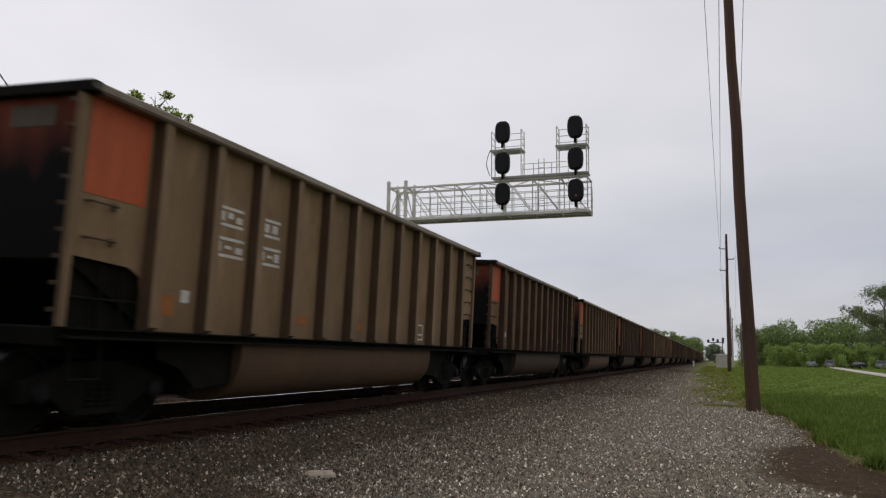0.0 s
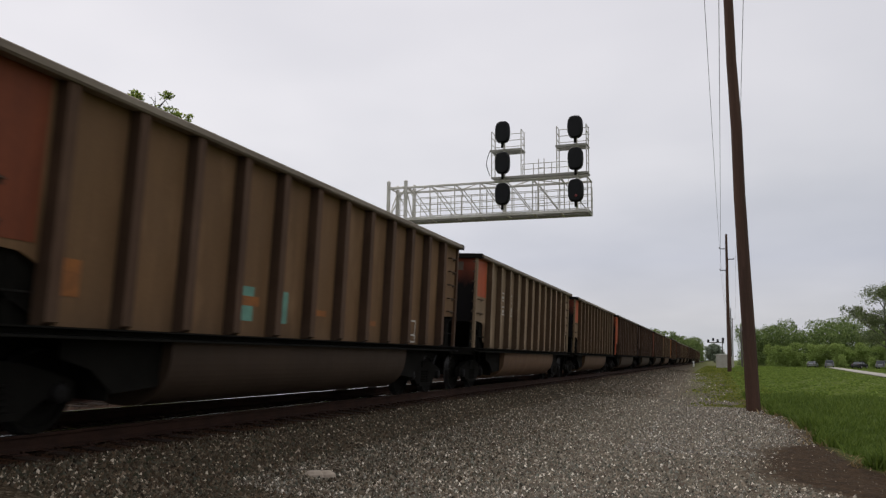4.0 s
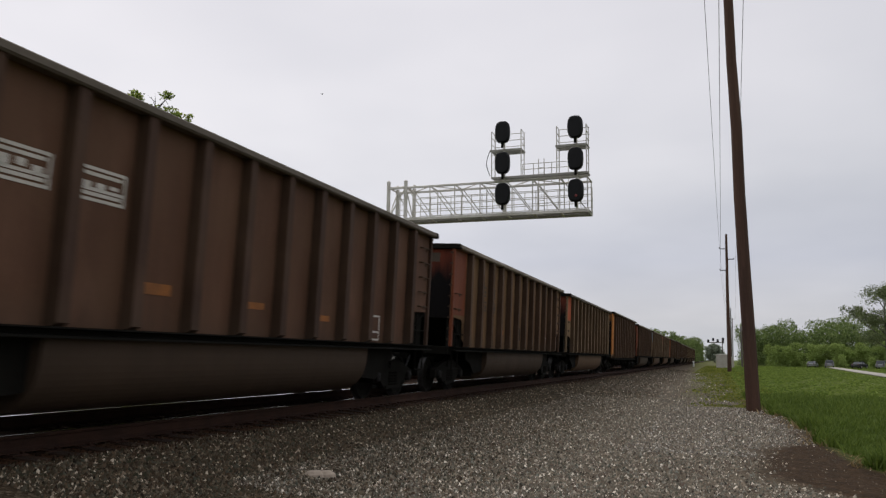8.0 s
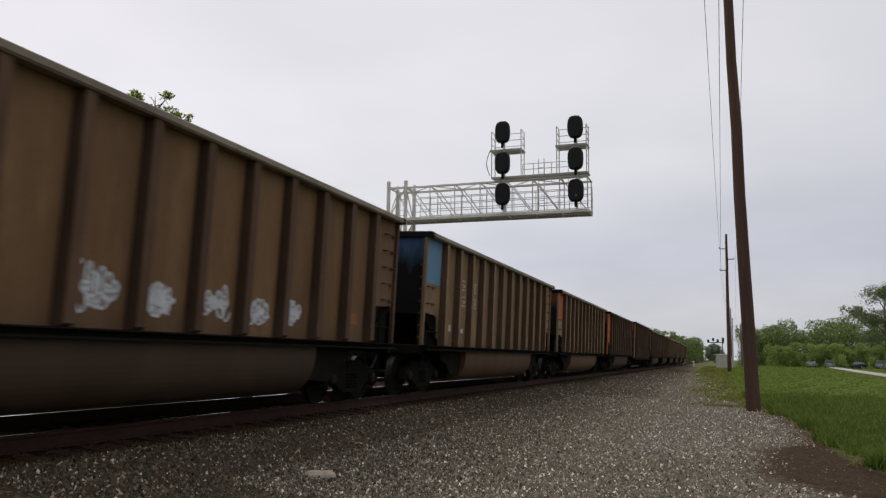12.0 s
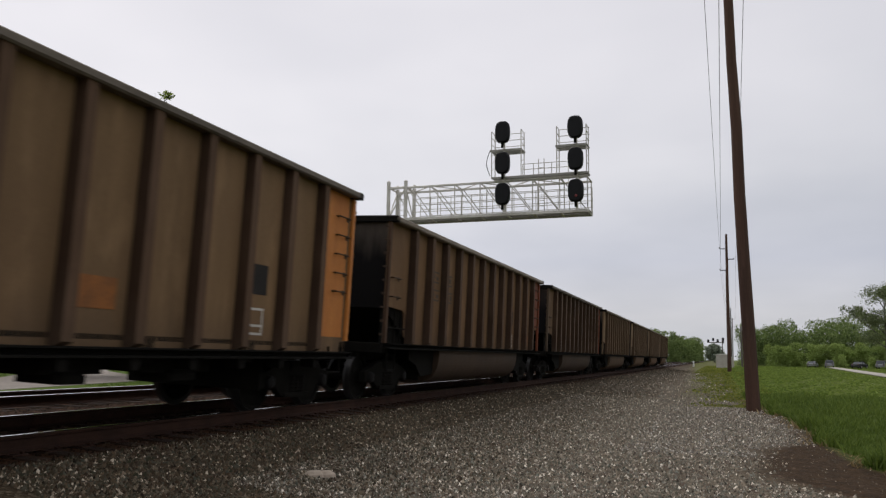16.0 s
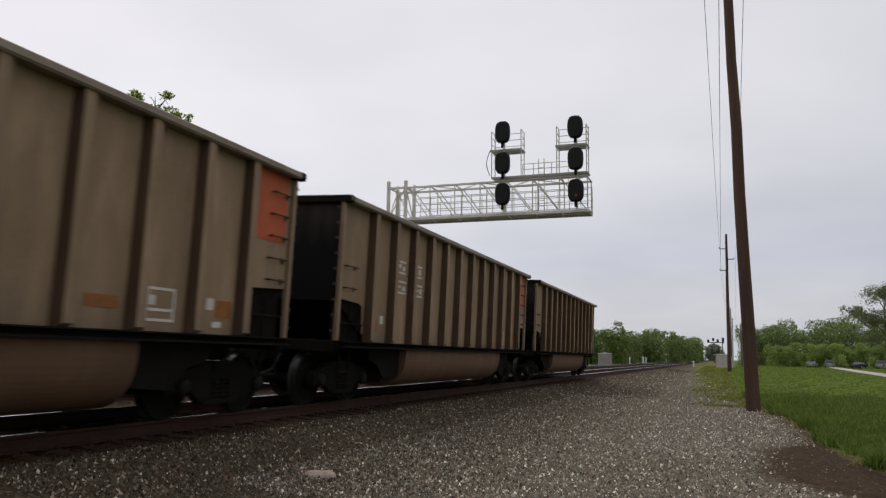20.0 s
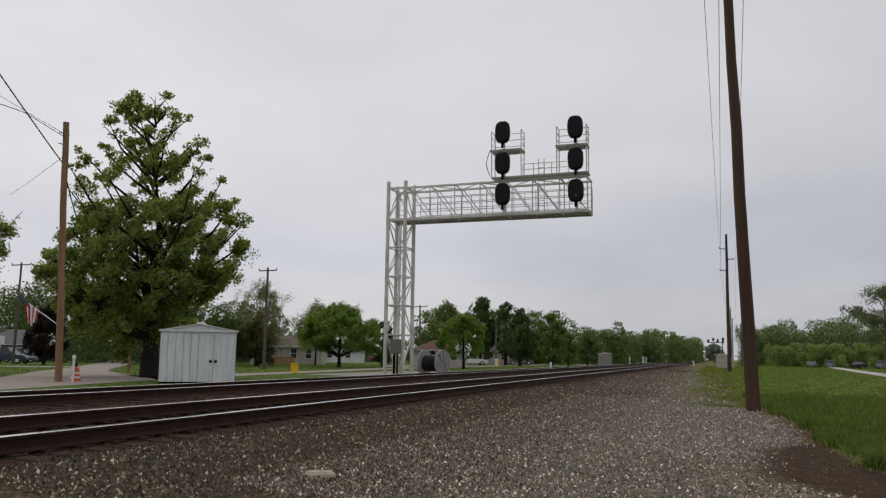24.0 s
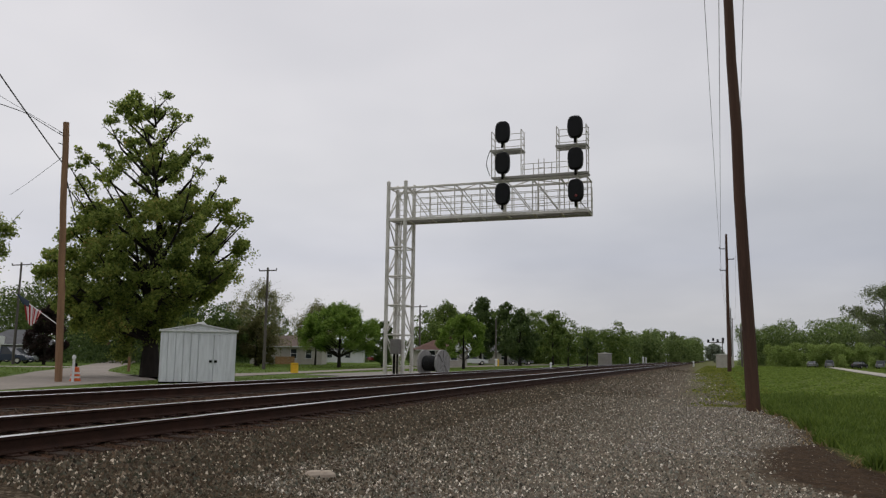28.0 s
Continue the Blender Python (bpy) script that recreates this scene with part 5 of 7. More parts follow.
left_pole = pole("utility_pole", (-26.15, 26.0, 0.1), (-26.85, 26.0, 11.5), 0.15, 0.125, POLE_TAN, "tan wooden utility pole with a cut-off top")
part("cross_bolt", Shape().rod((-0.75, -0.3, 10.9), (-0.75, 0.3, 10.9), 0.02).rod((-0.75, -0.3, 10.4), (-0.75, 0.3, 10.4), 0.02), UNDER, left_pole)
wire((-26.85, 26.0, 10.85), (-25.7, 23.0, 10.85), 0.02, 0.016)
wire((-25.7, 23.0, 10.85), (-22.6, 17.0, 9.5), -0.1, 0.016)
wire((-26.9, 26.0, 11.0), (-24.6, 20.0, 10.9), 0.02, 0.009)
wire((-26.85, 26.0, 9.65), (-23.3, 18.0, 12.3), 0.05, 0.028, label="thick dark overhead cable")
wire((-26.9, 26.0, 9.95), (-46.5, 40.6, 12.3), 0.05, 0.012)
wire((-26.65, 26.0, 9.1), (-44.0, 46.0, 9.0), 0.6, 0.03, label="thick dark overhead cable")

for x, y, z0, z1, w in ((-66.3, 60, 0.05, 10.4, 1.25), (-36.3, 58, 0.1, 8.85, 0.85), (-36.4, 95, 0.1, 8.1, 0.95)):
    q = pole("utility_pole", (x, y, z0), (x, y, z1), 0.14, 0.09, POLE_GREY, "weathered grey wooden pole with one crossarm")
    arm(q, z1 - z0 - 0.25, -w, w)
q = pole("utility_pole", (-30.3, 110, 0.1), (-30.3, 110, 7.0), 0.16, 0.11, POLE_GREY, "short weathered grey wooden pole on the lawn")


# ---- trees ----
def sprays(lobes, seed, per=5):
    """Breaks each lobe of a crown into smaller tufts, so that its outline is uneven at two scales."""
    rng, out_ = random.Random(seed + 100), []
    for x, y, z, rx, ry, rz in lobes:
        for i in range(per):
            d = Vector((rng.gauss(0, 1), rng.gauss(0, 1), rng.gauss(0, 1))).normalized() * rng.uniform(0.35, 0.85)
            k = rng.uniform(0.3, 0.55)
            out_.append((x + d.x * rx, y + d.y * ry, z + d.z * rz, rx * k, ry * k, rz * k * 1.15))
    return out_


def leaf_cloud(lobes, count, size, seed, hollow=0.35, gap=1.0, even=0.8, stray=0.45):
    """Small bent leaves scattered through overlapping lobes (x, y, z, rx, ry, rz), thinned by a noise so that gaps open."""
    rng = np.random.RandomState(seed)
    L = np.array(lobes, float)
    vol = L[:, 3] * L[:, 4] * L[:, 5]
    pick = rng.choice(len(L), size=int(count * 2.2), p=vol ** even / (vol ** even).sum())
    d = rng.normal(size=(len(pick), 3))
    d /= np.linalg.norm(d, axis=1, keepdims=True)
    r = (hollow + (1 - hollow) * rng.rand(len(pick))) ** 0.6 * (0.7 + 0.3 * rng.rand(len(pick)) + 0.3 * rng.rand(len(pick)) ** 3 + stray * rng.rand(len(pick)) ** 9)
    P = L[pick, :3] + d * r[:, None] * L[pick, 3:]
    k = np.stack([np.sin(P @ w * f + ph) for w, f, ph in ((np.array([1, .3, .5]), 1.7, seed), (np.array([-.4, 1, .2]), 2.1, 1.3 * seed), (np.array([.2, -.5, 1]), 2.4, 2.1 * seed), (np.array([.9, .8, -.6]), 3.7, seed))], 1).sum(1)
    order = np.argsort(-(k * gap + rng.rand(len(P)) * 2.2))[:count]
    P = P[order]
    n = len(P)
    a = rng.normal(size=(n, 3))
    a /= np.linalg.norm(a, axis=1, keepdims=True)
    b = np.cross(a, rng.normal(size=(n, 3)))
    b /= np.linalg.norm(b, axis=1, keepdims=True)
    s = (size * (0.6 + 0.8 * rng.rand(n)))[:, None]
    c = np.cross(a, b) * s * 0.25
    V = np.stack([P - a * s * 0.6, P + b * s * 0.38 + c, P + a * s * 0.6, P - b * s * 0.38 + c], 1).reshape(-1, 3)
    F = np.arange(n * 4).reshape(-1, 4)
    return V, np.concatenate([F[:, [0, 1, 2]], F[:, [0, 2, 3]]])


def tree(name, foot, height, lobes, leaf, count, size, r, label, seed, twigs=3, fork=0.3, category="tree", group="trees", bark=None, tilt=0.0, gap=0.7, per=6, even=0.8):
    """A trunk with tapering limbs that run to each lobe of the crown."""
    t = base(name, Matrix.Translation(foot), label, category, group)
    rng, s = random.Random(seed), Shape()
    topz = height * 0.86
    bend = [Vector((rng.uniform(-0.02, 0.02) * height * j / 4, rng.uniform(-0.02, 0.02) * height * j / 4, topz * j / 4)) for j in range(5)]
    bend = [p + Vector((tilt * p.z, 0, 0)) for p in bend]
    bend[0] = Vector((0, 0, -0.1))
    for j in range(4):
        s.rod(bend[j], bend[j + 1], r * (1 - 0.23 * j) * (1.25 if j == 0 else 1), r * (1 - 0.23 * (j + 1)), n=9, caps=False)
    part("trunk", s, bark or BARK, t)
    for x, y, z, rx, ry, rz in lobes:
        z0 = min(topz * 0.95, max(height * fork, z - 0.9 * max(abs(x), rz)))
        j = min(3, int(z0 / topz * 4))
        start = bend[j].lerp(bend[j + 1], z0 / topz * 4 - j)
        end = Vector((x, y, z))
        mid = start.lerp(end, 0.5) + Vector((rng.uniform(-.1, .1) * rx, rng.uniform(-.1, .1) * ry, 0.12 * rz))
        rr = r * 0.3 * (1 - 0.6 * z0 / height) * min(1.0, max(0.35, (rx + rz) / 2.6))
        limb = Shape().rod(start, mid, rr, rr * 0.7, n=6, caps=False).rod(mid, end, rr * 0.7, rr * 0.35, n=6, caps=False)
        for k in range(twigs):
            d = Vector((rng.gauss(0, 1) * rx, rng.gauss(0, 1) * ry, rng.gauss(0.5, 0.8) * rz)) * 0.55
            limb.rod(mid.lerp(end, rng.random()), end + d, rr * 0.3, rr * 0.08, n=4, caps=False)
        part("limb", limb, bark or BARK, t)
    V, Fc = leaf_cloud(sprays(lobes, seed, per) + [(x, y, z, rx * 0.75, ry * 0.75, rz * 0.75) for x, y, z, rx, ry, rz in lobes], count, size, seed, 0.15, gap, even, 0.15)
    part("crown", fast_mesh("crown", V, Fc, leaf), None, t)
    return t


def blob_lobes(w, h, z0, n, seed, flat=1.0):
    """Lobes of an uneven rounded crown, w wide, from z0 up to h."""
    rng, out = random.Random(seed), []
    for i in range(n):
        u, a = (i + 0.5) / n, i * 2.4 + rng.uniform(-0.4, 0.4)
        prof = math.sin(math.pi * min(1, (u * 0.9 + 0.12))) ** 0.7
        rad = w / 2 * prof * 0.62
        s = w * rng.uniform(0.17, 0.25)
        out.append((rad * math.cos(a), rad * math.sin(a), z0 + s * 0.6 + (h - z0 - s * 1.3) * u, s, s, s * 0.85 * flat))
    return out


def dome_lobes(w, h, z0, n, seed):
    """Lobes of a broad dome with a flat underside."""
    rng, out_ = random.Random(seed), []
    for i in range(n):
        u, a = (i + 0.5) / n, i * 2.4 + rng.uniform(-0.3, 0.3)
        rad = w / 2 * (1 - u ** 2.3) ** 0.5 * (0.82 if i % 4 else 0.4)
        s = w * rng.uniform(0.085, 0.12)
        out_.append((rad * math.cos(a), rad * math.sin(a), z0 + s * 0.6 + (h - z0 - s * 1.3) * u, s, s, s * 0.8))
    return out_


# outline of the big maple's crown: height, reach to the left and to the right as seen from the line
CROWN = [(2.6, -4.0, 0.2), (3.1, -4.7, 0.9), (3.7, -5.0, 1.6), (4.5, -5.4, 2.5), (5.1, -5.7, 4.1), (5.9, -5.6, 5.2), (7.0, -5.7, 4.5), (7.9, -4.6, 4.7), (9.0, -4.3, 4.7),
         (9.9, -5.0, 3.7), (10.7, -5.1, 3.7), (11.6, -4.8, 2.7), (12.5, -3.6, 1.8), (13.5, -3.8, 2.3), (14.5, -2.7, 0.9), (15.5, -2.0, 0.1)]


def outline_tree(name, foot, crown, limbs, leaves, size, r, leaf, label, seed, facing=YAW, airy=7.6, fill=230):
    """A broad tree: leaders and limbs that fork into twigs, each twig ending in a tuft of leaves, all kept inside an outline."""
    t = base(name, Matrix.Translation(foot), label, "tree", "trees")
    rng = random.Random(seed)
    zs, le, ri = (np.array([c[i] for c in crown], float) for i in range(3))
    side, back = Vector((math.cos(facing), math.sin(facing), 0)), Vector((-math.sin(facing), math.cos(facing), 0))
    top = zs[-1]
    axis = lambda z: side * float(np.interp(z, zs, (le + ri) / 2)) * min(1.0, z / top) * 0.8

    def reach(z, a):
        """The point of the outline at height z in direction a."""
        half = float(np.interp(z, zs, (ri - le) / 2))
        return side * (float(np.interp(z, zs, (le + ri) / 2)) + half * math.cos(a)) + back * (half * 0.85 * math.sin(a)) + Vector((0, 0, z))
    trunk = Shape()
    fork = top * 0.42
    knots = [axis(z) + Vector((rng.uniform(-.08, .08), rng.uniform(-.08, .08), z)) for z in np.linspace(0, top * 0.62, 7)]
    knots[0] = Vector((0, 0, -0.15))
    for j in range(6):
        trunk.rod(knots[j], knots[j + 1], r * (1 - 0.12 * j) * (1.3 if j == 0 else 1), r * (1 - 0.12 * (j + 1)), n=10, caps=False)
    part("trunk", trunk, BARK, t)
    tufts = []
    for i in range(limbs):
        u = (i + 0.5) / limbs
        z = zs[0] + (top - zs[0]) * u ** 0.85 + rng.uniform(-0.2, 0.2)
        z = min(max(z, zs[0]), top)
        a = i * 2.399963 + rng.uniform(-0.3, 0.3)
        tip = reach(z, a)
        start_z = max(top * 0.13, min(z - 0.4, z - (1.0 if z > airy else 0.6) * (tip - axis(z) - Vector((0, 0, z))).length))
        start = axis(start_z) + Vector((0, 0, start_z))
        rr = r * 0.32 * (1 - 0.62 * start_z / top)
        bend = start.lerp(tip, 0.55) + Vector((rng.uniform(-.25, .25), rng.uniform(-.25, .25), 0.0)) + (tip - axis(z) - Vector((0, 0, z))) * 0.1
        limb = Shape().rod(start, bend, rr, rr * 0.6, n=6, caps=False).rod(bend, tip, rr * 0.6, rr * 0.15, n=5, caps=False)
        open_ = z > airy
        sprouts = 7 if open_ else 13
        for k in range(sprouts):
            v = 0.3 + 0.7 * (k + rng.random()) / sprouts
            at = start.lerp(bend, v / 0.55) if v < 0.55 else bend.lerp(tip, (v - 0.55) / 0.45)
            spread = (0.5 if open_ else 0.85) * (0.45 + 0.55 * math.sin(math.pi * min(1, v * 0.9)))
            d = Vector((rng.gauss(0, 1), rng.gauss(0, 1), rng.gauss(0.15, 0.7)))
            end = at + d.normalized() * rng.uniform(0.4, 1.15) * spread * 1.3
            lo, hi = np.interp(end.z, zs, le), np.interp(end.z, zs, ri)
            if not lo - 0.1 < end.dot(side) < hi + 0.1 or end.z > top + 0.2:
                end = at.lerp(end, 0.3)
            limb.rod(at, end, rr * 0.22, rr * 0.06, n=4, caps=False)
            s_ = rng.uniform(0.2, 0.42) if open_ else rng.uniform(0.4, 0.75)
            tufts.append((end.x, end.y, end.z, s_, s_, s_ * rng.uniform(0.55, 0.9)))
        tufts.append((tip.x, tip.y, tip.z, 0.3, 0.3, 0.22))
        part("limb", limb, BARK, t)
    # tufts on the inner twigs fill the lower crown and thin out upward
    for i in range(fill):
        z = zs[0] + (airy + 1.5 - zs[0]) * rng.random() ** 0.8 if i % 9 else airy + (top - airy) * rng.random() * 0.6
        p = reach(z, rng.uniform(0, 2 * math.pi)).lerp(axis(z) + Vector((0, 0, z)), 1 - rng.random() ** 0.45 * 0.93)
        s_ = rng.uniform(0.4, 0.8) if i % 9 else rng.uniform(0.5, 0.75)
        tufts.append((p.x, p.y, p.z, s_, s_, s_ * 0.75))
    V, Fc = leaf_cloud(tufts, leaves, size, seed, 0.1, 0.8, 0.8)
    part("crown", fast_mesh("crown", V, Fc, leaf), None, t)
    return t


outline_tree("maple_tree", (-28.1, 34.0, 0.1), CROWN, 70, 115000, 0.13, 0.45, LEAF_MAPLE, "large olive-green maple with an open uneven crown", 5)
SIDE_CROWN = [(3.6, -5.0, 3.2), (4.7, -5.4, 4.4), (6.2, -5.6, 4.2), (7.4, -5.6, 3.6), (8.4, -5.2, 4.9), (10.2, -4.6, 4.8), (11.5, -3.6, 2.6), (13.0, -2.0, 0.6)]
outline_tree("maple_tree", (-42.5, 32.0, 0.1), SIDE_CROWN, 26, 24000, 0.13, 0.3, LEAF_MAPLE, "olive-green maple at the roadside", 7, fill=60)
tree("plum_tree", (-62.7, 60.3, 0.1), 5.6, blob_lobes(4.8, 6.0, 0.2, 14, 9), LEAF_PLUM, 14000, 0.17, 0.15, "dark plum-leaved ornamental tree", 9)
tree("garden_tree", (-49.0, 70.0, 0.1), 6.2, blob_lobes(7.5, 6.2, 0.6, 14, 11), LEAF_STREET, 12000, 0.17, 0.2, "low spreading green tree behind the shed", 11)
tree("garden_tree", (-46.0, 72.0, 0.1), 5.6, blob_lobes(5.2, 5.8, 0.3, 12, 12), LEAF_BROWN, 14000, 0.15, 0.2, "olive-brown garden tree behind the shed", 12)
tree("thin_tree", (-49.0, 77.2, 0.1), 10.3, blob_lobes(8.4, 10.3, 1.2, 22, 13), LEAF_PALE, 13000, 0.12, 0.12, "thin pale tree just coming into leaf", 13, twigs=9)
tree("thin_tree", (-46.6, 86.0, 0.1), 9.0, blob_lobes(8.5, 8.4, 1.4, 20, 14), LEAF_PALE, 12000, 0.12, 0.12, "thin pale tree just coming into leaf", 14, twigs=9)
tree("round_tree", (-37.8, 75.0, 0.1), 7.0, dome_lobes(9.6, 7.0, 1.6, 105, 15), LEAF_BRIGHT, 54000, 0.13, 0.2, "rounded bright green lawn tree", 15, fork=0.16)
tree("lawn_tree", (-25.6, 80.0, 0.1), 5.9, dome_lobes(6.2, 6.0, 1.2, 60, 16), LEAF_BRIGHT, 26000, 0.13, 0.16, "small bright green lawn tree", 16, fork=0.16)
tree("dark_tree", (-37.0, 84.5, 0.1), 5.6, blob_lobes(3.4, 5.6, 0.3, 14, 33), LEAF_DARK, 9000, 0.17, 0.15, "narrow dark green tree behind the lawn", 33)
tree("tall_tree", (-41.0, 118.0, 0.1), 10.0, blob_lobes(10, 10.2, 0.5, 14, 17), LEAF_MID, 9000, 0.27, 0.25, "tall green tree behind the houses", 17)
tree("tall_tree", (-36.2, 122.0, 0.1), 11.2, blob_lobes(7.5, 11.2, 1, 14, 18), LEAF_DARK, 9000, 0.27, 0.25, "tall dark green tree behind the houses", 18)
tree("tall_tree", (-32.0, 122.0, 0.1), 10.5, blob_lobes(6, 10.4, 1, 14, 19), LEAF_DARK, 5000, 0.27, 0.25, "tall dark green tree with an open crown", 19)
tree("dark_tree", (-28.7, 118.0, 0.1), 8.8, blob_lobes(7, 8.9, 0.4, 16, 20), LEAF_DARK, 10000, 0.25, 0.25, "dense dark tree at the roadside", 20)
tree("thin_tree", (-26.4, 132.0, 0.1), 9.5, blob_lobes(6.5, 9.4, 1, 14, 21), LEAF_MID, 2600, 0.35, 0.2, "thin tree with a bare top", 21, twigs=8)
tree("lawn_tree", (-19.8, 110.0, 0.1), 5.0, blob_lobes(3.2, 5.1, 0.6, 10, 22), LEAF_MID, 2200, 0.25, 0.12, "small dark green lawn tree", 22)
tree("lawn_tree", (-18.4, 118.0, 0.1), 4.4, blob_lobes(3.0, 4.6, 0.6, 10, 23), LEAF_DARK, 1800, 0.25, 0.12, "small dark green lawn tree", 23)
WIDE = [(x, y, z, rx, ry, rz * 1.45) for x, y, z, rx, ry, rz in ((-1.0, 0, 8.2, 2.0, 1.7, 1.0), (.8, 0, 8.7, 2.0, 1.7, 1.1), (-3.0, 0, 6.3, 1.8, 1.5, .7), (-1.6, 0, 5.7, 1.9, 1.6, .9), (.8, 0, 6.6, 2.3, 2.0, 1.4), (2.6, 0, 7.4, 2.2, 2, 1.5), (-1.6, 0, 4.0, 1.8, 1.4, .8), (1.6, 0, 4.2, 2.1, 1.8, 1.3), (3.6, 0, 5.2, 2.2, 2, 1.5))]
tree("spreading_tree", (16.7, 92.0, -0.04), 9.5, WIDE, LEAF_GREY, 30000, 0.12, 0.3, "spreading olive-green tree with bent limbs", 24, twigs=4, gap=0.9, even=0.95, bark=POLE_GREY)


def woods(name, spans, leaf, count, size, label, seed):
    """A far belt of trees, too many to count, with an uneven skyline."""
    rng, lobes = random.Random(seed), []
    for x0, y0, x1, y1, h, n in spans:
        for i in range(n):
            u = (i + rng.random()) / n
            hh = h * rng.uniform(0.72, 1.08)
            x, y = x0 + (x1 - x0) * u + rng.uniform(-3, 3), y0 + (y1 - y0) * u + rng.uniform(-5, 5)
            w = hh * rng.uniform(0.24, 0.4)
            for k in range(6):
                lobes.append((x + rng.uniform(-.6, .6) * w, y + rng.uniform(-.6, .6) * w, hh * (0.06 + 0.155 * k), w * rng.uniform(.6, 1), w, hh * 0.16))
    V, Fc = leaf_cloud(lobes, count, size, seed, 0.5, 0.9, stray=0.0)
    ob = new(name, fast_mesh(name, V, Fc, leaf))
    return tagged(ob, label, "woods", kind="stuff")


woods("woods_street", [(-150, 118, -98, 124, 14.5, 18), (-112, 98, -82, 100, 13.2, 14), (-80, 92, -66, 86, 11, 8), (-100, 66, -92, 80, 11.5, 6)], LEAF_STREET, 60000, 0.34, "dense green trees lining the village street", 35)
woods("woods_shade", [(-72, 72, -76, 84, 7.5, 5), (-60, 76, -66, 84, 8.5, 5), (-80, 108, -62, 100, 9, 8)], LEAF_DARK, 30000, 0.27, "dark shady trees beside the village street", 36)
woods("woods_left", [(-46, 180, -16, 225, 8.6, 22), (-24, 190, -12, 320, 10, 24), (-16, 300, -11, 520, 13, 20)], LEAF_WOODS, 85000, 0.45, "far belt of green spring trees beside the line", 31)
woods("woods_behind_houses", [(-130, 134, -70, 135, 8, 16), (-80, 150, -38, 150, 6, 14)], LEAF_WOODS, 45000, 0.32, "green trees behind the houses", 32)
woods("woods_mid", [(-60, 152, -26, 150, 10.5, 16), (-34, 156, -18, 170, 8.5, 8)], LEAF_MID, 60000, 0.28, "green trees behind the maroon-roofed house", 37)
woods("woods_right", [(6, 250, 48, 240, 12.0, 26), (12, 330, 90, 240, 16.5, 20)], LEAF_WOODS, 90000, 0.42, "far belt of green trees across the field", 33)
woods("thicket_right", [(12, 222, 46, 205, 6.0, 30), (28, 190, 44, 178, 3.5, 10)], LEAF_THICKET, 75000, 0.24, "low bright green thicket at the field's edge", 34)


# ---- shed ----
def shed():
    a = math.radians(24)
    t = base("steel_shed", pose(-21.62, 29.3, 0.2, 0, 0, 34), "white ribbed steel shed with a low gabled roof", "shed")
    w, d, h, pk = 1.54, 1.5, 2.2, 0.28
    for i in range(10):
        x0 = -w + i * 2 * w / 10
        if 5 <= i <= 8:
            continue
        part("wall_panel", Shape().soft_box(x0 + 0.006, x0 + 2 * w / 10 - 0.006, -d, -d + 0.03, 0.08, h, 0.008), SHED_WHITE, t)
    for x0 in (0.0, 0.624):
        dr = part("door", Shape().soft_box(x0 + 0.008, x0 + 0.616, -d, -d + 0.03, 0.08, h - 0.12, 0.008), SHED_WHITE, t)
        hx = x0 + 0.52 if x0 == 0 else x0 + 0.1
        part("handle", Shape().soft_box(hx - 0.06, hx + 0.06, -d - 0.06, -d, 0.88, 0.98, 0.015), UNDER, dr)
    part("lintel", Shape().box(0.0, 1.248, -d, -d + 0.03, h - 0.115, h), SHED_WHITE, t)
    part("gable", Shape().sweep([(-w, h), (w, h), (0, h + pk)], "y", -d, -d + 0.04), SHED_WHITE, t)
    part("eave_trim", Shape().soft_box(-w - 0.07, w + 0.07, -d - 0.07, -d - 0.002, h - 0.03, h + 0.045, 0.012), TRIM_WHITE, t)
    part("side_wall", Shape().box(-w, -w + 0.03, -d + 0.04, d, 0.08, h), SHED_WHITE, t)
    part("side_wall", Shape().box(w - 0.03, w, -d + 0.04, d, 0.08, h), SHED_WHITE, t)
    part("back_wall", Shape().box(-w, w, d, d + 0.03, 0.08, h + 0.02), SHED_WHITE, t)
    for s in (-1, 1):
        part("roof_sheet", Shape().sweep([(s * (w + 0.06), h - 0.01), (s * (w + 0.06), h + 0.03), (0, h + pk + 0.05), (0, h + pk + 0.01)], "y", -d - 0.08, d + 0.08), TRIM_WHITE, t)
    part("ridge_vent", Shape().soft_box(-0.16, 0.2, -0.9, 0.9, h + pk + 0.03, h + pk + 0.12, 0.03), TRIM_WHITE, t)
    part("skid", Shape().box(-w, w, -d, d, 0.0, 0.08), UNDER, t)
    for x in (-1.4, 0.1, 0.8):
        part("lamp_button", Shape().soft_box(x - 0.04, x + 0.04, -d - 0.03, -d, h - 0.16, h - 0.08, 0.01), TRIM_WHITE, t)
    return t


shed()


# ---- streets and drives beyond the line ----
def strip(name, left, right, z, mat, label, thick=0.05):
    """A paved strip between two edge lines of (x, y)."""
    s, k = Shape(), len(left)
    vs = [(x, y, z) for x, y in left] + [(x, y, z) for x, y in right] + [(x, y, z - thick) for x, y in left] + [(x, y, z - thick) for x, y in right]
    fs = []
    for i in range(k - 1):
        fs += [(i, i + 1, k + i + 1, k + i), (2 * k + i, 3 * k + i, 3 * k + i + 1, 2 * k + i + 1), (i, 2 * k + i, 2 * k + i + 1, i + 1), (k + i, k + i + 1, 3 * k + i + 1, 3 * k + i)]
    fs += [(0, k, 3 * k, 2 * k), (k - 1, 3 * k - 1, 4 * k - 1, 2 * k - 1)]
    return thing(name, s.add(vs, fs), mat, label, "road", kind="structure")


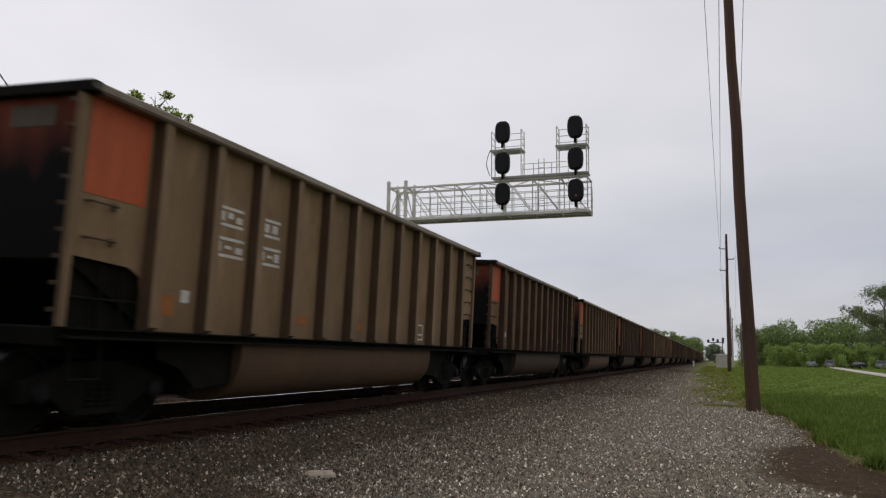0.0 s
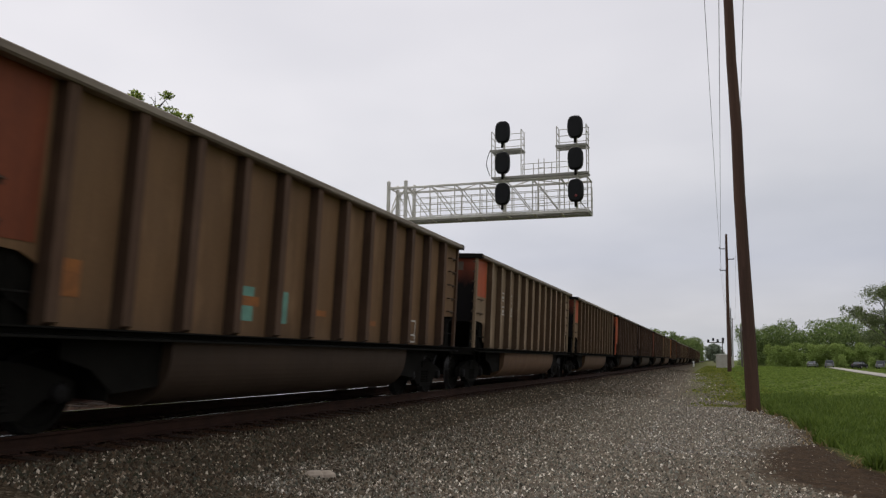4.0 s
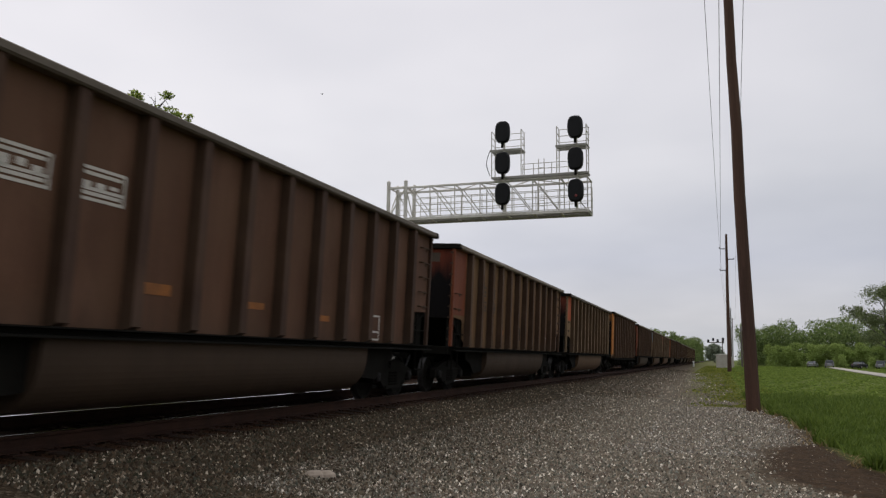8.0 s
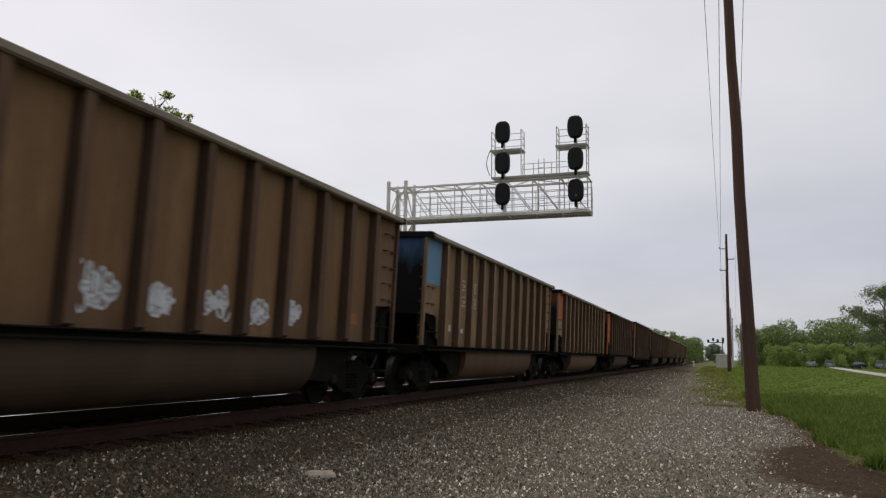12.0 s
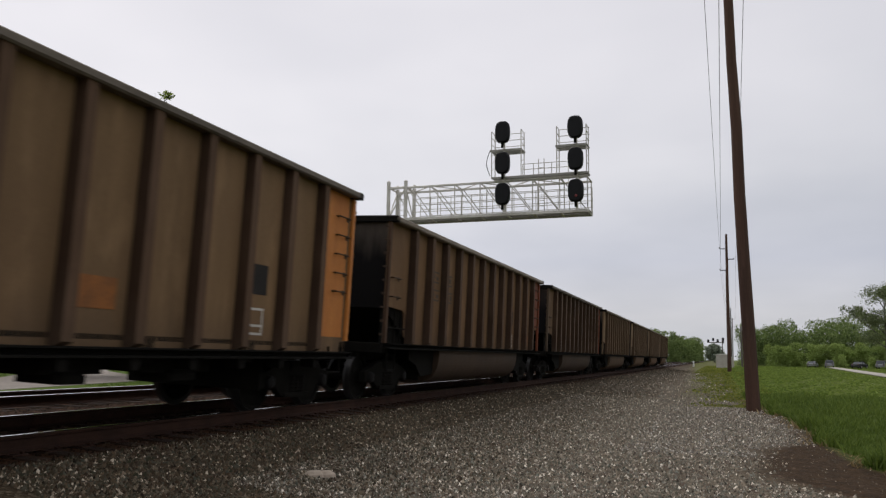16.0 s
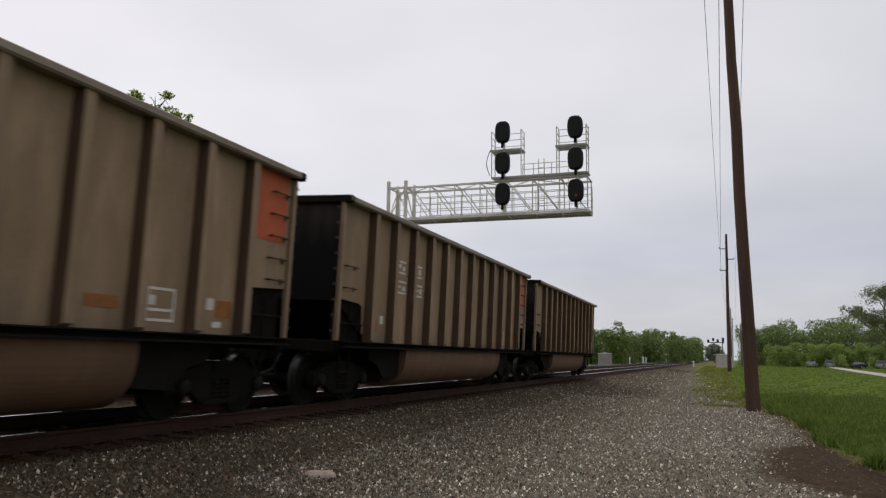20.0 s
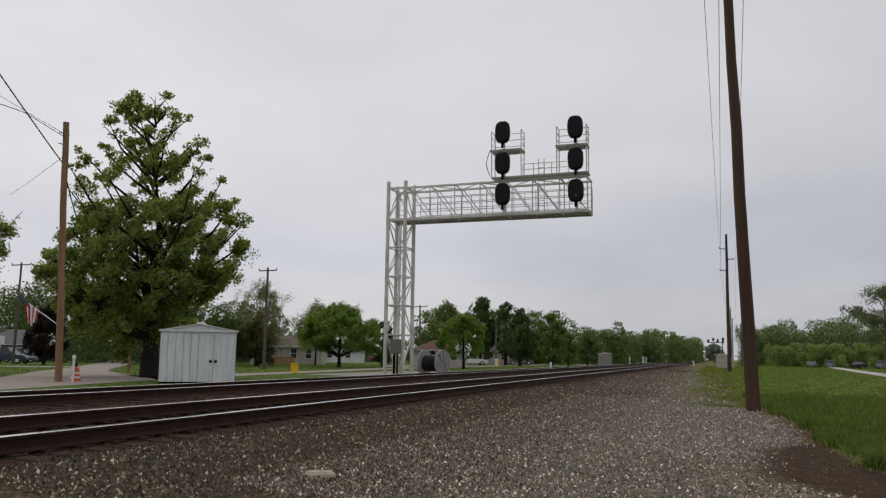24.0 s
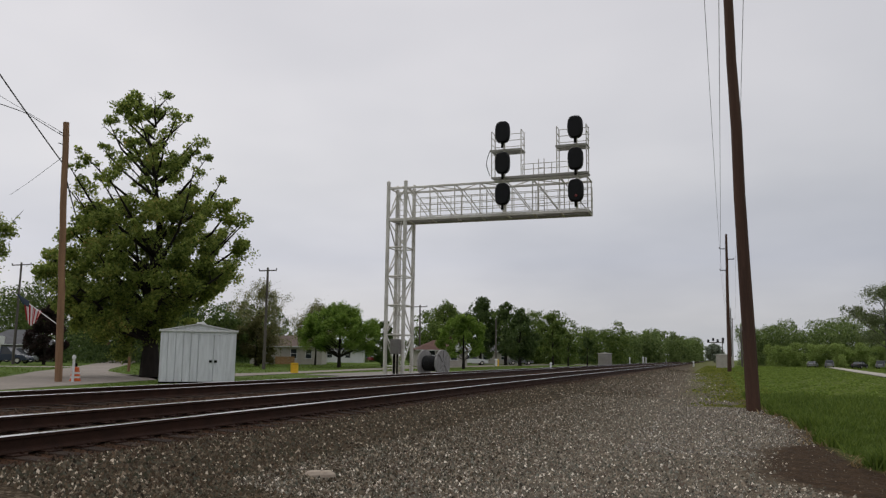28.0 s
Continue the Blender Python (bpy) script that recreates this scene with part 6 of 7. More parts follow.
ASPHALT = surface("pale_asphalt", (0.28, 0.243, 0.21), (0.21, 0.183, 0.158), 0.9, 0.0, 0.3, 6, 0.1)
PATH = surface("pale_path", (0.42, 0.39, 0.34), (0.34, 0.31, 0.27), 0.9, 0.0, 0.3, 6, 0.1)
HARDCORE = surface("pale_hardcore", (0.26, 0.235, 0.21), (0.17, 0.155, 0.14), 0.95, 0.0, 0.7, 8, 0.4)
STREET_L = [(-24, 6), (-32.5, 28.8), (-36.5, 33.6), (-40.4, 38.2), (-50.8, 52.0), (-92.6, 103.0), (-122, 139)]
STREET_R = [(-17.6, 6), (-22.0, 19.5), (-25.2, 31.0), (-38.9, 42.8), (-44.2, 48.9), (-85.8, 101.5), (-115, 137.5)]
FRONT_L = [(-37.5, 40.6), (-33.6, 37.6), (-31.4, 36.2), (-29.7, 37.4), (-29.2, 47), (-30.8, 60), (-32.4, 72), (-33, 110), (-31, 150)]
FRONT_R = [(-27.0, 33.6), (-25.3, 31.2), (-24.9, 32.4), (-25.6, 37), (-27.0, 47), (-28.6, 60), (-29.4, 72), (-29.2, 110), (-26.5, 150)]
strip("road_street", STREET_L, STREET_R, 0.215, ASPHALT, "pale grey asphalt village street")
strip("road_frontage", FRONT_L, FRONT_R, 0.219, ASPHALT, "narrow pale asphalt road along the line")


def off_roads(x, y):
    """True where the lawn is free of paving."""
    def inside(le, ri, y0):
        a = np.interp(y, [p[1] for p in le], [p[0] for p in le])
        b = np.interp(y, [p[1] for p in ri], [p[0] for p in ri])
        return (x > a - 0.4) & (x < b + 0.4) & (y > y0)
    return ~(inside(STREET_L, STREET_R, 0) | inside(FRONT_L[3:], FRONT_R[2:], 36) | ((x > -34) & (x < -24) & (y > 29) & (y < 37.0)) | ((x > -25.3) & (x < -15) & (y > 40) & (y < 61)))


strip("road_far", [(-28, 150), (-25, 185)], [(-25.5, 150), (-22.5, 185)], 0.225, ASPHALT, "narrow pale asphalt road along the line")
strip("drive_pad", [(-24.5, 44), (-24.5, 60)], [(-15.2, 40), (-16.0, 60)], 0.245, HARDCORE, "pale crushed-stone pad around the signal mast")
strip("drive_white", [(-58, 50.5), (-52.6, 54.2)], [(-55.5, 49.2), (-50.4, 52.8)], 0.23, PATH, "pale concrete driveway")
strip("path_field", [(11.6, 40), (14.6, 80), (21.4, 170), (25.0, 216)], [(13.8, 40), (16.8, 80), (23.6, 170), (27.2, 216)], 0.06, PATH, "pale gravel track across the field")


# ---- houses ----
def house(m, w, d, h, rise, wall, roof, label, windows=(), gable_front=False, over=0.4, porch=None, dormer=None):
    """A bungalow: walls with real thickness at the openings, pitched roof, framed windows. Front faces -y."""
    t = base("house", m, label, "house", "houses across the street")
    xs = sorted({-w / 2, w / 2, *[x for x, _, ww, _ in windows for x in (x - ww / 2, x + ww / 2)]})
    for a, b in zip(xs, xs[1:]):
        hole = next((q for q in windows if abs(q[0] - (a + b) / 2) < 0.01), None)
        if hole:
            _, z, _, hh = hole
            part("wall", Shape().box(a, b, -d / 2, -d / 2 + 0.15, 0, z - hh / 2), wall, t)
            part("wall", Shape().box(a, b, -d / 2, -d / 2 + 0.15, z + hh / 2, h), wall, t)
            f = part("window", Shape().box(a, b, -d / 2 + 0.07, -d / 2 + 0.09, z - hh / 2, z + hh / 2), GLASS, t)
            part("frame", Shape().box(a, a + 0.06, -d / 2 - 0.02, -d / 2 + 0.06, z - hh / 2, z + hh / 2).box(b - 0.06, b, -d / 2 - 0.02, -d / 2 + 0.06, z - hh / 2, z + hh / 2)
                 .box(a + 0.06, b - 0.06, -d / 2 - 0.02, -d / 2 + 0.06, z - 0.03, z + 0.03), TRIM_WHITE, f)
            part("sill", Shape().box(a - 0.05, b + 0.05, -d / 2 - 0.06, -d / 2, z - hh / 2 - 0.06, z - hh / 2), TRIM_WHITE, f)
        else:
            part("wall", Shape().box(a, b, -d / 2, -d / 2 + 0.15, 0, h), wall, t)
    part("wall", Shape().box(-w / 2, w / 2, d / 2 - 0.15, d / 2, 0, h), wall, t)
    for s in (-1, 1):
        x = s * (w / 2 - 0.075)
        part("wall", Shape().box(x - 0.075, x + 0.075, -d / 2 + 0.15, d / 2 - 0.15, 0, h), wall, t)
    W, D = w / 2 + over, d / 2 + over
    if gable_front:
        part("gable", Shape().sweep([(-w / 2, h), (w / 2, h), (0, h + rise * 0.94)], "y", -d / 2, -d / 2 + 0.15), wall, t)
        for s in (-1, 1):
            part("roof", Shape().sweep([(s * W, h - 0.12), (s * W, h - 0.02), (0, h + rise + 0.1), (0, h + rise)], "y", -D, D), roof, t)
            part("barge_board", Shape().sweep([(s * W, h - 0.22), (s * W, h - 0.0), (0, h + rise + 0.12), (0, h + rise - 0.1)], "y", -D - 0.04, -D), TRIM_WHITE, t)
    else:
        hip = min(w, d) * 0.45
        sh = Shape().add([(-W, -D, h), (W, -D, h), (W, D, h), (-W, D, h), (-W + hip, 0, h + rise), (W - hip, 0, h + rise), (-W, -D, h - 0.1), (W, -D, h - 0.1), (W, D, h - 0.1), (-W, D, h - 0.1)],
                         [(0, 1, 5, 4), (1, 2, 5), (2, 3, 4, 5), (3, 0, 4), (6, 7, 1, 0), (7, 8, 2, 1), (8, 9, 3, 2), (9, 6, 0, 3), (9, 8, 7, 6)])
        part("roof", sh, roof, t)
        part("gutter", Shape().box(-W, W, -D - 0.08, -D - 0.002, h - 0.12, h - 0.02), TRIM_WHITE, t)
    part("chimney", Shape().soft_box(w * 0.2, w * 0.2 + 0.5, 0.2, 0.7, h + rise * 0.3, h + rise + 0.5, 0.03), SHINGLE_RED, t)
    if dormer is not None:
        x0, x1 = dormer - 0.9, dormer + 0.9
        part("dormer_wall", Shape().sweep([(x0, h - 0.2), (x1, h - 0.2), (x1, h + 0.1), (dormer, h + 0.85), (x0, h + 0.1)], "y", -d / 2 - 0.55, -d / 2 - 0.45), TRIM_WHITE, t)
        for s in (-1, 1):
            part("dormer_roof", Shape().sweep([(dormer + s * 1.1, h), (dormer + s * 1.1, h + 0.08), (dormer, h + 1.0), (dormer, h + 0.92)], "y", -d / 2 - 0.7, 0), roof, t)
    if porch:
        for i in range(int(porch[1] / 0.16)):
            part("porch_board", Shape().box(porch[0] + i * 0.16, porch[0] + i * 0.16 + 0.14, -d / 2 - 1.4, -d / 2 - 1.36, 0.05, 1.0), FENCE_WOOD, t)
        part("porch_rail", Shape().box(porch[0], porch[0] + porch[1], -d / 2 - 1.42, -d / 2 - 1.34, 1.0, 1.06), FENCE_WOOD, t)
    return t


house(pose(-56.0, 96.0, 0.15, 0, 0, 22), 9.5, 7.0, 2.45, 1.5, SIDING, SHINGLE, "pale sided bungalow with a low brown roof", [(1.0, 1.45, 0.9, 1.2), (3.0, 1.45, 0.9, 1.2), (-2.5, 1.5, 1.2, 1.1)], porch=(-1.2, 2.6))
house(pose(-66.0, 131.0, 0.15, 0, 0, 22), 9.0, 7.0, 2.2, 1.2, TRIM_WHITE, GREY_SHINGLE, "white bungalow with a grey roof behind the lawn tree", [(-1.5, 1.4, 1.0, 1.0), (1.8, 1.4, 1.0, 1.0)])
house(pose(-34.0, 96.0, 0.2, 0, 0, 28), 6.2, 6.0, 2.1, 1.25, SIDING, SHINGLE_RED, "cream house with a maroon roof and white gable", [(-1.4, 1.4, 0.9, 1.1), (1.4, 1.4, 0.9, 1.1)], dormer=1.9)
house(pose(-86.5, 79.0, 0.1, 0, 0, 46), 9.0, 8.0, 2.3, 1.9, SHADE_SIDING, GREY_SHINGLE, "house with shade-darkened siding and a grey gabled roof", [(-2.0, 1.4, 1.0, 1.1), (2.0, 1.4, 1.2, 1.1)])
house(pose(-95.5, 72.0, 0.1, 0, 0, 46), 7.0, 7.0, 2.4, 1.3, SHADE_SIDING, GREY_SHINGLE, "bungalow with shade-darkened siding and a grey hipped roof", [(1.6, 1.4, 1.0, 1.1)])
house(pose(-38.0, 138.0, 0.2, 0, 0, 12), 8.0, 7.0, 2.3, 1.4, SIDING, GREY_SHINGLE, "pale bungalow in the shade of dark trees", [(-1.6, 1.4, 1.0, 1.1), (1.6, 1.4, 1.0, 1.1)])


# ---- parked vehicles ----
def vehicle(m, paint, label, suv=False, name="parked_car"):
    """A parked car along +x, nose at +x: body, glazed cabin, wheels, lamps and bumpers."""
    c = base(name, m, label, "car", "parked cars")
    hh = 1.72 if suv else 1.42
    bodyp = [(-2.2, 0.35), (-2.25, 0.75), (-2.15, 0.95), (0.95, 0.98), (1.95, 0.85), (2.22, 0.65), (2.2, 0.35)]
    side = Shape()
    side.add([(x, y, z) for y in (-0.88, 0.88) for x, z in bodyp], [tuple(range(7)), tuple(range(13, 6, -1))] + [(i, 7 + i, 7 + (i + 1) % 7, (i + 1) % 7) for i in range(7)])
    part("body", side, paint, c)
    cab = [(-2.0 if suv else -1.6, 0.95), (-1.75 if suv else -1.0, hh - 0.05), (0.15, hh - 0.03), (0.95, 0.97)]
    gl = Shape().add([(x, y * (1 if z < 1 else 0.82), z) for y in (-0.82, 0.82) for x, z in cab], [(0, 1, 2, 3), (7, 6, 5, 4)] + [(i, 4 + i, 4 + (i + 1) % 4, (i + 1) % 4) for i in range(4)])
    part("cabin_glass", gl, GLASS, c)
    part("roof", Shape().soft_box(cab[1][0] - 0.05, 0.2, -0.69, 0.69, hh - 0.07, hh, 0.03), paint, c)
    for y in (-0.83, 0.83):
        for x0, x1 in ((cab[0][0], cab[1][0]), (0.95, 0.15)):
            part("pillar", Shape().beam((x0, y, 0.96), (x1, y * 0.84, hh - 0.05), 0.07, 0.05), paint, c)
        part("pillar", Shape().beam((-0.4, y, 0.96), (-0.4, y * 0.84, hh - 0.05), 0.08, 0.05), paint, c)
    for x in (-1.38, 1.38):
        for y in (-0.8, 0.8):
            w = part("wheel", Shape().lathe([(0.2, -0.11), (0.32, -0.11), (0.34, -0.06), (0.34, 0.06), (0.32, 0.11), (0.2, 0.11)], 16, pose(0, 0, 0, 90)), CABLE, c, at=pose(x, y, 0.34))
            part("rim", Shape().lathe([(0.19, -0.12), (0.2, 0), (0.19, 0.12)], 12, pose(0, 0, 0, 90)), GALV, w)
    for y in (-0.62, 0.62):
        part("headlight", Shape().soft_box(2.08, 2.2, y - 0.16, y + 0.16, 0.62, 0.76, 0.02), TRIM_WHITE, c)
        part("tail_light", Shape().soft_box(-2.26, -2.16, y - 0.14, y + 0.14, 0.72, 0.92, 0.02), SHINGLE_RED, c)
    part("bumper", Shape().soft_box(2.12, 2.28, -0.84, 0.84, 0.36, 0.56, 0.03), paint, c)
    part("bumper", Shape().soft_box(-2.32, -2.18, -0.84, 0.84, 0.36, 0.6, 0.03), paint, c)
    return c


NAVY = plain("navy_car_paint", (0.02, 0.03, 0.055), 0.25)
WHITE_CAR = plain("white_car_paint", (0.62, 0.62, 0.62), 0.3)
RED_CAR = plain("red_car_paint", (0.24, 0.025, 0.03), 0.3)
BLUE_CAR = plain("blue_car_paint", (0.06, 0.13, 0.26), 0.3)
SILVER_CAR = plain("silver_car_paint", (0.2, 0.205, 0.21), 0.3, 0.4)
BLACK_CAR = plain("black_car_paint", (0.015, 0.016, 0.018), 0.25)
for x, y, rz, paint, label, suv in (
        # the white estate takes silver paint: tree shade put into its colour
        (-69.2, 62.0, 20, NAVY, "dark blue estate car parked by the lawn", True), (-76.5, 70.5, 20, SILVER_CAR, "white estate car in shade-darkened paint behind a dark one", True),
        (-66.6, 150.0, 60, RED_CAR, "red car parked beyond the lawn", False), (-70.0, 153.0, 60, BLUE_CAR, "blue car parked beyond the lawn", False), (-72.6, 150.0, 65, WHITE_CAR, "white car parked beyond the lawn", False),
        (-33.9, 100.0, 70, WHITE_CAR, "white car parked behind the cable reel", True),
        (-35.6, 116.0, 20, WHITE_CAR, "white car parked under the lawn tree", False), (-31.9, 131.0, 30, SILVER_CAR, "silver car in the shade of dark trees", False),
        (20.6, 200.0, 75, SILVER_CAR, "silver car parked at the thicket", False), (24.2, 201.0, 85, SILVER_CAR, "grey car parked at the thicket", True),
        (28.2, 186.0, 60, BLACK_CAR, "black car parked at the field's edge", False), (32.6, 187.0, 70, SILVER_CAR, "pale silver car parked at the field's edge", True)):
    vehicle(pose(x, y, 0.2 if x < 0 else 0.0, 0, 0, rz), paint, label, suv)


# ---- lineside things ----
def cable_reel():
    t = base("cable_reel", pose(-15.95, 44.0, 0.25, 0, 0, -13), "wooden cable reel wound with black cable", "cable reel")
    for x in (-0.62, 0.62):
        part("flange", Shape().lathe([(0.1, -0.05), (0.8, -0.05), (0.8, 0.05), (0.1, 0.05)], 28, pose(x, 0, 0.8, 0, 90, 0)), REEL_GREY, t)
        for k in range(8):
            a = k * math.pi / 4
            part("batten", Shape().beam((x + 0.06 * (1 if x > 0 else -1), 0.12 * math.cos(a), 0.8 + 0.12 * math.sin(a)), (x + 0.06 * (1 if x > 0 else -1), 0.74 * math.cos(a), 0.8 + 0.74 * math.sin(a)), 0.09, 0.02), REEL_GREY, t)
    turns = []
    for i in range(25):
        turns += [(0.44, -0.56 + i * 0.045), (0.46, -0.545 + i * 0.045)]
    part("cable_winding", Shape().lathe(turns, 24, pose(0, 0, 0.8, 0, 90, 0)), CABLE, t)


cable_reel()


def marker(x, y, h, r, mat, label, name="marker_post", cap=TRIM_WHITE):
    t = base(name, pose(x, y, float(ground_z(x, y)) - 0.02), label, "marker post", "lineside marker posts")
    part("shaft", Shape().rod((0, 0, 0), (0, 0, h), r, r * 0.95, n=10), mat, t)
    part("cap", Shape().lathe([(r * 1.5, h), (r * 1.5, h + 0.08), (r * 0.6, h + 0.16)], 10, Matrix.Identity(4)), cap, t)
    return t


marker(-25.75, 26.35, 1.0, 0.055, TRIM_WHITE, "slim white marker post with a domed cap")
marker(-15.6, 77.0, 0.62, 0.09, TRIM_WHITE, "stout white marker post by the far track")
marker(-30.0, 109.0, 0.9, 0.16, TRIM_WHITE, "stubby white marker post on the lawn")
marker(-29.4, 108.0, 0.8, 0.1, YELLOW_PLASTIC, "short yellow marker post on the lawn", cap=YELLOW_PLASTIC)
marker(-15.5, 150.0, 1.3, 0.1, TRIM_WHITE, "white marker post by the far track")
marker(-15.5, 178.0, 1.5, 0.18, TRIM_WHITE, "stout white marker post by the far track")
marker(-15.5, 185.0, 1.4, 0.14, TRIM_WHITE, "white marker post by the far track")
marker(-15.0, 250.0, 2.6, 0.2, TRIM_WHITE, "white lineside post in the distance")
marker(-15.0, 262.0, 2.6, 0.2, TRIM_WHITE, "white lineside post in the distance")
marker(-4.6, 165.0, 1.0, 0.14, TRIM_WHITE, "low white marker post beside the near track")
marker(1.2, 215.0, 2.4, 0.2, TRIM_WHITE, "white marker post at the verge")


def barrel(x, y):
    t = base("traffic_drum", pose(x, y, float(ground_z(x, y)) + 0.02), "orange and white striped traffic drum", "traffic drum")
    part("drum", Shape().lathe([(0.23, 0.0), (0.23, 0.05), (0.2, 0.05), (0.19, 0.25), (0.175, 0.26), (0.165, 0.42), (0.15, 0.43), (0.14, 0.58), (0.05, 0.6)], 18, Matrix.Identity(4)), ORANGE_PLASTIC, t)
    for z, r in ((0.12, 0.2), (0.3, 0.178)):
        part("reflective_band", Shape().lathe([(r, z), (r - 0.003, z + 0.08)], 18, Matrix.Identity(4)), TRIM_WHITE, t)
    part("handle", Shape().lathe([(0.06, 0.6), (0.07, 0.74), (0.04, 0.76)], 12, Matrix.Identity(4)), UNDER, t)


barrel(-26.3, 27.05)
t = base("yellow_marker_box", pose(-27.6, 48.0, 0.2, 0, 0, 30), "yellow plastic utility marker box on the verge", "utility box")
part("box", Shape().soft_box(-0.26, 0.26, -0.2, 0.2, 0.0, 0.62, 0.06), YELLOW_PLASTIC, t)
part("lid", Shape().soft_box(-0.28, 0.28, -0.22, 0.22, 0.62, 0.7, 0.03), YELLOW_PLASTIC, t)


HUT_GREY = surface("weathered_hut_steel", (0.32, 0.3, 0.27), (0.22, 0.2, 0.18), 0.6, 0.1, 0.8, 16, 0.1)


def hut(x, y, w, d, h, mat, label, rz=0):
    t = base("equipment_hut", pose(x, y, float(ground_z(x, y)) - 0.02, 0, 0, rz), label, "equipment hut", "lineside huts")
    part("walls", Shape().soft_box(-w / 2, w / 2, -d / 2, d / 2, 0.1, h, 0.03), mat, t)
    part("roof", Shape().sweep([(-w / 2 - 0.1, h), (w / 2 + 0.1, h), (w / 2 + 0.1, h + 0.06), (0, h + 0.2), (-w / 2 - 0.1, h + 0.06)], "y", -d / 2 - 0.1, d / 2 + 0.1), GALV, t)
    part("door", Shape().soft_box(-0.1, 0.75, -d / 2 - 0.03, -d / 2, 0.15, h - 0.25, 0.01), mat, t)
    part("plinth", Shape().box(-w / 2 - 0.05, w / 2 + 0.05, -d / 2 - 0.05, d / 2 + 0.05, 0, 0.1), CONCRETE, t)


hut(-16.6, 124.0, 2.0, 1.8, 2.0, HUT_GREY, "grey steel equipment hut beside the far track", 10)
hut(0.75, 158.0, 2.2, 1.8, 2.4, SIDING, "beige equipment hut beside the service road")
hut(2.2, 164.0, 1.0, 1.0, 2.0, SIDING, "small beige equipment hut beside the service road")
for x, y in ((-17.05, 39.3), (-17.05, 40.6), (-16.02, 39.3), (-16.02, 40.6)):
    thing("footing", Shape().soft_box(-0.4, 0.4, -0.4, 0.4, -0.3, 0.0, 0.03), CONCRETE, "grey concrete footing under a mast leg", "footing", pose(x, y, 0.21 + 0.0), "mast footings")

# distant signals over the line
t = base("distant_signal_bridge", pose(-8.0, 430.0, 0.3), "distant lattice signal bridge with dark heads", "signal bridge")
part("mast", Shape().rod((10.4, 0, 0), (10.4, 0, 11.2), 0.22, n=8), POLE_GREY, t)
part("arm", Shape().box(3.0, 10.6, -0.3, 0.3, 9.9, 10.3), POLE_GREY, t)
for x, z in ((3.6, 10.9), (6.0, 11.6), (8.2, 11.0), (10.8, 11.8), (10.8, 10.4)):
    part("signal_head", Shape().soft_box(x - 0.55, x + 0.55, -0.2, 0.2, z - 0.75, z + 0.75, 0.2), BLACK, t)
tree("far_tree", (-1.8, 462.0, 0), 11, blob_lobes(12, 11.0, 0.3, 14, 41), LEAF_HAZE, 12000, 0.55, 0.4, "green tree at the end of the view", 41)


# ---- flag on the house front ----
FLAG_RED = surface("red_bunting", (0.42, 0.035, 0.04), (0.34, 0.03, 0.035), 0.8, 0.0, 4, 60, 0.1)
FLAG_WHITE = surface("white_bunting", (0.8, 0.79, 0.77), (0.7, 0.69, 0.68), 0.8, 0.0, 4, 60, 0.1)


def flag(m, w, h, label, stripes=True, name="flag"):
    """Hangs in stiff pleats from a slanted staff; sways as one piece."""
    t = base(name, m, label, "flag")
    n = 13
    if stripes:
        for i in range(n):
            x0, x1 = w * i / n, w * (i + 1) / n
            y0, y1 = 0.06 * math.sin(i * 1.3), 0.06 * math.sin((i + 1) * 1.3)
            top0, top1 = 0.5 * x0, 0.5 * x1
            low0, low1 = h * (0.99 - 0.28 * abs(i - 6.5) / 6.5), h * (0.99 - 0.28 * abs(i - 5.5) / 6.5)
            u0, u1 = w * 0.5 + (x0 - w * 0.5) * 0.55, w * 0.5 + (x1 - w * 0.5) * 0.55
            part("stripe", Shape().add([(x0, y0, -top0), (x1, y1, -top1), (u1, y1, -low1), (u0, y0, -low0)] + [(x0, y0 + 0.01, -top0), (x1, y1 + 0.01, -top1), (u1, y1 + 0.01, -low1), (u0, y0 + 0.01, -low0)],
                                       [(0, 1, 2, 3), (7, 6, 5, 4), (0, 4, 5, 1), (1, 5, 6, 2), (2, 6, 7, 3), (3, 7, 4, 0)]), FLAG_RED if i % 2 == 0 else FLAG_WHITE, t)
        part("canton", Shape().add([(-0.35, -0.02, 0.36), (0.3, -0.09, 0.0), (0.3, -0.09, -0.25), (-0.02, -0.03, -0.12), (-0.35, 0.0, 0.36), (0.3, -0.07, 0.0), (0.3, -0.07, -0.25), (-0.02, -0.01, -0.12)],
                                   [(0, 1, 2, 3), (7, 6, 5, 4), (0, 4, 5, 1), (1, 5, 6, 2), (2, 6, 7, 3), (3, 7, 4, 0)]), NAVY, t)
    else:
        part("cloth", Shape().sweep([(0, 0), (w, -0.1), (w * 0.8, -h), (w * 0.3, -h * 0.8)], "x", -0.01, 0.01), WHITE_CAR, t)
        part("cloth_hem", Shape().sweep([(w * 0.3, -h * 0.82), (w * 0.8, -h * 1.02), (w * 0.9, -h * 1.5), (w * 0.5, -h * 1.3)], "x", -0.012, 0.012), SHINGLE_RED, t)
    return t


FLAG = flag(pose(-28.25, 25.84, 3.6, 0, 0, 12), 0.86, 1.1, "red and white striped flag hanging from a slanted staff")
thing("flag_staff", Shape().rod((-28.85, 25.85, 3.98), (-26.42, 25.95, 2.62), 0.016, n=8), TRIM_WHITE, "white slanted flag staff", "flag staff")
FLAG2 = flag(pose(-39.6, 43.9, 2.55, 0, 0, 130), 0.5, 0.42, "small pale flag in the shade of the maple", False, "small_flag")
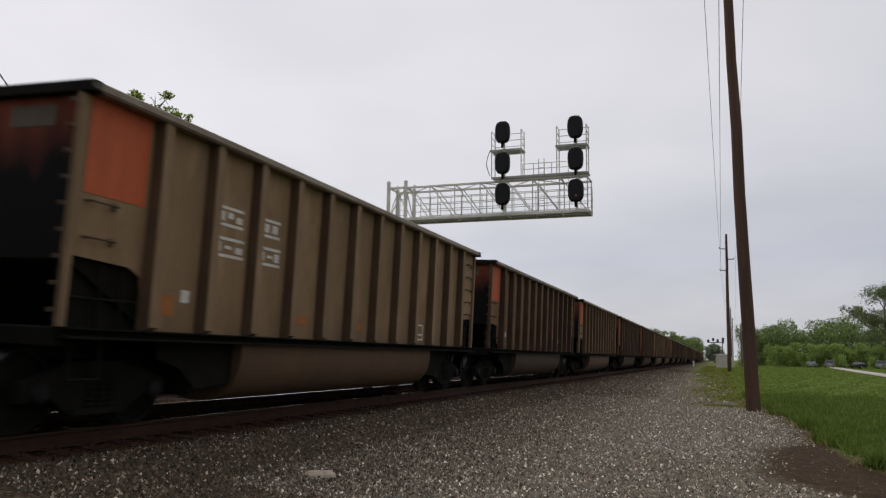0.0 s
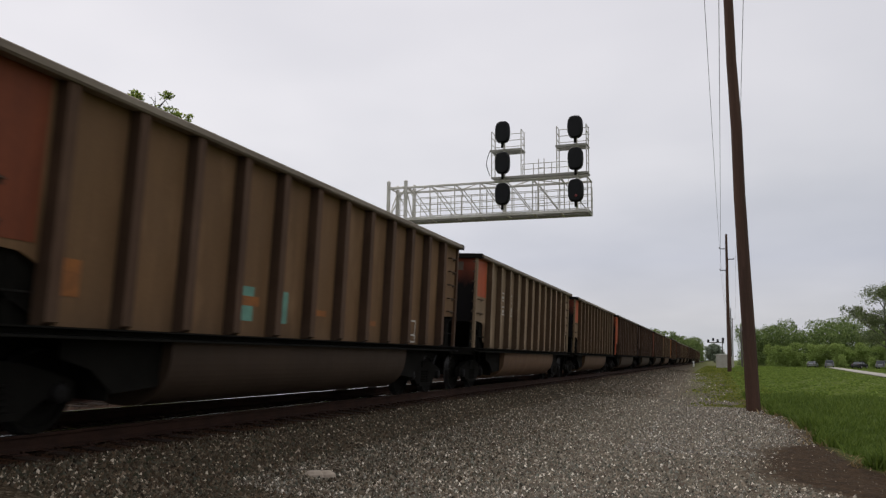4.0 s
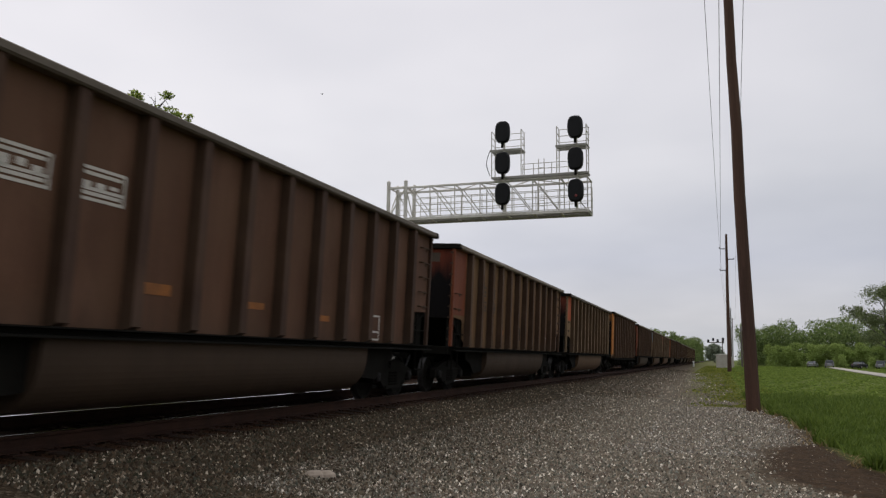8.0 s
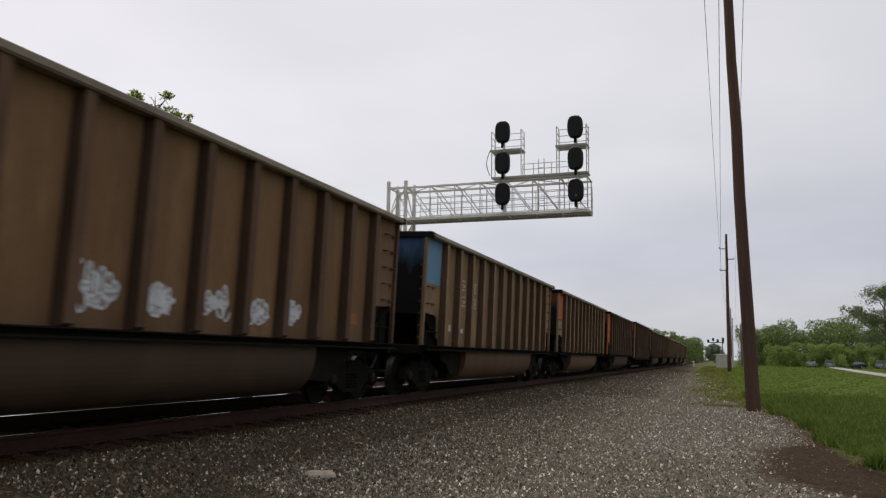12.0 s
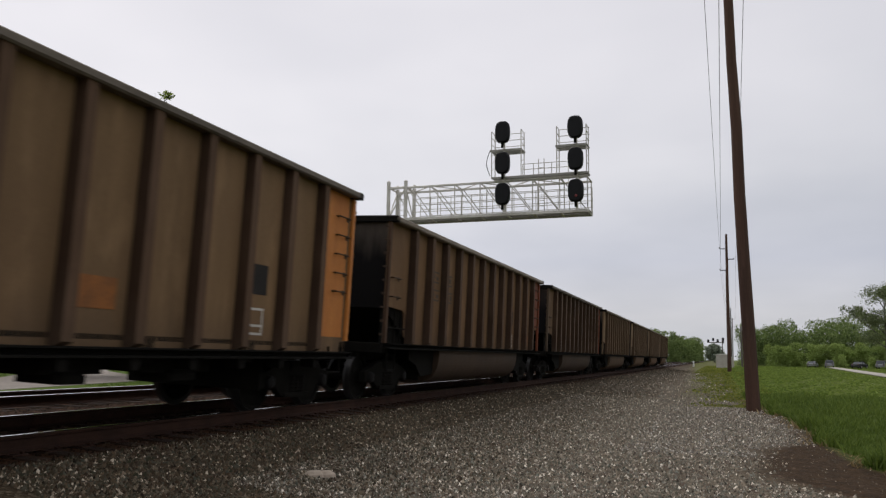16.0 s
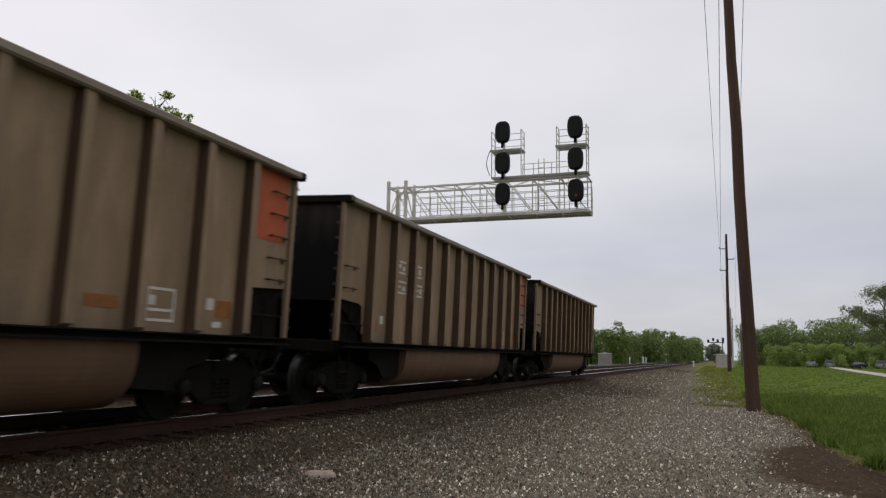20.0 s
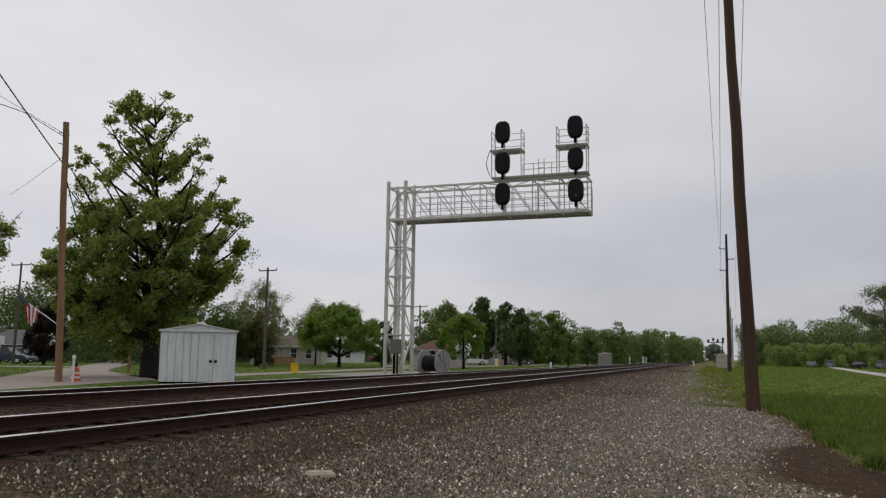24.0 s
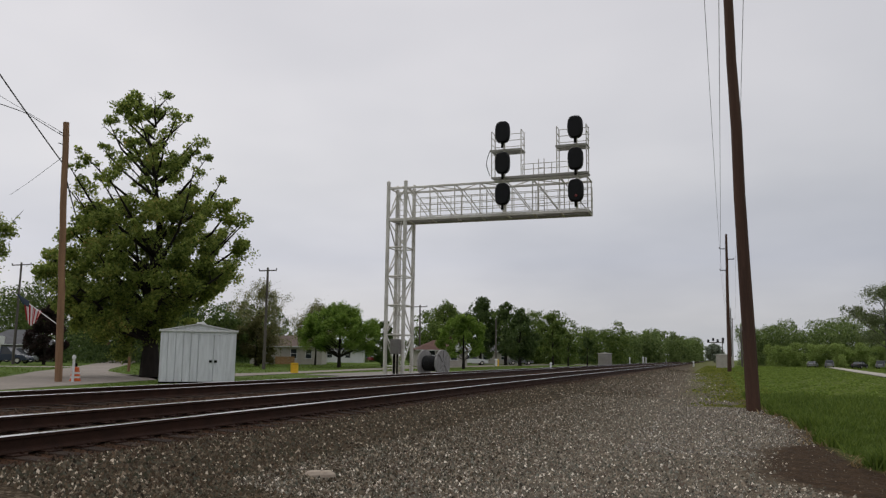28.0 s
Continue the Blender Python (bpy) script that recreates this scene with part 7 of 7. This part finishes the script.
thing("wooden_post", Shape().rod((-38.1, 43.9, 0.1), (-38.1, 43.9, 2.5), 0.1, 0.09, n=8).rod((-38.1, 43.9, 2.35), (-39.75, 43.9, 2.62), 0.018, n=6), POLE_TAN, "brown wooden post on the lawn corner", "post")
t = base("sign_board", pose(-68.5, 60.0, 0.1, 0, 6, 0), "leaning white sign board on a thin post", "sign")
part("post", Shape().rod((0, 0, 0), (0.15, 0, 2.9), 0.06, n=6), TRIM_WHITE, t)
part("board", Shape().box(-0.4, 0.6, -0.03, 0.0, 2.1, 2.9), TRIM_WHITE, t)
s = Shape()
for (x, y, z), r in (((-0.06, 0, 0.01), 0.2), ((0.07, 0.03, 0.0), 0.17)):
    r *= 0.66
    s.lathe([(r * 0.5, -0.06), (r, 0.0), (r * 0.92, 0.05), (r * 0.55, 0.085)], 9, Matrix.Translation((x, y, z)) @ Matrix.Diagonal((1.15, 0.7, 1, 1)))
thing("pale_rock", s, ROCK, "flat pale rock lying on the ballast", "rock", pose(-4.5, 8.5, 0.0, 4, -3, 15))


# ---- loose stones and grass ----
def stones(name, n, xlo, xhi, ylo, yhi, smin, smax, mat, label, seed, edge=None):
    rng = np.random.RandomState(seed)
    y = ylo + (yhi - ylo) * rng.rand(n) ** 1.5
    x = xlo + (xhi - xlo) * rng.rand(n)
    if edge is not None:
        keep = edge(x, y, rng)
        x, y = x[keep], y[keep]
    n = len(x)
    z = ground_z(x, y)
    size = smin + (smax - smin) * rng.rand(n) ** 2.5
    base_v = np.array([[1, 0, -0.3], [-1, 0, -0.3], [0, 1, -0.3], [0, -1, -0.3], [0.1, 0, 1]], float)
    V = base_v[None] * (0.6 + 0.7 * rng.rand(n, 5, 1)) + rng.normal(size=(n, 5, 3)) * np.array([0.18, 0.18, 0.1])
    V *= np.stack([0.9 + 0.4 * rng.rand(n), 0.8 + 0.4 * rng.rand(n), 0.75 + 0.45 * rng.rand(n)], 1)[:, None]
    a = rng.rand(n) * 6.283
    c, s_ = np.cos(a)[:, None], np.sin(a)[:, None]
    V = np.stack([V[..., 0] * c - V[..., 1] * s_, V[..., 0] * s_ + V[..., 1] * c, V[..., 2]], 2) * size[:, None, None] / 2
    V += np.stack([x, y, z + size * 0.12], 1)[:, None]
    F = np.array([[0, 2, 4], [2, 1, 4], [1, 3, 4], [3, 0, 4]])
    ob = new(name, fast_mesh(name, V.reshape(-1, 3), (np.arange(n)[:, None, None] * 5 + F).reshape(-1, 3), mat))
    return tagged(ob, label, "stones", kind="stuff")


def on_road(x, y, rng):
    edge = np.interp(y, [p for p, _ in GRAVEL_EDGE], [q for _, q in GRAVEL_EDGE])
    return (x - edge + 0.15 * np.sin(y * 1.9) + rng.normal(size=len(x)) * 0.2) < 0.05 - 0.3 * rng.rand(len(x)) ** 2


def past_edge(off):
    """True past the turf's edge, which lies at 0.85."""
    ys, xs = [p for p, _ in TURF_EDGE], [q for _, q in TURF_EDGE]
    return lambda x, y, rng: (x - np.interp(y, ys, xs) + 0.85 + 0.14 * np.sin(y * 1.7) + 0.1 * np.sin(y * 4.1)) > off


def off_shoulder(x, y, rng):
    """Ballast thins out toward the road."""
    return rng.rand(len(x)) < np.clip((-2.2 - x) / 3.0, 0.0, 1.0)


stones("ballast_stones", 105000, -6.6, -2.2, 5.5, 34, 0.02, 0.06, BALLAST, "dark crushed ballast stones", 51, off_shoulder)
stones("ballast_stones_far", 16000, -6.3, -2.2, 33, 110, 0.03, 0.09, BALLAST, "dark crushed ballast stones farther off", 57, off_shoulder)
stones("ballast_stones_between", 24000, -11.2, -6.2, 4, 45, 0.025, 0.065, BEDSTONE, "dark crushed stones between the rails", 52)
stones("road_stones", 150000, -5.0, 2.0, 7.4, 30, 0.015, 0.05, ROADSTONE, "grey gravel of the service road", 53, on_road)
stones("road_stones_far", 12000, -5.5, 0.6, 28, 90, 0.03, 0.09, ROADSTONE, "grey gravel of the service road farther off", 54, on_road)
stones("dirt_chips", 2600, -0.4, 3.2, 8, 27, 0.012, 0.034, ROADSTONE, "scattered stones on the bare dirt", 56, lambda x, y, rng: ~on_road(x, y, rng) & ~past_edge(0.75)(x, y, rng) & (rng.rand(len(x)) < 0.8))
stones("pale_chips", 9000, -1.5, 2.2, 13, 27, 0.018, 0.05, WHITE_CHIP, "pale stone chips beside the pole", 55, on_road)


def blades(name, n, xlo, xhi, ylo, yhi, hmin, hmax, mat, label, seed, keep_if, wide=0.007, lean=0.4):
    rng = np.random.RandomState(seed)
    y = ylo + (yhi - ylo) * rng.rand(n) ** 1.8
    x = xlo + (xhi - xlo) * rng.rand(n) ** 1.3
    k = keep_if(x, y, rng)
    x, y = x[k], y[k]
    n = len(x)
    patch = 0.65 + 0.35 * np.sin(x * 2.1 + y * 0.7) * np.sin(y * 1.3 - x * 0.6)
    h = (hmin + (hmax - hmin) * rng.rand(n)) * patch
    z = ground_z(x, y) - 0.01
    a = rng.rand(n) * 6.283
    w = wide * (1 + y / 12)
    dx, dy = np.cos(a) * w, np.sin(a) * w
    lx, ly = rng.normal(size=n) * lean * h, rng.normal(size=n) * lean * h
    V = np.stack([np.stack([x - dx, y - dy, z], 1), np.stack([x + dx, y + dy, z], 1),
                  np.stack([x + dx * .7 + lx * .45, y + dy * .7 + ly * .45, z + h * .6], 1), np.stack([x - dx * .7 + lx * .45, y - dy * .7 + ly * .45, z + h * .6], 1),
                  np.stack([x + lx, y + ly, z + h], 1)], 1).reshape(-1, 3)
    i = np.arange(n)[:, None] * 5
    F = np.concatenate([i + np.array([[0, 1, 2]]), i + np.array([[0, 2, 3]]), i + np.array([[3, 2, 4]])])
    ob = new(name, fast_mesh(name, V, F, mat))
    return tagged(ob, label, "grass", kind="stuff")


blades("grass_field", 115000, 0.9, 9.0, 10.5, 34, 0.15, 0.42, GRASS, "tall lush green grass beside the service road", 61, past_edge(0.85))
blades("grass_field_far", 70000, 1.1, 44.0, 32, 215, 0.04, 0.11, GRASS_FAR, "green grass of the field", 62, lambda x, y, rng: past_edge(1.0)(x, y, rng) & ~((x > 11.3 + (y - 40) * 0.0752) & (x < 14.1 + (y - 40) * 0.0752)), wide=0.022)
blades("dry_straw_edge", 3500, 0.6, 4.0, 10.5, 30, 0.06, 0.22, STRAW, "dry straw along the turf's edge", 63, lambda x, y, rng: past_edge(0.6)(x, y, rng) & ~past_edge(1.0)(x, y, rng), lean=0.9)
blades("weeds_at_pole", 26000, -2.6, 2.4, 26, 200, 0.03, 0.1, WEED, "low weeds along the service road", 64, lambda x, y, rng: (x + 0.3 * np.sin(y * 0.35) + rng.normal(size=len(x)) * 0.35) > -0.35 - 0.025 * (y - 30), wide=0.014)
blades("lawn_left", 30000, -60, -16.3, 24, 110, 0.03, 0.1, GRASS, "short green lawn beyond the line", 65, lambda x, y, rng: off_roads(x, y), wide=0.012)


# ---- a bird crossing the sky ----
BIRD = base("bird", pose(-40, 14, 12), "small dark bird in flight", "bird")
part("body", Shape().lathe([(0.01, -0.16), (0.035, -0.08), (0.05, 0.02), (0.035, 0.1), (0.01, 0.16)], 8, pose(0, 0, 0, -90)), BLACK, BIRD)
part("tail", Shape().add([(-0.03, -0.14, 0), (0.03, -0.14, 0), (0.05, -0.26, 0), (-0.05, -0.26, 0), (-0.03, -0.14, 0.008), (0.03, -0.14, 0.008), (0.05, -0.26, 0.008), (-0.05, -0.26, 0.008)],
                         [(0, 1, 2, 3), (7, 6, 5, 4), (0, 4, 5, 1), (1, 5, 6, 2), (2, 6, 7, 3), (3, 7, 4, 0)]), BLACK, BIRD)
BIRD_WINGS = []
for s in (-1, 1):
    w = part("wing", Shape().add([(0, 0.06, 0), (s * 0.12, 0.05, 0.01), (s * 0.22, -0.02, 0.0), (s * 0.1, -0.04, 0), (0, -0.06, 0), (0, 0.06, 0.01), (s * 0.12, 0.05, 0.02), (s * 0.22, -0.02, 0.006), (s * 0.1, -0.04, 0.01), (0, -0.06, 0.01)],
                                 [(0, 1, 2, 3, 4), (9, 8, 7, 6, 5)] + [(i, 5 + i, 5 + (i + 1) % 5, (i + 1) % 5) for i in range(5)]), BLACK, BIRD)
    BIRD_WINGS.append((w, s))
BIRD_ROWS = [(0.0, pose(-2.00, -66.00, 9.00, 0, 0, 18)), (4.5, pose(-19.00, 6.00, 11.30, 0, 0, 18)), (5.5, pose(-21.60, 22.00, 12.41, 0, 0, 18)), (5.9, pose(-22.88, 27.00, 15.10, 0, 0, 18)), (6.3, pose(-24.75, 34.00, 18.38, 0, 0, 24)), (6.8, pose(-27.71, 44.00, 22.92, 0, 0, 24)), (7.1, pose(-29.65, 50.00, 25.93, 0, 0, 24)), (12.0, pose(-90.00, 150.00, 30.00, 0, 0, 24)), (28.0, pose(-300.00, 450.00, 35.00, 0, 0, 24))]


motions()
